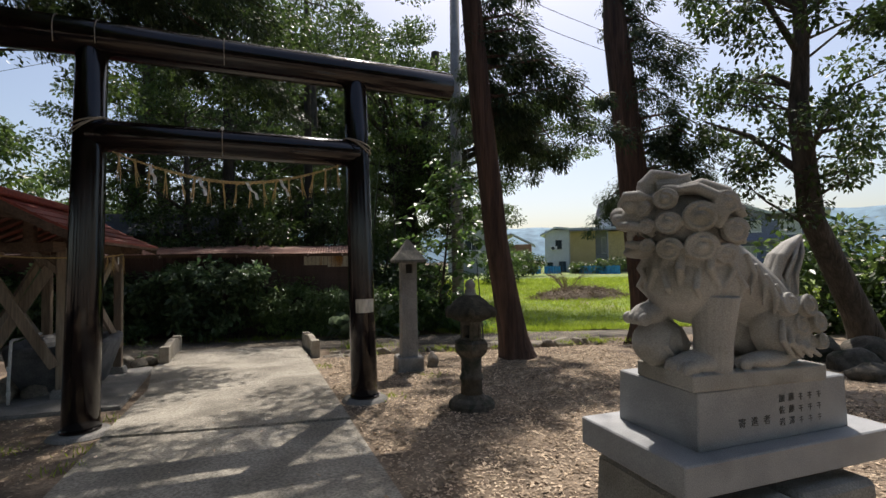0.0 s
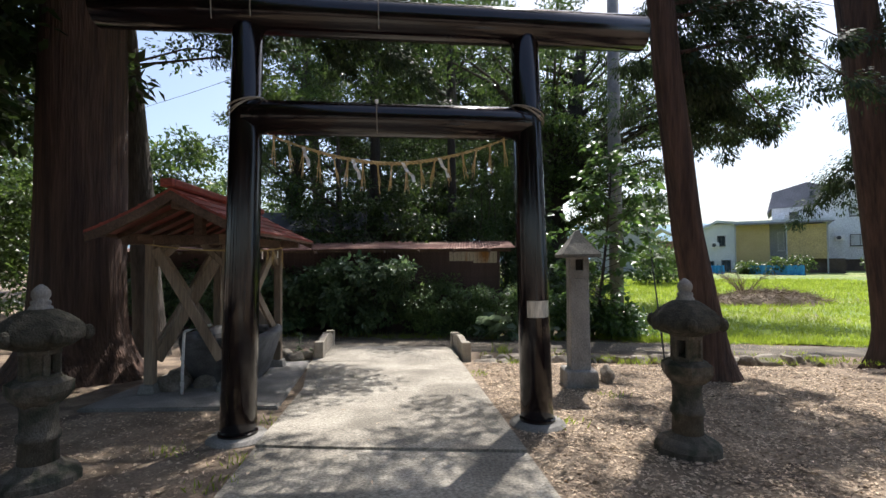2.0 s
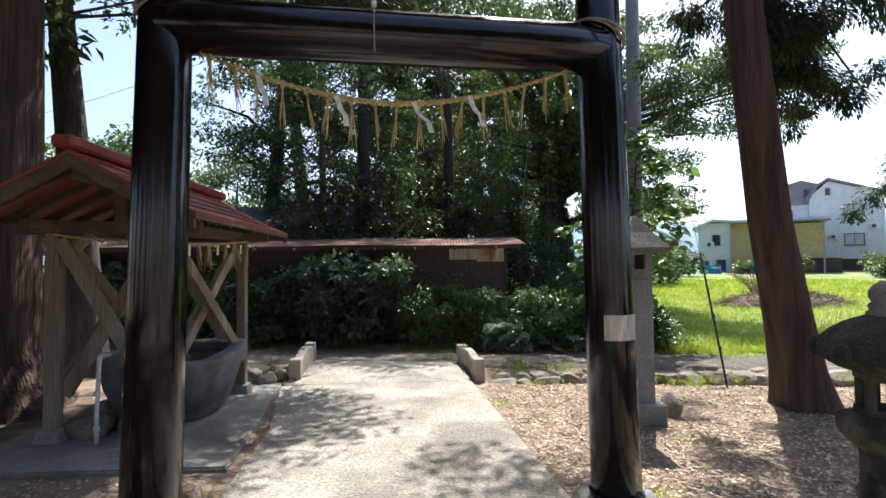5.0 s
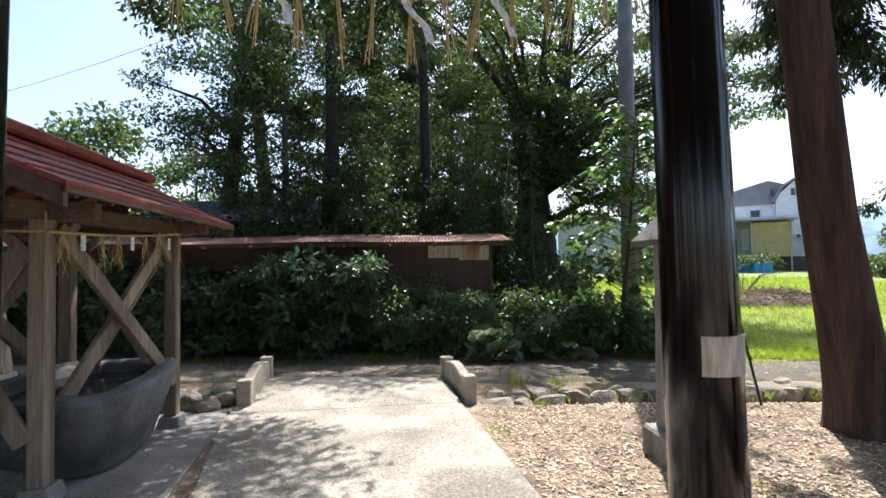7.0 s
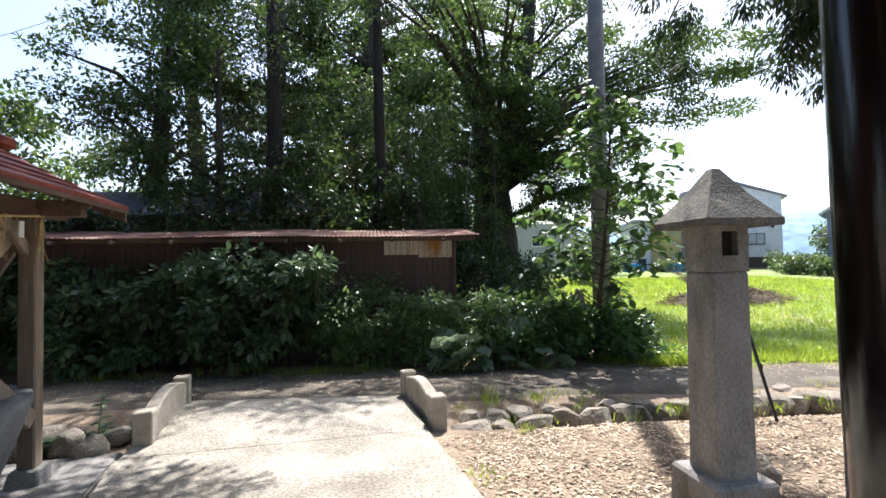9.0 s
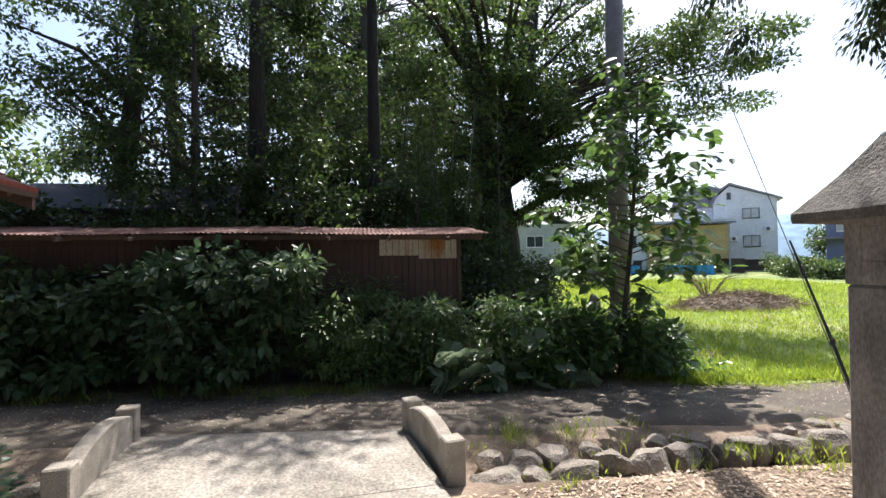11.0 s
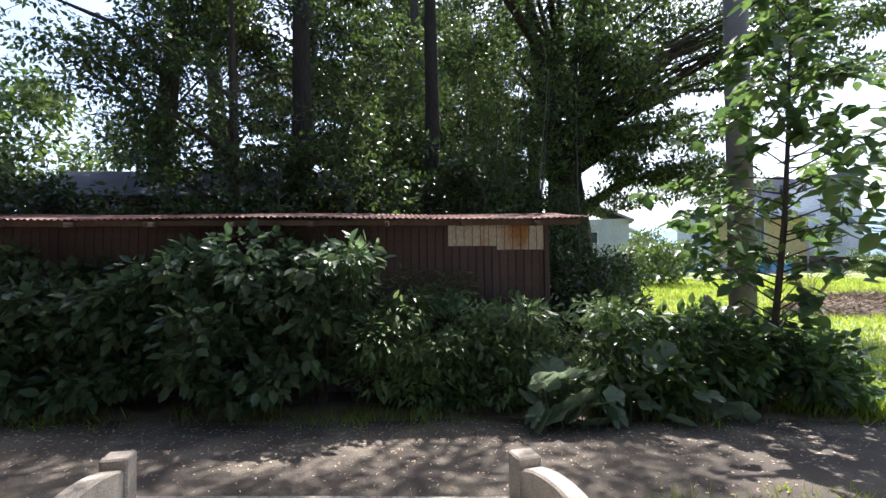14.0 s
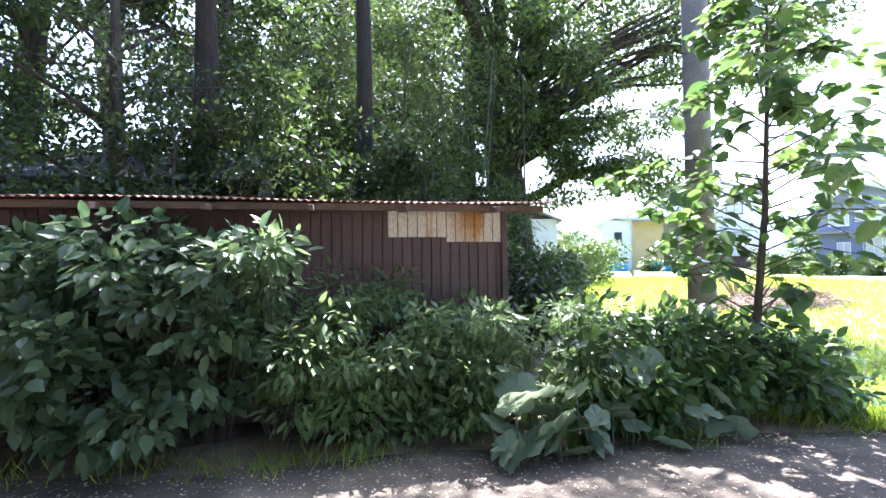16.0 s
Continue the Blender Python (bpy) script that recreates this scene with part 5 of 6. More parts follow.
# large butterbur leaves at the lane's edge
rng = random.Random(31)
for i in range(30):
    x = 1.45 + 2.4 * rng.random()
    y = 13.62 - 0.16 * (x - 1.3) + rng.uniform(-0.05, 0.45)
    h = rng.uniform(0.15, 0.72) * (1 if y > 13.6 else 0.6)
    b = thing("butterbur_leaf", x, y, ground_z(x, y) - 0.02, rng.uniform(0, 360), "large round pale green leaf on a stalk", "plant", "butterbur at the lane's edge")
    rad = rng.uniform(0.11, 0.23)
    bm = bmesh.new()
    tilt = Matrix.Rotation(radians(rng.uniform(15, 60)), 4, "X")
    cen = bm.verts.new((0, 0, h))
    ring = []
    m = 22
    for k in range(m):
        a = 2 * math.pi * (k + 0.5) / m
        rr = rad * (1 + 0.10 * math.sin(5 * a + i) + (-0.5 if k in (0, m - 1) else 0))
        v = tilt @ Vector((rr * math.sin(a), -rr * math.cos(a), 0.05 * rad * math.sin(7 * a) + 0.12 * rad))
        ring.append(bm.verts.new(v + Vector((0, 0, h))))
    for k in range(m):
        bm.faces.new((cen, ring[k], ring[(k + 1) % m]))
    part("blade", bm, M_LEAF_BUTTER, b)
    bm = bmesh.new()
    tube(bm, [(0, 0.05, 0), (0, 0.03, h * 0.6), (0, 0, h)], [0.008, 0.007, 0.005], 5)
    part("stalk", bm, M_LEAF_BUTTER, b)


# ---- guardian lion on its pedestal ----
ped = thing("statue_pedestal", 2.14, 2.42, ground_z(2.14, 2.4), 0, "stepped grey granite pedestal with carved writing", "pedestal")
pzr = 1.0 - ground_z(2.14, 2.4)
for i, (z, hgt, sx, sy) in enumerate(((0.12, 0.36, 1.02, 0.78), (0.47, 0.36, 0.94, 0.70))):
    for k, (cx, w) in enumerate(((-0.25, 0.5), (0.25, 0.5)) if i else ((-0.16, 0.66), (0.33, 0.32))):
        bm = bmesh.new()
        box(bm, (cx * sx, -0.02, z), (w * sx - 0.006, sy, hgt), 0.02, taper=0.95)
        part("base_stone", bm, M_GRANITE_R, ped, "rough-faced granite base stone")
bm = bmesh.new()
box(bm, (0.09, 0.02, pzr - 0.065), (1.22, 0.64, 0.13), 0.006)
part("wide_slab", bm, M_GRANITE, ped)
bm = bmesh.new()
box(bm, (0.075, 0.02, pzr + 0.115), (0.88, 0.47, 0.235), 0.006, taper=0.985)
part("upper_block", bm, M_GRANITE, ped, "smooth granite block with carved lettering")
M_INK = mat("carved_dark_lettering", (0.10, 0.10, 0.10), (0.14, 0.14, 0.135), 20.0, 0.9, 0.1)


def carve(text, x, z, size):
    cu = bpy.data.curves.new("lettering", "FONT")
    cu.body, cu.size, cu.extrude, cu.align_x, cu.align_y = text, size, 0.0015, "CENTER", "CENTER"
    cu.materials.append(M_INK)
    ob = new("lettering", cu)
    ob.parent = ped
    ob.matrix_basis = pose(x, 0.02 - 0.2345, z, 90, 0, 0)
    return ob


for s_, x_ in (("寄", -0.13), ("進", -0.06), ("者", 0.01)):
    carve(s_, x_, pzr + 0.085, 0.042)
# three lines of which only the first signs can be read; worn strokes stand for the rest
for row_, z_ in (("加藤", 0.165), ("佐藤", 0.115), ("岩澤", 0.065)):
    for i_, s_ in enumerate(row_):
        carve(s_, 0.10 + 0.057 * i_, pzr + z_, 0.036)
    for i_ in range(2, 5):
        bm = bmesh.new()
        for dx, dz, w, h in ((0, 0.009, 0.022, 0.003), (0, -0.002, 0.026, 0.003), (0.002, -0.002, 0.003, 0.028)):
            box(bm, (0.10 + 0.057 * i_ + dx, 0.02 - 0.2335, pzr + z_ + dz), (w, 0.003, h))
        part("worn_sign", bm, M_INK, ped)

lion = bmesh.new()
E_ = lambda c, r, rot=(0, 0, 0), sub=3: ball(lion, c, r, rot, sub)
HEAD = pose(-0.215, 0.01, 0, 0, 0, -33)  # the head looks aside, towards those who enter


def curl(c, n, r, m=None):
    """A snail curl facing n: a boss, a raised coil with a groove round it, and a button in the middle."""
    f = (m or Matrix()) @ Matrix.Translation(c) @ Vector(n).to_track_quat("Z", "Y").to_matrix().to_4x4()
    bmesh.ops.create_icosphere(lion, subdivisions=3, radius=1.0, matrix=f @ Matrix.Diagonal((r, r, r * 0.55, 1)))
    pts, rad = [], []
    for i in range(25):
        t = i / 24 * 2.6 * math.pi
        q = r * (0.94 - 0.36 * (i / 24) ** 1.5)
        pts.append(f @ Vector((q * math.cos(t), q * math.sin(t), r * (0.26 + 0.26 * i / 24))))
        rad.append(r * (0.19 - 0.06 * i / 24))
    tube(lion, pts, rad, 8)
    bmesh.ops.create_icosphere(lion, subdivisions=3, radius=1.0, matrix=f @ Matrix.Translation((0, 0, r * 0.42)) @ Matrix.Diagonal((r * 0.40, r * 0.40, r * 0.30, 1)))


def head_ball(c, r, rot=(0, 0, 0), sub=3):
    bmesh.ops.create_icosphere(lion, subdivisions=sub, radius=1.0, matrix=HEAD @ pose(*c, *rot) @ Matrix.Diagonal((*r, 1)))


def head_tube(pts, radii, seg=10):
    tube(lion, [HEAD @ Vector(p) for p in pts], radii, seg)


# local: -x is the front, +x the tail, z up from the plinth's underside
box(lion, (0, 0, 0.035), (0.62, 0.33, 0.07), 0.006)
# straight near foreleg with its paw, and the far one lifted onto a carved ball
tube(lion, [(-0.165, -0.095, 0.07), (-0.160, -0.10, 0.20), (-0.15, -0.10, 0.38)], [0.070, 0.070, 0.088], 18)
E_((-0.215, -0.085, 0.105), (0.095, 0.075, 0.050))
for k in range(4):
    E_((-0.290, -0.138 + 0.034 * k, 0.092), (0.036, 0.018, 0.030), (0, 0, 0), 2)
    E_((-0.318, -0.138 + 0.034 * k, 0.080), (0.012, 0.010, 0.014), (0, 0, 0), 2)
tube(lion, [(-0.13, 0.09, 0.40), (-0.20, 0.10, 0.33), (-0.265, 0.09, 0.305)], [0.088, 0.070, 0.060], 16)
E_((-0.290, 0.085, 0.300), (0.088, 0.078, 0.050), (0, -14, 0))
for k in range(4):
    E_((-0.360, 0.032 + 0.034 * k, 0.275), (0.030, 0.018, 0.030), (0, 0, 0), 2)
E_((-0.265, 0.075, 0.165), (0.110, 0.095, 0.110))
E_((-0.21, 0.09, 0.10), (0.115, 0.07, 0.050))
for k in range(5):
    a = -1.9 + 0.55 * k
    tube(lion, [(-0.265 + 0.108 * math.cos(a + 0.4), 0.075 + 0.096 * math.sin(a + 0.4), 0.10), (-0.265 + 0.114 * math.cos(a), 0.075 + 0.100 * math.sin(a), 0.165), (-0.265 + 0.085 * math.cos(a + 0.3), 0.075 + 0.076 * math.sin(a + 0.3), 0.235)], [0.006, 0.010, 0.005], 6)
# chest, back and haunches
E_((-0.165, 0.0, 0.44), (0.178, 0.172, 0.19), (0, -12, 0))
E_((-0.17, 0.0, 0.54), (0.165, 0.165, 0.12))
E_((-0.13, -0.085, 0.42), (0.100, 0.085, 0.12))
tube(lion, [(-0.13, 0, 0.56), (0.0, 0, 0.47), (0.12, 0, 0.37), (0.24, 0, 0.26)], [0.135, 0.130, 0.125, 0.11], 22)
for sy in (-1, 1):
    E_((0.185, sy * 0.075, 0.21), (0.125, 0.085, 0.15), (0, -22, 0))
    E_((0.065, sy * 0.115, 0.100), (0.125, 0.050, 0.036))
    for k in range(3):
        E_((-0.055, sy * 0.115 - 0.028 + 0.028 * k, 0.092), (0.028, 0.015, 0.026), (0, 0, 0), 2)
    for cx, cz, rr in ((0.150, 0.335, 0.050), (0.245, 0.325, 0.050), (0.205, 0.245, 0.044), (0.295, 0.250, 0.046), (0.315, 0.165, 0.036), (0.255, 0.165, 0.034)):
        curl((cx, sy * 0.135, cz), (0.25, sy, 0.15), rr)
    for k in range(4):
        tube(lion, [(0.115 + 0.03 * k, sy * 0.150, 0.27 - 0.03 * k), (0.095 + 0.04 * k, sy * 0.166, 0.19 - 0.012 * k), (0.16 + 0.045 * k, sy * 0.150, 0.105)], [0.008, 0.014, 0.008], 8)
# flame of the tail with engraved lines
for cy, k in ((-0.024, 0.85), (0.0, 1.0), (0.024, 0.85)):
    tube(lion, [(0.275, cy, 0.30), (0.245, cy * 1.2, 0.40), (0.225, cy, 0.46), (0.265, cy * 0.9, 0.545), (0.325, cy * 0.6, 0.60), (0.392, cy * 0.3, 0.648)], [0.036, 0.032 * k, 0.028 * k, 0.030 * k, 0.024 * k, 0.006], 14)
    tube(lion, [(0.310, cy, 0.30), (0.300, cy * 1.2, 0.39), (0.290, cy, 0.45), (0.335, cy * 0.8, 0.52), (0.370, cy * 0.6, 0.57), (0.388, cy * 0.3, 0.63)], [0.032, 0.030 * k, 0.030 * k, 0.028 * k, 0.020, 0.006], 12)
for sy in (-1, 1):
    for dx in (0.0, 0.045):
        tube(lion, [(0.255 + dx, sy * 0.058, 0.37), (0.250 + dx, sy * 0.060, 0.46), (0.300 + dx * 0.8, sy * 0.052, 0.545), (0.355 + dx * 0.4, sy * 0.026, 0.61)], [0.006, 0.010, 0.009, 0.004], 7)
# wavy locks of the mane over chest and shoulders
for k in range(13):
    a = -2.0 + 4.0 * k / 12
    ca, sa = math.cos(a), math.sin(a)
    w = 0.022 * (1 if k % 2 else -1)
    tube(lion, [(-0.17 - 0.150 * ca, 0.155 * sa, 0.58), (-0.165 - 0.180 * ca - w * sa, 0.172 * sa + w * ca, 0.50), (-0.165 - 0.176 * ca + w * sa, 0.172 * sa - w * ca, 0.42), (-0.155 - 0.140 * ca, 0.150 * sa, 0.33 + 0.03 * (k % 2))], [0.016, 0.017, 0.014, 0.004], 9)
for k in range(4):
    for sy in (-1, 1):
        tube(lion, [(-0.02 + 0.045 * k, sy * 0.125, 0.56 - 0.045 * k), (0.0 + 0.05 * k, sy * 0.140, 0.47 - 0.05 * k), (-0.015 + 0.055 * k, sy * 0.135, 0.38 - 0.045 * k)], [0.010, 0.014, 0.004], 8)
# head: skull, broad muzzle, open jaws with fangs, brows and eyes
head_ball((0.03, 0.0, 0.69), (0.165, 0.135, 0.145))
head_ball((-0.125, 0.0, 0.722), (0.105, 0.100, 0.060), (0, 8, 0))
head_ball((-0.105, 0.0, 0.590), (0.105, 0.084, 0.042), (0, -12, 0))
head_ball((-0.222, 0.0, 0.742), (0.034, 0.056, 0.038))
head_ball((-0.10, 0.0, 0.79), (0.115, 0.100, 0.050), (0, -20, 0))
for sy in (-1, 1):
    head_ball((-0.222, sy * 0.045, 0.722), (0.028, 0.028, 0.026))
    head_ball((-0.175, sy * 0.078, 0.775), (0.034, 0.026, 0.030))
    head_tube([(-0.215, sy * 0.050, 0.785), (-0.190, sy * 0.085, 0.822), (-0.150, sy * 0.098, 0.820), (-0.100, sy * 0.098, 0.800)], [0.014, 0.022, 0.024, 0.012])
    head_tube([(-0.225, sy * 0.055, 0.695), (-0.175, sy * 0.094, 0.688), (-0.125, sy * 0.104, 0.674), (-0.095, sy * 0.098, 0.640)], [0.016, 0.020, 0.020, 0.014])
    head_tube([(-0.195, sy * 0.055, 0.610), (-0.150, sy * 0.080, 0.606), (-0.100, sy * 0.092, 0.622)], [0.015, 0.018, 0.014])
    head_ball((-0.180, sy * 0.066, 0.650), (0.013, 0.012, 0.032), (0, 0, 0), 2)
    for k in range(3):
        head_ball((-0.165 + 0.022 * k, sy * 0.078, 0.660), (0.009, 0.008, 0.014), (0, 0, 0), 2)
    for u, z, rr in ((-0.130, 0.762, 0.032), (-0.053, 0.792, 0.044), (-0.115, 0.680, 0.034), (-0.045, 0.690, 0.047), (0.058, 0.712, 0.062), (0.175, 0.655, 0.052), (-0.118, 0.598, 0.031), (-0.045, 0.583, 0.047), (0.058, 0.592, 0.058), (0.145, 0.768, 0.050), (0.140, 0.560, 0.042)):
        k = (u - 0.03) / 0.21
        curl((u, sy * 0.150 * math.sqrt(max(0.2, 1 - k * k)), z), (k * 0.7, sy, 0.9 * (z - 0.69)), rr, HEAD)
    head_tube([(-0.01, sy * 0.120, 0.835), (0.055, sy * 0.128, 0.838), (0.120, sy * 0.138, 0.795), (0.138, sy * 0.142, 0.720), (0.118, sy * 0.150, 0.665)], [0.012, 0.024, 0.026, 0.022, 0.010])
    head_tube([(0.00, sy * 0.075, 0.845), (0.075, sy * 0.085, 0.855), (0.155, sy * 0.095, 0.815), (0.195, sy * 0.100, 0.745)], [0.014, 0.030, 0.030, 0.014])
    head_ball((-0.020, sy * 0.100, 0.835), (0.050, 0.024, 0.024), (0, 12, 0))
for v in (-0.07, 0.0, 0.07):
    curl((0.195, v, 0.745), (1, v * 3, 0.4), 0.045, HEAD)
    curl((0.200, v, 0.640), (1, v * 3, 0.0), 0.045, HEAD)
    head_tube([(0.02, v, 0.840), (0.09, v, 0.850), (0.165, v, 0.805)], [0.020, 0.034, 0.018])
# wave-shaped crest on the crown, its tip swept back
for v in (-0.042, -0.014, 0.014, 0.042):
    k = 1 - 100 * v * v
    head_tube([(-0.120, v, 0.80), (-0.115, v, 0.875), (-0.085, v, 0.915), (-0.035, v, 0.905), (0.010, v, 0.892), (0.050, v, 0.912)], [0.034, 0.036, 0.030 * k + 0.004, 0.030 * k, 0.024 * k, 0.008], 12)
    head_tube([(-0.080, v, 0.850), (-0.020, v, 0.855), (0.045, v, 0.890)], [0.045, 0.042, 0.016], 12)
statue = tagged(part("guardian_lion_statue", lion, M_STATUE, None, smooth=True), "carved pale granite guardian lion with curled mane and raised tail", "statue")
statue.matrix_basis = pose(2.125, 2.36, 1.0 + 0.2325, 0, 0, -4) @ Matrix.Diagonal((1.13, 1.05, 0.99, 1))
md = statue.modifiers.new("join", "REMESH")
md.mode, md.voxel_size, md.use_smooth_shade = "VOXEL", 0.004, True


# ---- row of rough stones between yard and lane ----
def slab_stone(x, y, z, size, seed, rz):
    """Angular field stone: a ball cut flat by random planes."""
    rs = random.Random(seed)
    bm = bmesh.new()
    bmesh.ops.create_icosphere(bm, subdivisions=3, radius=1.0)
    cuts = [(Vector((0, 0.1, 1)).normalized(), rs.uniform(0.5, 0.7))]
    for k in range(9):
        n = Vector((rs.uniform(-1, 1), rs.uniform(-1, 1), rs.uniform(-0.5, 0.9))).normalized()
        cuts.append((n, rs.uniform(0.58, 0.85)))
    for v in bm.verts:
        for n, d in cuts:
            e = v.co.dot(n) - d
            if e > 0:
                v.co -= n * e
        v.co += v.co.normalized() * 0.045 * noise.noise(v.co * 4 + Vector((seed, 0, 0)))
        v.co = Vector((v.co.x * size[0], v.co.y * size[1], (max(v.co.z, -0.5) + 0.4) * size[2]))
    ob = part("stone", bm, M_ROCK, None)
    ob.matrix_basis = pose(x, y, z, rs.uniform(-8, 8), rs.uniform(-8, 8), rz)
    return tagged(ob, "rough angular grey and brown field stone", "stone", "row of stones beside the lane")


rng = random.Random(12)
x = 1.10
i = 0
while x < 7.4:
    w = rng.choice((0.12, 0.16, 0.20, 0.25, 0.30)) * rng.uniform(0.9, 1.1)
    x += w * 0.86
    y = 11.0 - 0.06 * x + 0.10 * (x > 3) + rng.uniform(-0.06, 0.06)
    slab_stone(x, y, ground_z(x, y) - 0.16, (w * 1.12, rng.uniform(0.18, 0.26), rng.uniform(0.17, 0.24)), 100 + i, rng.uniform(-14, 8))
    if rng.random() < 0.75:
        v = rng.uniform(0.08, 0.17)
        y2 = y + rng.uniform(0.30, 0.42)
        slab_stone(x + rng.uniform(-0.1, 0.1), y2, ground_z(x, y2) - 0.07, (v * 1.2, v, v * 0.85), 160 + i, rng.uniform(0, 360))
    x += w * 0.86
    i += 1
for i, (x, y, w) in enumerate(((8.9, 6.5, 0.45), (9.6, 6.1, 0.38), (8.4, 5.6, 0.34), (10.2, 5.4, 0.5), (7.9, 5.1, 0.25))):
    o = rock("boulder", x, y, ground_z(x, y) - 0.05, (w, w * 0.8, w * 0.75), 180 + i, M_STONE_D)
    tagged(o, "dark rounded garden boulder under the trees", "boulder", "boulders under the leaning tree")

# stump by the pole
st = rock("tree_stump", 5.45, 16.0, ground_z(5.45, 16.0), (0.16, 0.16, 0.8), 222, M_ROCK)
tagged(st, "short weathered grey stump beside the pole", "stump")


# ---- plants, grass and litter ----
def tuft(x, y, n, l, seed, spread=0.10, label="tuft of long green grass blades", material=None, w=0.012):
    t = thing("grass_tuft", x, y, ground_z(x, y) - 0.01, 0, label, "plant", "weeds along the stones and lane")
    r = np.random.default_rng(seed)
    P = np.stack([r.normal(0, spread, n), r.normal(0, spread, n), np.zeros(n)], 1)
    D = np.stack([r.normal(0, 0.5, n), r.normal(0, 0.5, n), np.ones(n)], 1)
    leaves("blade_clump", P, D, r.normal(0, 1, (n, 3)), r.uniform(0.5, 1.1, n) * l, w, material or M_LEAF_GRASS, t, kind="stuff")


rng = random.Random(77)
tuft(1.75, 11.65, 60, 0.30, 1, 0.09)
tuft(2.35, 11.6, 40, 0.2, 2, 0.08)
for i in range(48):
    x = rng.uniform(1.2, 9.0)
    s = rng.choice((11.3, 11.9, 12.1, 11.0)) + rng.uniform(-0.15, 0.15)
    tuft(x, s - 0.12 * x - 0.1, rng.randint(14, 34), rng.uniform(0.06, 0.16), 10 + i, 0.10)
for i in range(40):
    x = rng.uniform(-4.5, 4.0)
    tuft(x, 14.25 - 0.19 * x + rng.uniform(-0.12, 0.25), rng.randint(12, 30), rng.uniform(0.10, 0.25), 200 + i, 0.12)
for i in range(46):
    x = rng.uniform(4.6, 11)
    tuft(x, field_edge(x) - 0.19 * x + rng.uniform(-0.2, 0.5), rng.randint(25, 60), rng.uniform(0.12, 0.34), 300 + i, 0.16)
for x, y in ((-1.52, 6.05), (-1.6, 7.2), (-2.2, 6.4), (2.5, 8.0), (0.98, 9.6), (-1.5, 5.6), (1.55, 6.9)):
    tuft(x, y, 30, 0.10, int(x * 100 + 900), 0.09)


def weed(x, y, h, n, leaf, seed, label):
    t = thing("leafy_weed", x, y, ground_z(x, y) - 0.02, 0, label, "plant", "weeds by the bridge")
    r = np.random.default_rng(seed)
    bm = bmesh.new()
    tube(bm, [(0, 0, 0), (0.02, 0, h * 0.5), (0.04, 0.02, h)], [0.006, 0.005, 0.003], 5)
    part("stem", bm, M_LEAF_BUTTER, t)
    k = np.linspace(0.15, 1, n)
    a = np.arange(n) * 2.4
    P = np.stack([0.04 * k, 0.02 * k, h * k], 1)
    D = np.stack([np.cos(a), np.sin(a), np.full(n, 0.15)], 1)
    leaves("leaves", P, D, np.tile((0, 0, 1.0), (n, 1)) + r.normal(0, 0.2, (n, 3)), leaf * (1.15 - 0.6 * k), leaf * 0.5, M_LEAF_BIG, t, rich=True)


weed(-2.25, 11.15, 0.55, 16, 0.13, 1, "upright leafy weed beside the bridge parapet")
for i, (x, y) in enumerate(((-2.5, 11.3), (-2.8, 11.5), (-2.35, 11.5), (-3.1, 11.3), (-2.1, 11.6), (-2.65, 11.1), (-3.4, 11.5))):
    weed(x, y, 0.2, 14, 0.14, 20 + i, "low leafy weed beside the pavilion")

# dead leaves and wood chips lying over the yard
rng = np.random.default_rng(50)
n = 60000
X, Y = rng.uniform(-7, 9, n), rng.uniform(1.5, 11.4, n)
X2, Y2 = rng.uniform(1.0, 6.5, 45000), rng.uniform(1.8, 10.8, 45000)
X, Y = np.concatenate([X, X2]), np.concatenate([Y, Y2])
keep = ((X > 1.06 - 0.036 * (Y - 4)) | (X < -1.62 - 0.1 * np.maximum(0, Y - 6))) & ~((X < -1.6) & (Y > 7.7)) & ~((X > 0.8) & (Y > 10.6 + 0.0 * X))
few = (rng.uniform(size=len(X)) < 0.008) & (Y < 12)
X, Y = X[keep | few], Y[keep | few]
Z = np.array([ground_skin(a, b) for a, b in zip(X, Y)]) + 0.008
on_path = (X < 1.06 - 0.036 * (Y - 4)) & (X > -1.62 - 0.1 * np.maximum(0, Y - 6))
Z[on_path] += 0.052
a = rng.uniform(0, 2 * math.pi, len(X))
D = np.stack([np.cos(a), np.sin(a), rng.normal(0, 0.12, len(X))], 1)
N = rng.normal(0, 0.25, (len(X), 3)) + np.array([0, 0, 1])
L = rng.uniform(0.02, 0.06, len(X))
lit = leaves("leaf_litter", np.stack([X, Y, Z], 1), D, N, L, L * rng.uniform(0.25, 0.6, len(X)), M_LITTER, kind="stuff", label="scattered dead leaves and wood chips on the earth")
tagged(lit, category="leaf litter")
rng = np.random.default_rng(51)
n = 5000
X = rng.uniform(-5, 8, n)
Y = 12.15 - 0.19 * X + rng.uniform(0, 1, n) ** 0.5 * 2.1
Z = np.array([ground_z(a, b) for a, b in zip(X, Y)]) + 0.033
a = rng.uniform(0, 2 * math.pi, n)
L = rng.uniform(0.015, 0.045, n)
lit2 = leaves("lane_litter", np.stack([X, Y, Z], 1), np.stack([np.cos(a), np.sin(a), 0 * a], 1), rng.normal(0, 0.2, (n, 3)) + np.array([0, 0, 1]), L, L * 0.45, M_LITTER, kind="stuff", label="dead leaves and twigs scattered on the asphalt")
tagged(lit2, category="leaf litter")

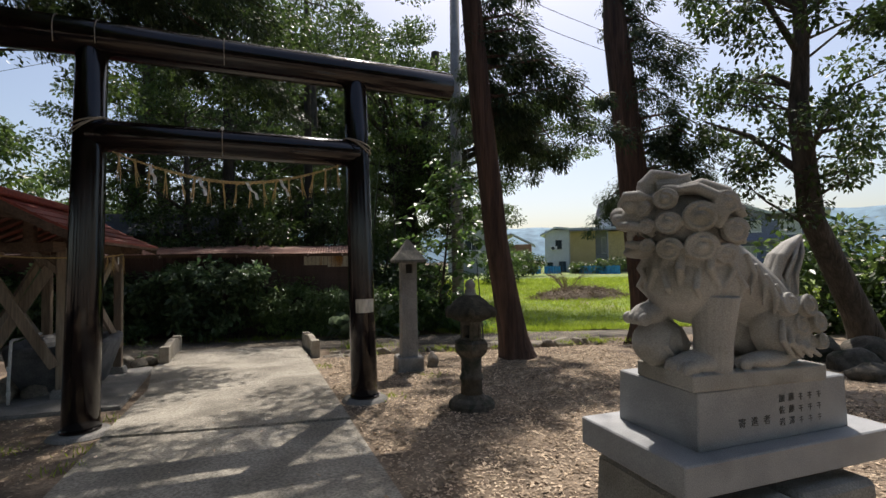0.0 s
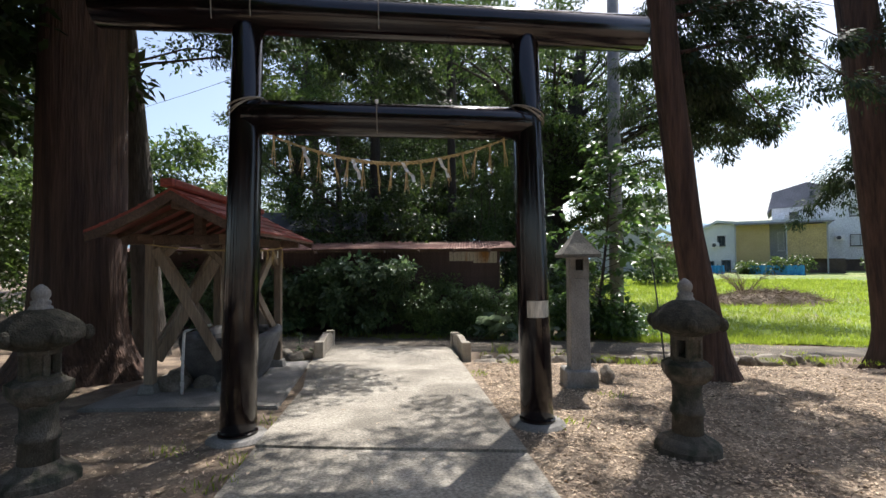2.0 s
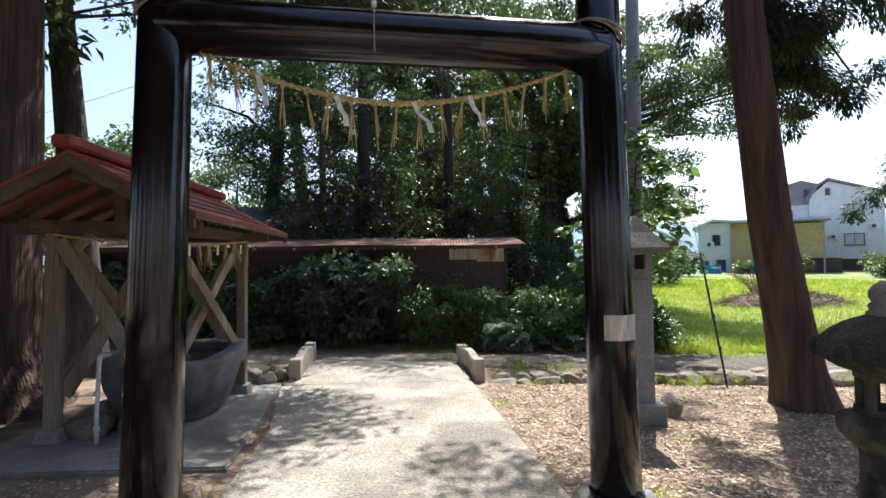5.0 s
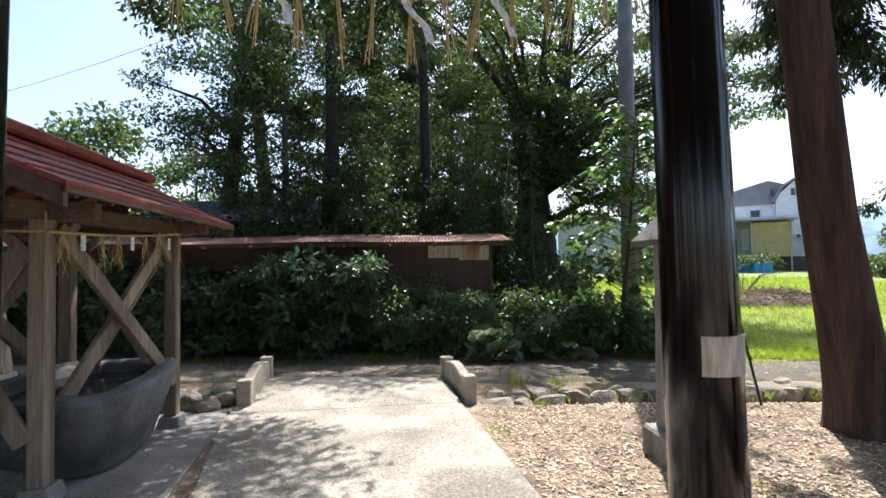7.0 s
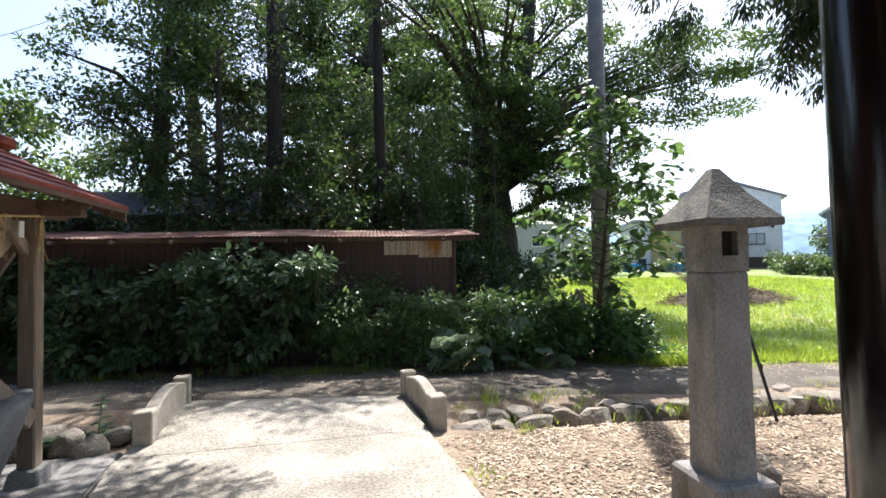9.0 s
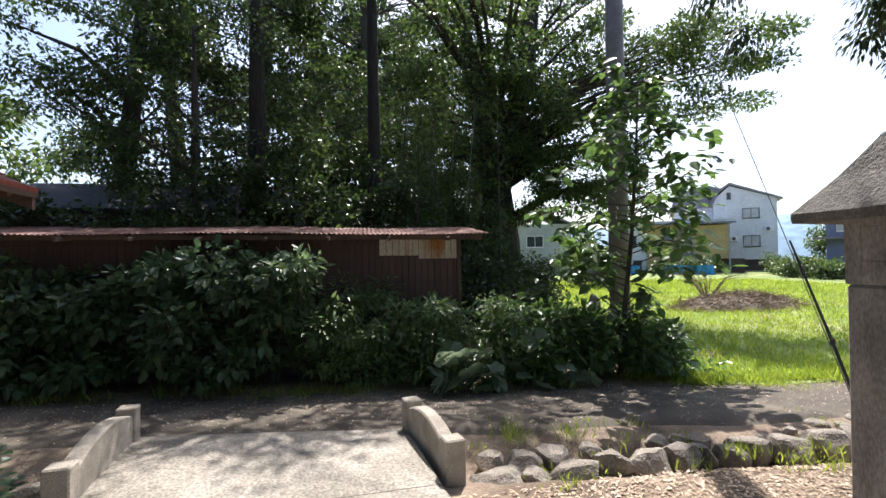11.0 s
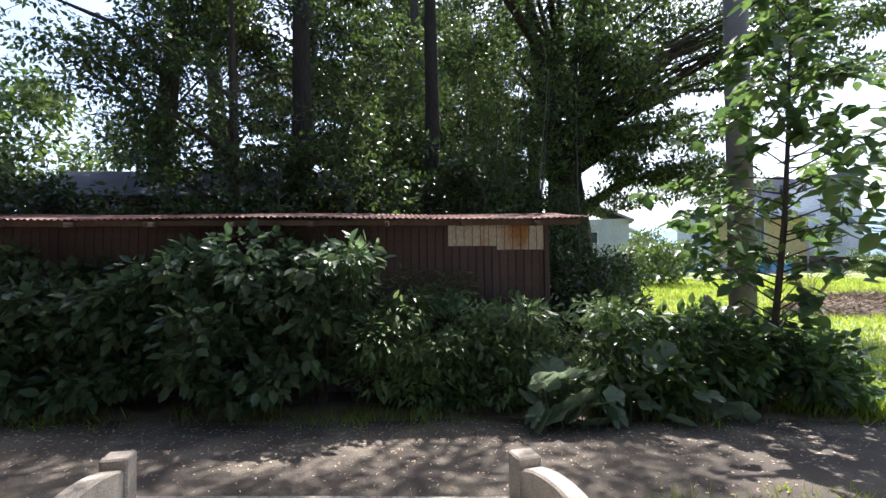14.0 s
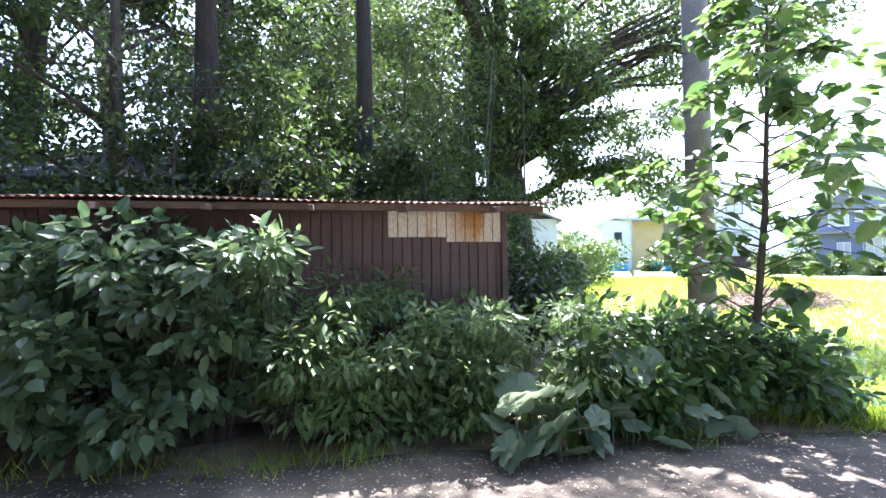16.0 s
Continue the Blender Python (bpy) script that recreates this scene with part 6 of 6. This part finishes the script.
# grass of the field
rng = np.random.default_rng(52)
n = 90000
X = 5.3 + 24 * rng.uniform(0, 1, n) ** 1.3
K = 26 * rng.uniform(0, 1, n) ** 1.8
Y = 14.3 - 0.21 * X + K
Z = np.array([ground_z(a, b) for a, b in zip(X, Y)]) + 0.01
D = rng.normal(0, 0.45, (n, 3)) + np.array([0, 0, 1])
L = rng.uniform(0.05, 0.15, n) * (1 + 0.05 * K)
gr = leaves("field_grass", np.stack([X, Y, Z], 1), D, rng.normal(0, 1, (n, 3)), L, 0.018 + 0.0012 * K, M_LEAF_GRASS, kind="stuff", label="short bright green grass of the field")
tagged(gr, category="grass")

# mound of dry brush with a bare bush behind it
mx, my = 14.2, 20.8
mound = thing("brush_heap", mx, my, ground_z(mx, my) - 0.05, 0, "low heap of dry grey-brown cuttings on the grass", "brush heap")
bm = bmesh.new()
bmesh.ops.create_grid(bm, x_segments=30, y_segments=16, size=1.0)
for v in bm.verts:
    q = min(1, math.hypot(v.co.x, v.co.y))
    v.co = Vector((v.co.x * 2.9, v.co.y * 1.2, 0.62 * (1 - q * q) * (0.8 + 0.5 * noise.noise(v.co * 2.3)) - 0.02))
part("heap", bm, M_TWIG, mound, smooth=True)
r = np.random.default_rng(6)
n = 3600
q, a = np.sqrt(r.uniform(0, 1, n)), r.uniform(0, 2 * math.pi, n)
P = np.stack([2.9 * q * np.cos(a), 1.2 * q * np.sin(a), 0.6 * (1 - q * q) + 0.01], 1)
D = r.normal(0, 1, (n, 3)) * np.array([1, 1, 0.35])
leaves("twig_cover", P, D, r.normal(0, 1, (n, 3)), r.uniform(0.15, 0.5, n), 0.022, M_TWIG, mound)
bare = thing("bare_bush", 14.6, 22.6, ground_z(14.6, 22.6), 0, "leafless spreading bush behind the brush heap", "bush")
bm = bmesh.new()
rr = random.Random(3)
for i in range(34):
    a = rr.uniform(0, 2 * math.pi)
    l = rr.uniform(0.8, 1.9)
    p1 = Vector((math.cos(a) * l * 0.4, math.sin(a) * l * 0.3, l * 0.55))
    p2 = p1 + Vector((math.cos(a) * l * 0.5, math.sin(a) * l * 0.4, rr.uniform(0, 0.45)))
    tube(bm, [(0, 0, 0), p1, p2], [0.022, 0.014, 0.004], 4)
    for q in range(2):
        tube(bm, [p1.lerp(p2, 0.4 * q + 0.2), p1.lerp(p2, 0.4 * q + 0.2) + Vector((rr.uniform(-0.3, 0.3), rr.uniform(-0.3, 0.3), rr.uniform(0.1, 0.4)))], [0.009, 0.003], 4)
part("branching", bm, M_TWIG, bare)


# ---- houses beyond the field ----
M_WALL_W = mat("white_house_wall", (0.62, 0.64, 0.66), (0.70, 0.71, 0.72), 1.2, 0.8, 0.1, fine=12)
M_WALL_Y = mat("ochre_house_wall", (0.46, 0.35, 0.15), (0.52, 0.40, 0.19), 1.0, 0.8, 0.1, fine=12)
M_WALL_B = mat("slate_blue_siding", (0.15, 0.17, 0.27), (0.19, 0.21, 0.32), 1.0, 0.7, 0.1, fine=12)
M_WALL_G = mat("grey_render_wall", (0.36, 0.37, 0.37), (0.44, 0.45, 0.45), 1.0, 0.85, 0.1, fine=12)
M_WALL_D = mat("dark_timber_and_undercroft_shade", (0.07, 0.05, 0.04), (0.11, 0.08, 0.065), 2.0, 0.85, 0.2, fine=14)
M_ROOF_G = mat("grey_roof_metal", (0.16, 0.155, 0.175), (0.21, 0.20, 0.225), 1.0, 0.5, 0.1, fine=10)
M_ROOF_L = mat("pale_roof_metal", (0.42, 0.46, 0.50), (0.52, 0.55, 0.58), 1.0, 0.4, 0.1, fine=10)
M_ALU = mat("white_window_frame", (0.70, 0.70, 0.70), (0.76, 0.76, 0.76), 4.0, 0.4, 0.0)
M_FRAME_D = mat("dark_window_frame", (0.06, 0.06, 0.065), (0.09, 0.09, 0.09), 4.0, 0.4, 0.0)
M_PANE = mat("window_glass", (0.03, 0.04, 0.045), (0.06, 0.07, 0.075), 1.0, 0.08, 0.0)
M_CURTAIN = mat("net_curtain_pane", (0.42, 0.44, 0.43), (0.52, 0.53, 0.52), 3.0, 0.3, 0.0)
M_TARP = mat("blue_plastic_sheet", (0.03, 0.24, 0.55), (0.05, 0.32, 0.66), 3.0, 0.5, 0.4, fine=14)


def block(parent, name, material, x0, x1, y0, y1, z0, z1, label="", bevel=0.0):
    bm = bmesh.new()
    box(bm, ((x0 + x1) / 2, (y0 + y1) / 2, (z0 + z1) / 2), (x1 - x0, y1 - y0, z1 - z0), bevel)
    return part(name, bm, material, parent, label)


def prism(parent, name, material, outline, y0, y1, label=""):
    """An outline of (x, z) drawn out from y0 to y1."""
    bm = bmesh.new()
    a = [bm.verts.new((x, y0, z)) for x, z in outline]
    b = [bm.verts.new((x, y1, z)) for x, z in outline]
    bm.faces.new(a)
    bm.faces.new(b[::-1])
    for i in range(len(a)):
        j = (i + 1) % len(a)
        bm.faces.new((a[i], b[i], b[j], a[j]))
    bmesh.ops.recalc_face_normals(bm, faces=bm.faces)
    return part(name, bm, material, parent, label)


def window(parent, x0, x1, z0, z1, y, frame_mat=None, pane=None, cols=2):
    """Sliding window: sill and frame proud of the wall, panes set back."""
    fm = frame_mat or M_ALU
    bm = bmesh.new()
    t = 0.06
    for a, b, c, d in ((x0, x1, z0, z0 + t), (x0, x1, z1 - t, z1), (x0, x0 + t, z0 + t, z1 - t), (x1 - t, x1, z0 + t, z1 - t)):
        box(bm, ((a + b) / 2, y - 0.03, (c + d) / 2), (b - a, 0.10, d - c))
    for k in range(1, cols):
        xm = x0 + (x1 - x0) * k / cols
        box(bm, (xm, y - 0.02, (z0 + z1) / 2), (0.05, 0.06, z1 - z0 - 2 * t))
    w = part("window", bm, fm, parent)
    for k in range(cols):
        a, b = x0 + t + (x1 - x0 - 2 * t) * k / cols, x0 + t + (x1 - x0 - 2 * t) * (k + 1) / cols
        bm = bmesh.new()
        box(bm, ((a + b) / 2, y - 0.008, (z0 + z1) / 2), (b - a - 0.03, 0.012, z1 - z0 - 2 * t))
        part("pane", bm, pane or M_PANE, w)
    bm = bmesh.new()
    box(bm, ((x0 + x1) / 2, y - 0.06, z0 - 0.03), (x1 - x0 + 0.1, 0.14, 0.05))
    part("sill", bm, fm, w)


def aircon(parent, x, z, y):
    u = block(parent, "air_conditioner", M_ALU, x, x + 0.75, y - 0.32, y - 0.02, z, z + 0.55, "white outdoor air conditioner unit", 0.03)
    bm = bmesh.new()
    bmesh.ops.create_circle(bm, cap_ends=True, radius=0.2, segments=18, matrix=pose(x + 0.28, y - 0.326, z + 0.28, 90))
    part("fan_grille", bm, M_FRAME_D, u)


hx, hy = 36.2, 46.9
hz = ground_z(hx, hy) - 0.35
ho = thing("ochre_house", hx, hy, hz, -38.5, "low white and ochre house with a pale flat roof", "house")
block(ho, "wall", M_WALL_W, -7.2, -4.3, 0.0, 8, 0, 5.35)
prism(ho, "roof", M_ROOF_L, [(-7.7, 4.85), (-5.9, 5.75), (-4.25, 5.55), (-4.25, 5.3), (-5.9, 5.5), (-7.7, 4.65)], -0.5, 8.2, "pale metal roof")
block(ho, "wall", M_WALL_Y, -4.3, -1.4, 0.0, 8, 0.3, 5.2, "plain ochre wall")
block(ho, "wall", M_WALL_G, -1.4, 0.0, 1.0, 8, 1.6, 5.2)
block(ho, "wall", M_WALL_Y, 0.0, 3.15, -0.3, 8, 1.7, 5.0, "plain ochre wall")
# solid dark block stands for the shade in the open undercroft
block(ho, "wall", M_WALL_D, -1.4, 4.4, 0.2, 7, 0, 1.7, "dark block for the shade of the open undercroft")
block(ho, "roof", M_ROOF_L, -4.3, 3.6, -0.9, 8.2, 5.22, 5.5, "flat pale metal roof")
block(ho, "gutter", M_ROOF_G, -4.3, 3.6, -0.98, -0.9, 5.1, 5.26)
for xx in (-4.3, -0.03, 3.1):
    block(ho, "corner_post", M_WALL_G, xx - 0.06, xx + 0.06, -0.36, -0.2, 0.3, 5.1)
window(ho, -5.95, -5.2, 3.1, 4.15, 0.0, M_FRAME_D)
window(ho, -7.0, -6.25, 0.3, 1.5, 0.0, M_FRAME_D)
window(ho, -5.6, -4.75, 0.4, 1.6, 0.0, M_FRAME_D)
window(ho, -0.75, -0.2, 2.5, 4.4, 1.0, M_ALU, M_CURTAIN, 1)
aircon(ho, -6.5, 2.9, 0.0)
tw = thing("white_tower_house", hx, hy, hz, -38.5, "tall white house with a dark mansard roof", "house")
block(tw, "wall", M_WALL_W, -1.3, 3.0, 8.3, 17, 0, 7.7)
prism(tw, "roof", M_ROOF_G, [(-1.75, 6.8), (-1.2, 9.2), (2.0, 10.1), (3.4, 9.6), (3.0, 7.5), (-1.3, 7.4)], 8.0, 17, "dark grey mansard roof")
block(tw, "wall", M_WALL_W, 2.6, 8.6, 7.6, 17, 1.6, 8.2)
prism(tw, "gable", M_WALL_W, [(2.6, 8.2), (4.2, 9.75), (8.6, 8.2)], 7.6, 17)
prism(tw, "roof", M_ROOF_G, [(2.2, 7.6), (3.0, 9.3), (4.2, 10.1), (9.1, 8.2), (9.1, 8.0), (4.2, 9.85), (3.2, 9.1), (2.5, 7.6)], 7.3, 17.2, "dark roof edge")
block(tw, "wall", M_WALL_D, 2.6, 8.6, 7.8, 17, 0, 1.6)
window(tw, 0.3, 1.2, 6.1, 6.9, 8.3, M_FRAME_D)
window(tw, 2.15, 2.5, 8.4, 9.1, 7.98, M_FRAME_D, None, 1)
window(tw, 3.95, 4.35, 8.3, 9.0, 7.6, M_FRAME_D, None, 1)
window(tw, 5.4, 7.0, 6.1, 7.2, 7.6, M_FRAME_D, M_CURTAIN)
window(tw, 5.4, 7.0, 3.0, 4.2, 7.6, M_FRAME_D, M_CURTAIN)
aircon(tw, 4.2, 3.6, 7.6)
aircon(tw, 7.4, 4.6, 7.6)

bx, by = 40.1, 33.8
bh = thing("slate_blue_house", bx, by, ground_z(bx, by) - 0.3, -57, "slate blue two-storey house with white windows", "house")
block(bh, "wall", M_WALL_B, -2.5, 6.5, 0, 8, 1.35, 5.2)
block(bh, "foundation", M_WALL_G, -2.5, 6.5, -0.06, 8, 0, 1.35)
prism(bh, "gable", M_WALL_B, [(-2.5, 5.2), (-0.2, 6.9), (2.3, 5.9), (2.3, 5.2)], 0.0, 8)
prism(bh, "roof", M_ROOF_L, [(-3.0, 5.05), (-0.2, 7.15), (2.7, 5.95), (6.9, 5.9), (6.9, 5.7), (2.6, 5.75), (-0.2, 6.92), (-2.9, 4.9)], -0.7, 8.5, "pale edged gable roof")
block(bh, "canopy", M_ROOF_G, -3.2, 6.7, -0.8, 0, 3.25, 3.45, "narrow grey canopy between the storeys")
for x0, x1, z0, z1, c in ((-1.85, -0.65, 3.85, 4.8, 2), (0.55, 2.0, 4.2, 5.25, 2), (-0.3, 0.15, 4.15, 4.9, 1), (-0.55, 0.0, 6.0, 6.5, 2), (-1.4, -0.6, 1.55, 2.6, 2), (0.25, 1.6, 1.5, 2.95, 3), (-0.5, 0.3, 0.7, 1.05, 2), (3.3, 4.9, 3.9, 5.1, 2), (3.3, 4.9, 1.5, 2.9, 2)):
    window(bh, x0, x1, z0, z1, 0.0 if z0 > 1.2 else -0.06, M_ALU, M_CURTAIN, c)
block(bh, "downpipe", M_WALL_G, 0.08, 0.16, -0.12, -0.02, 0, 3.4)

gh = thing("grey_house", 20.5, 49.0, ground_z(20.5, 49) - 0.2, -24, "plain grey house half hidden behind trees", "house")
block(gh, "wall", M_WALL_G, -3, 3, 0, 7, 0, 5.0)
prism(gh, "roof", M_ROOF_G, [(-3.4, 4.9), (0, 6.4), (3.4, 4.9), (3.4, 4.7), (0, 6.2), (-3.4, 4.7)], -0.5, 7.5)
window(gh, -1.2, 0.4, 2.8, 3.9, 0.0, M_ALU, M_PANE)
rh = thing("brown_house", 33.5, 66.0, ground_z(33, 66) - 0.2, -30, "small brown house with a pale roof far off", "house")
block(rh, "wall", mat("reddish_brown_wall", (0.22, 0.12, 0.09), (0.27, 0.15, 0.11), 1.0, 0.8, 0.1), -3, 3, 0, 7, 0, 4.0)
prism(rh, "roof", M_ROOF_L, [(-3.6, 3.9), (0, 5.8), (3.6, 3.9), (3.6, 3.7), (0, 5.6), (-3.6, 3.7)], -0.5, 7.5)
grn = thing("greenhouse", -16.0, 36.0, ground_z(-16, 36) - 0.1, 10, "long pale greenhouse seen through the trees", "greenhouse")
prism(grn, "cover", M_ROOF_L, [(-4, 0), (-4, 1.9), (-3.3, 2.5), (-2, 3.0), (0, 3.2), (2, 3.0), (3.3, 2.5), (4, 1.9), (4, 0)], 0, 12, "pale plastic cover")

# blue sheets before the ochre house
for x0, x1 in ((-9.6, -6.9), (-2.9, 1.2), (-6.5, -4.8)):
    t = thing("blue_sheet_fence", hx, hy, ground_z(hx, hy) - 0.1, -38.5, "low bright blue plastic sheeting strung along the field", "sheet", "blue sheets at the field's edge")
    bm = bmesh.new()
    n = 26
    lo = [bm.verts.new((x0 + (x1 - x0) * i / n, -6 + 0.08 * math.sin(i * 1.7), -0.1)) for i in range(n + 1)]
    hi = [bm.verts.new((x0 + (x1 - x0) * i / n, -6 + 0.08 * math.sin(i * 1.3), 0.86 + 0.06 * math.sin(i * 2.1))) for i in range(n + 1)]
    for i in range(n):
        bm.faces.new((lo[i], lo[i + 1], hi[i + 1], hi[i]))
    sh = part("sheet", bm, M_TARP, t)
    sh.modifiers.new("thick", "SOLIDIFY").thickness = 0.01
    for k in range(4):
        xx = x0 + (x1 - x0) * k / 3
        bm = bmesh.new()
        tube(bm, [(xx, -5.95, -0.2), (xx, -5.95, 0.98)], 0.03, 6)
        part("stake", bm, M_WALL_D, t)

# hedges, garden shrubs and far trees
far = ((33.5, 43.0, 1.6, 2.2, 0.9), (31.0, 44.5, 1.2, 1.5, 0.8), (41.0, 41.0, 2.0, 2.6, 1.2), (38.5, 38.0, 1.5, 2.2, 1.2), (36.0, 35.5, 1.5, 2.0, 1.2), (35.5, 33.0, 1.3, 1.8, 1.0), (37.5, 31.0, 1.0, 1.6, 0.9), (15.5, 32.0, 2.6, 2.0, 1.6), (18.5, 38.0, 3.4, 2.0, 1.8), (22.5, 42.0, 2.6, 2.0, 1.6), (25.2, 47.5, 2.2, 1.6, 1.5), (13.6, 9.4, 2.6, 1.5, 1.4), (15.6, 9.0, 3.0, 1.6, 1.4), (14.4, 7.4, 2.4, 1.4, 1.3))
for i, (x, y, h, rx_, ry_) in enumerate(far):
    broad("garden_shrub", x, y, h, 0.08, ((0, 0, h * 0.5), (rx_, ry_, h * 0.5)), 500 + i, "leafy green garden shrub at the field's far side", limbs=5, clumps=26, per=90, leaf=0.24, material=M_LEAF_B, clump_r=(0.4, 0.7), category="bush", group="garden shrubs by the houses")
for i, (x, y, h, w) in enumerate(((52.0, 44.0, 5.5, 4.0), (58.0, 40.0, 5.0, 4.0), (-14.5, 31.0, 9.5, 4.0), (-19.0, 29.0, 8.5, 4.0), (-12.0, 38.0, 9.0, 3.6), (-24.0, 34.0, 10.0, 5.0), (-30.0, 26.0, 9.0, 5.0), (-20.0, 16.0, 6.0, 3.5), (-16.0, 20.0, 6.0, 3.2), (26.0, 60.0, 6.0, 4.0), (12.0, 52.0, 7.0, 4.5), (2.0, 56.0, 9.0, 5.0), (-8.0, 54.0, 9.0, 5.0))):
    broad("distant_tree", x, y, h, 0.25, ((0, 0, h * 0.58), (w * 0.8, w * 0.8, h * 0.42)), 540 + i, "round green tree in sunlight far behind", limbs=6, clumps=44, per=120, leaf=0.34, material=M_LEAF_B, clump_r=(0.7, 1.3), group="distant trees")

# far hills; the blue of distant haze is put into their base colour
M_HILL = mat("wooded_hills_haze_blue", (0.17, 0.27, 0.34), (0.185, 0.29, 0.355), 0.004, 0.95, 0.0, fine=0.02)
bm = bmesh.new()
g = []
for i in range(121):
    a = radians(-70 + 175 * i / 120)
    h = 190 + 90 * noise.noise(Vector((a * 2.2, 3, 0))) + 28 * noise.noise(Vector((a * 9, 1, 0))) + 70 * max(0, math.sin(a * 1.1))
    row = []
    for r_, k in ((2300, 0), (2450, 0.45), (2700, 0.85), (3000, 1.0), (3400, 0.6)):
        row.append(bm.verts.new((r_ * math.sin(a), r_ * math.cos(a), -10 + h * k + 12 * noise.noise(Vector((a * 20, k * 4, 5))))))
    g.append(row)
for a, b in zip(g, g[1:]):
    for i in range(4):
        bm.faces.new((a[i], b[i], b[i + 1], a[i + 1]))
bmesh.ops.recalc_face_normals(bm, faces=bm.faces)
tagged(part("backdrop_hills", bm, M_HILL, smooth=True), "low wooded hills along the horizon, tinted blue for haze", kind="structure")

# overhead cables
for pts in (((-30, 40, 11.5), (5.9, 15.8, 11.8)), ((5.9, 15.8, 11.8), (45, 22, 11.0)), ((5.9, 15.8, 11.0), (45, 22, 10.2)), ((-40, 44, 8.6), (-9, 46, 9.2), (30, 60, 9.0))):
    c = thing("overhead_cable", *pts[0], 0, "thin dark overhead cable against the sky", "cable", "overhead cables")
    bm = bmesh.new()
    line = []
    for a, b in zip(pts, pts[1:]):
        for k in range(9):
            q = Vector(a).lerp(Vector(b), k / 8) - Vector(pts[0])
            line.append(q + Vector((0, 0, -0.9 * 4 * (k / 8) * (1 - k / 8))))
    tube(bm, line, 0.012, 5)
    part("cable", bm, M_WIRE, c)
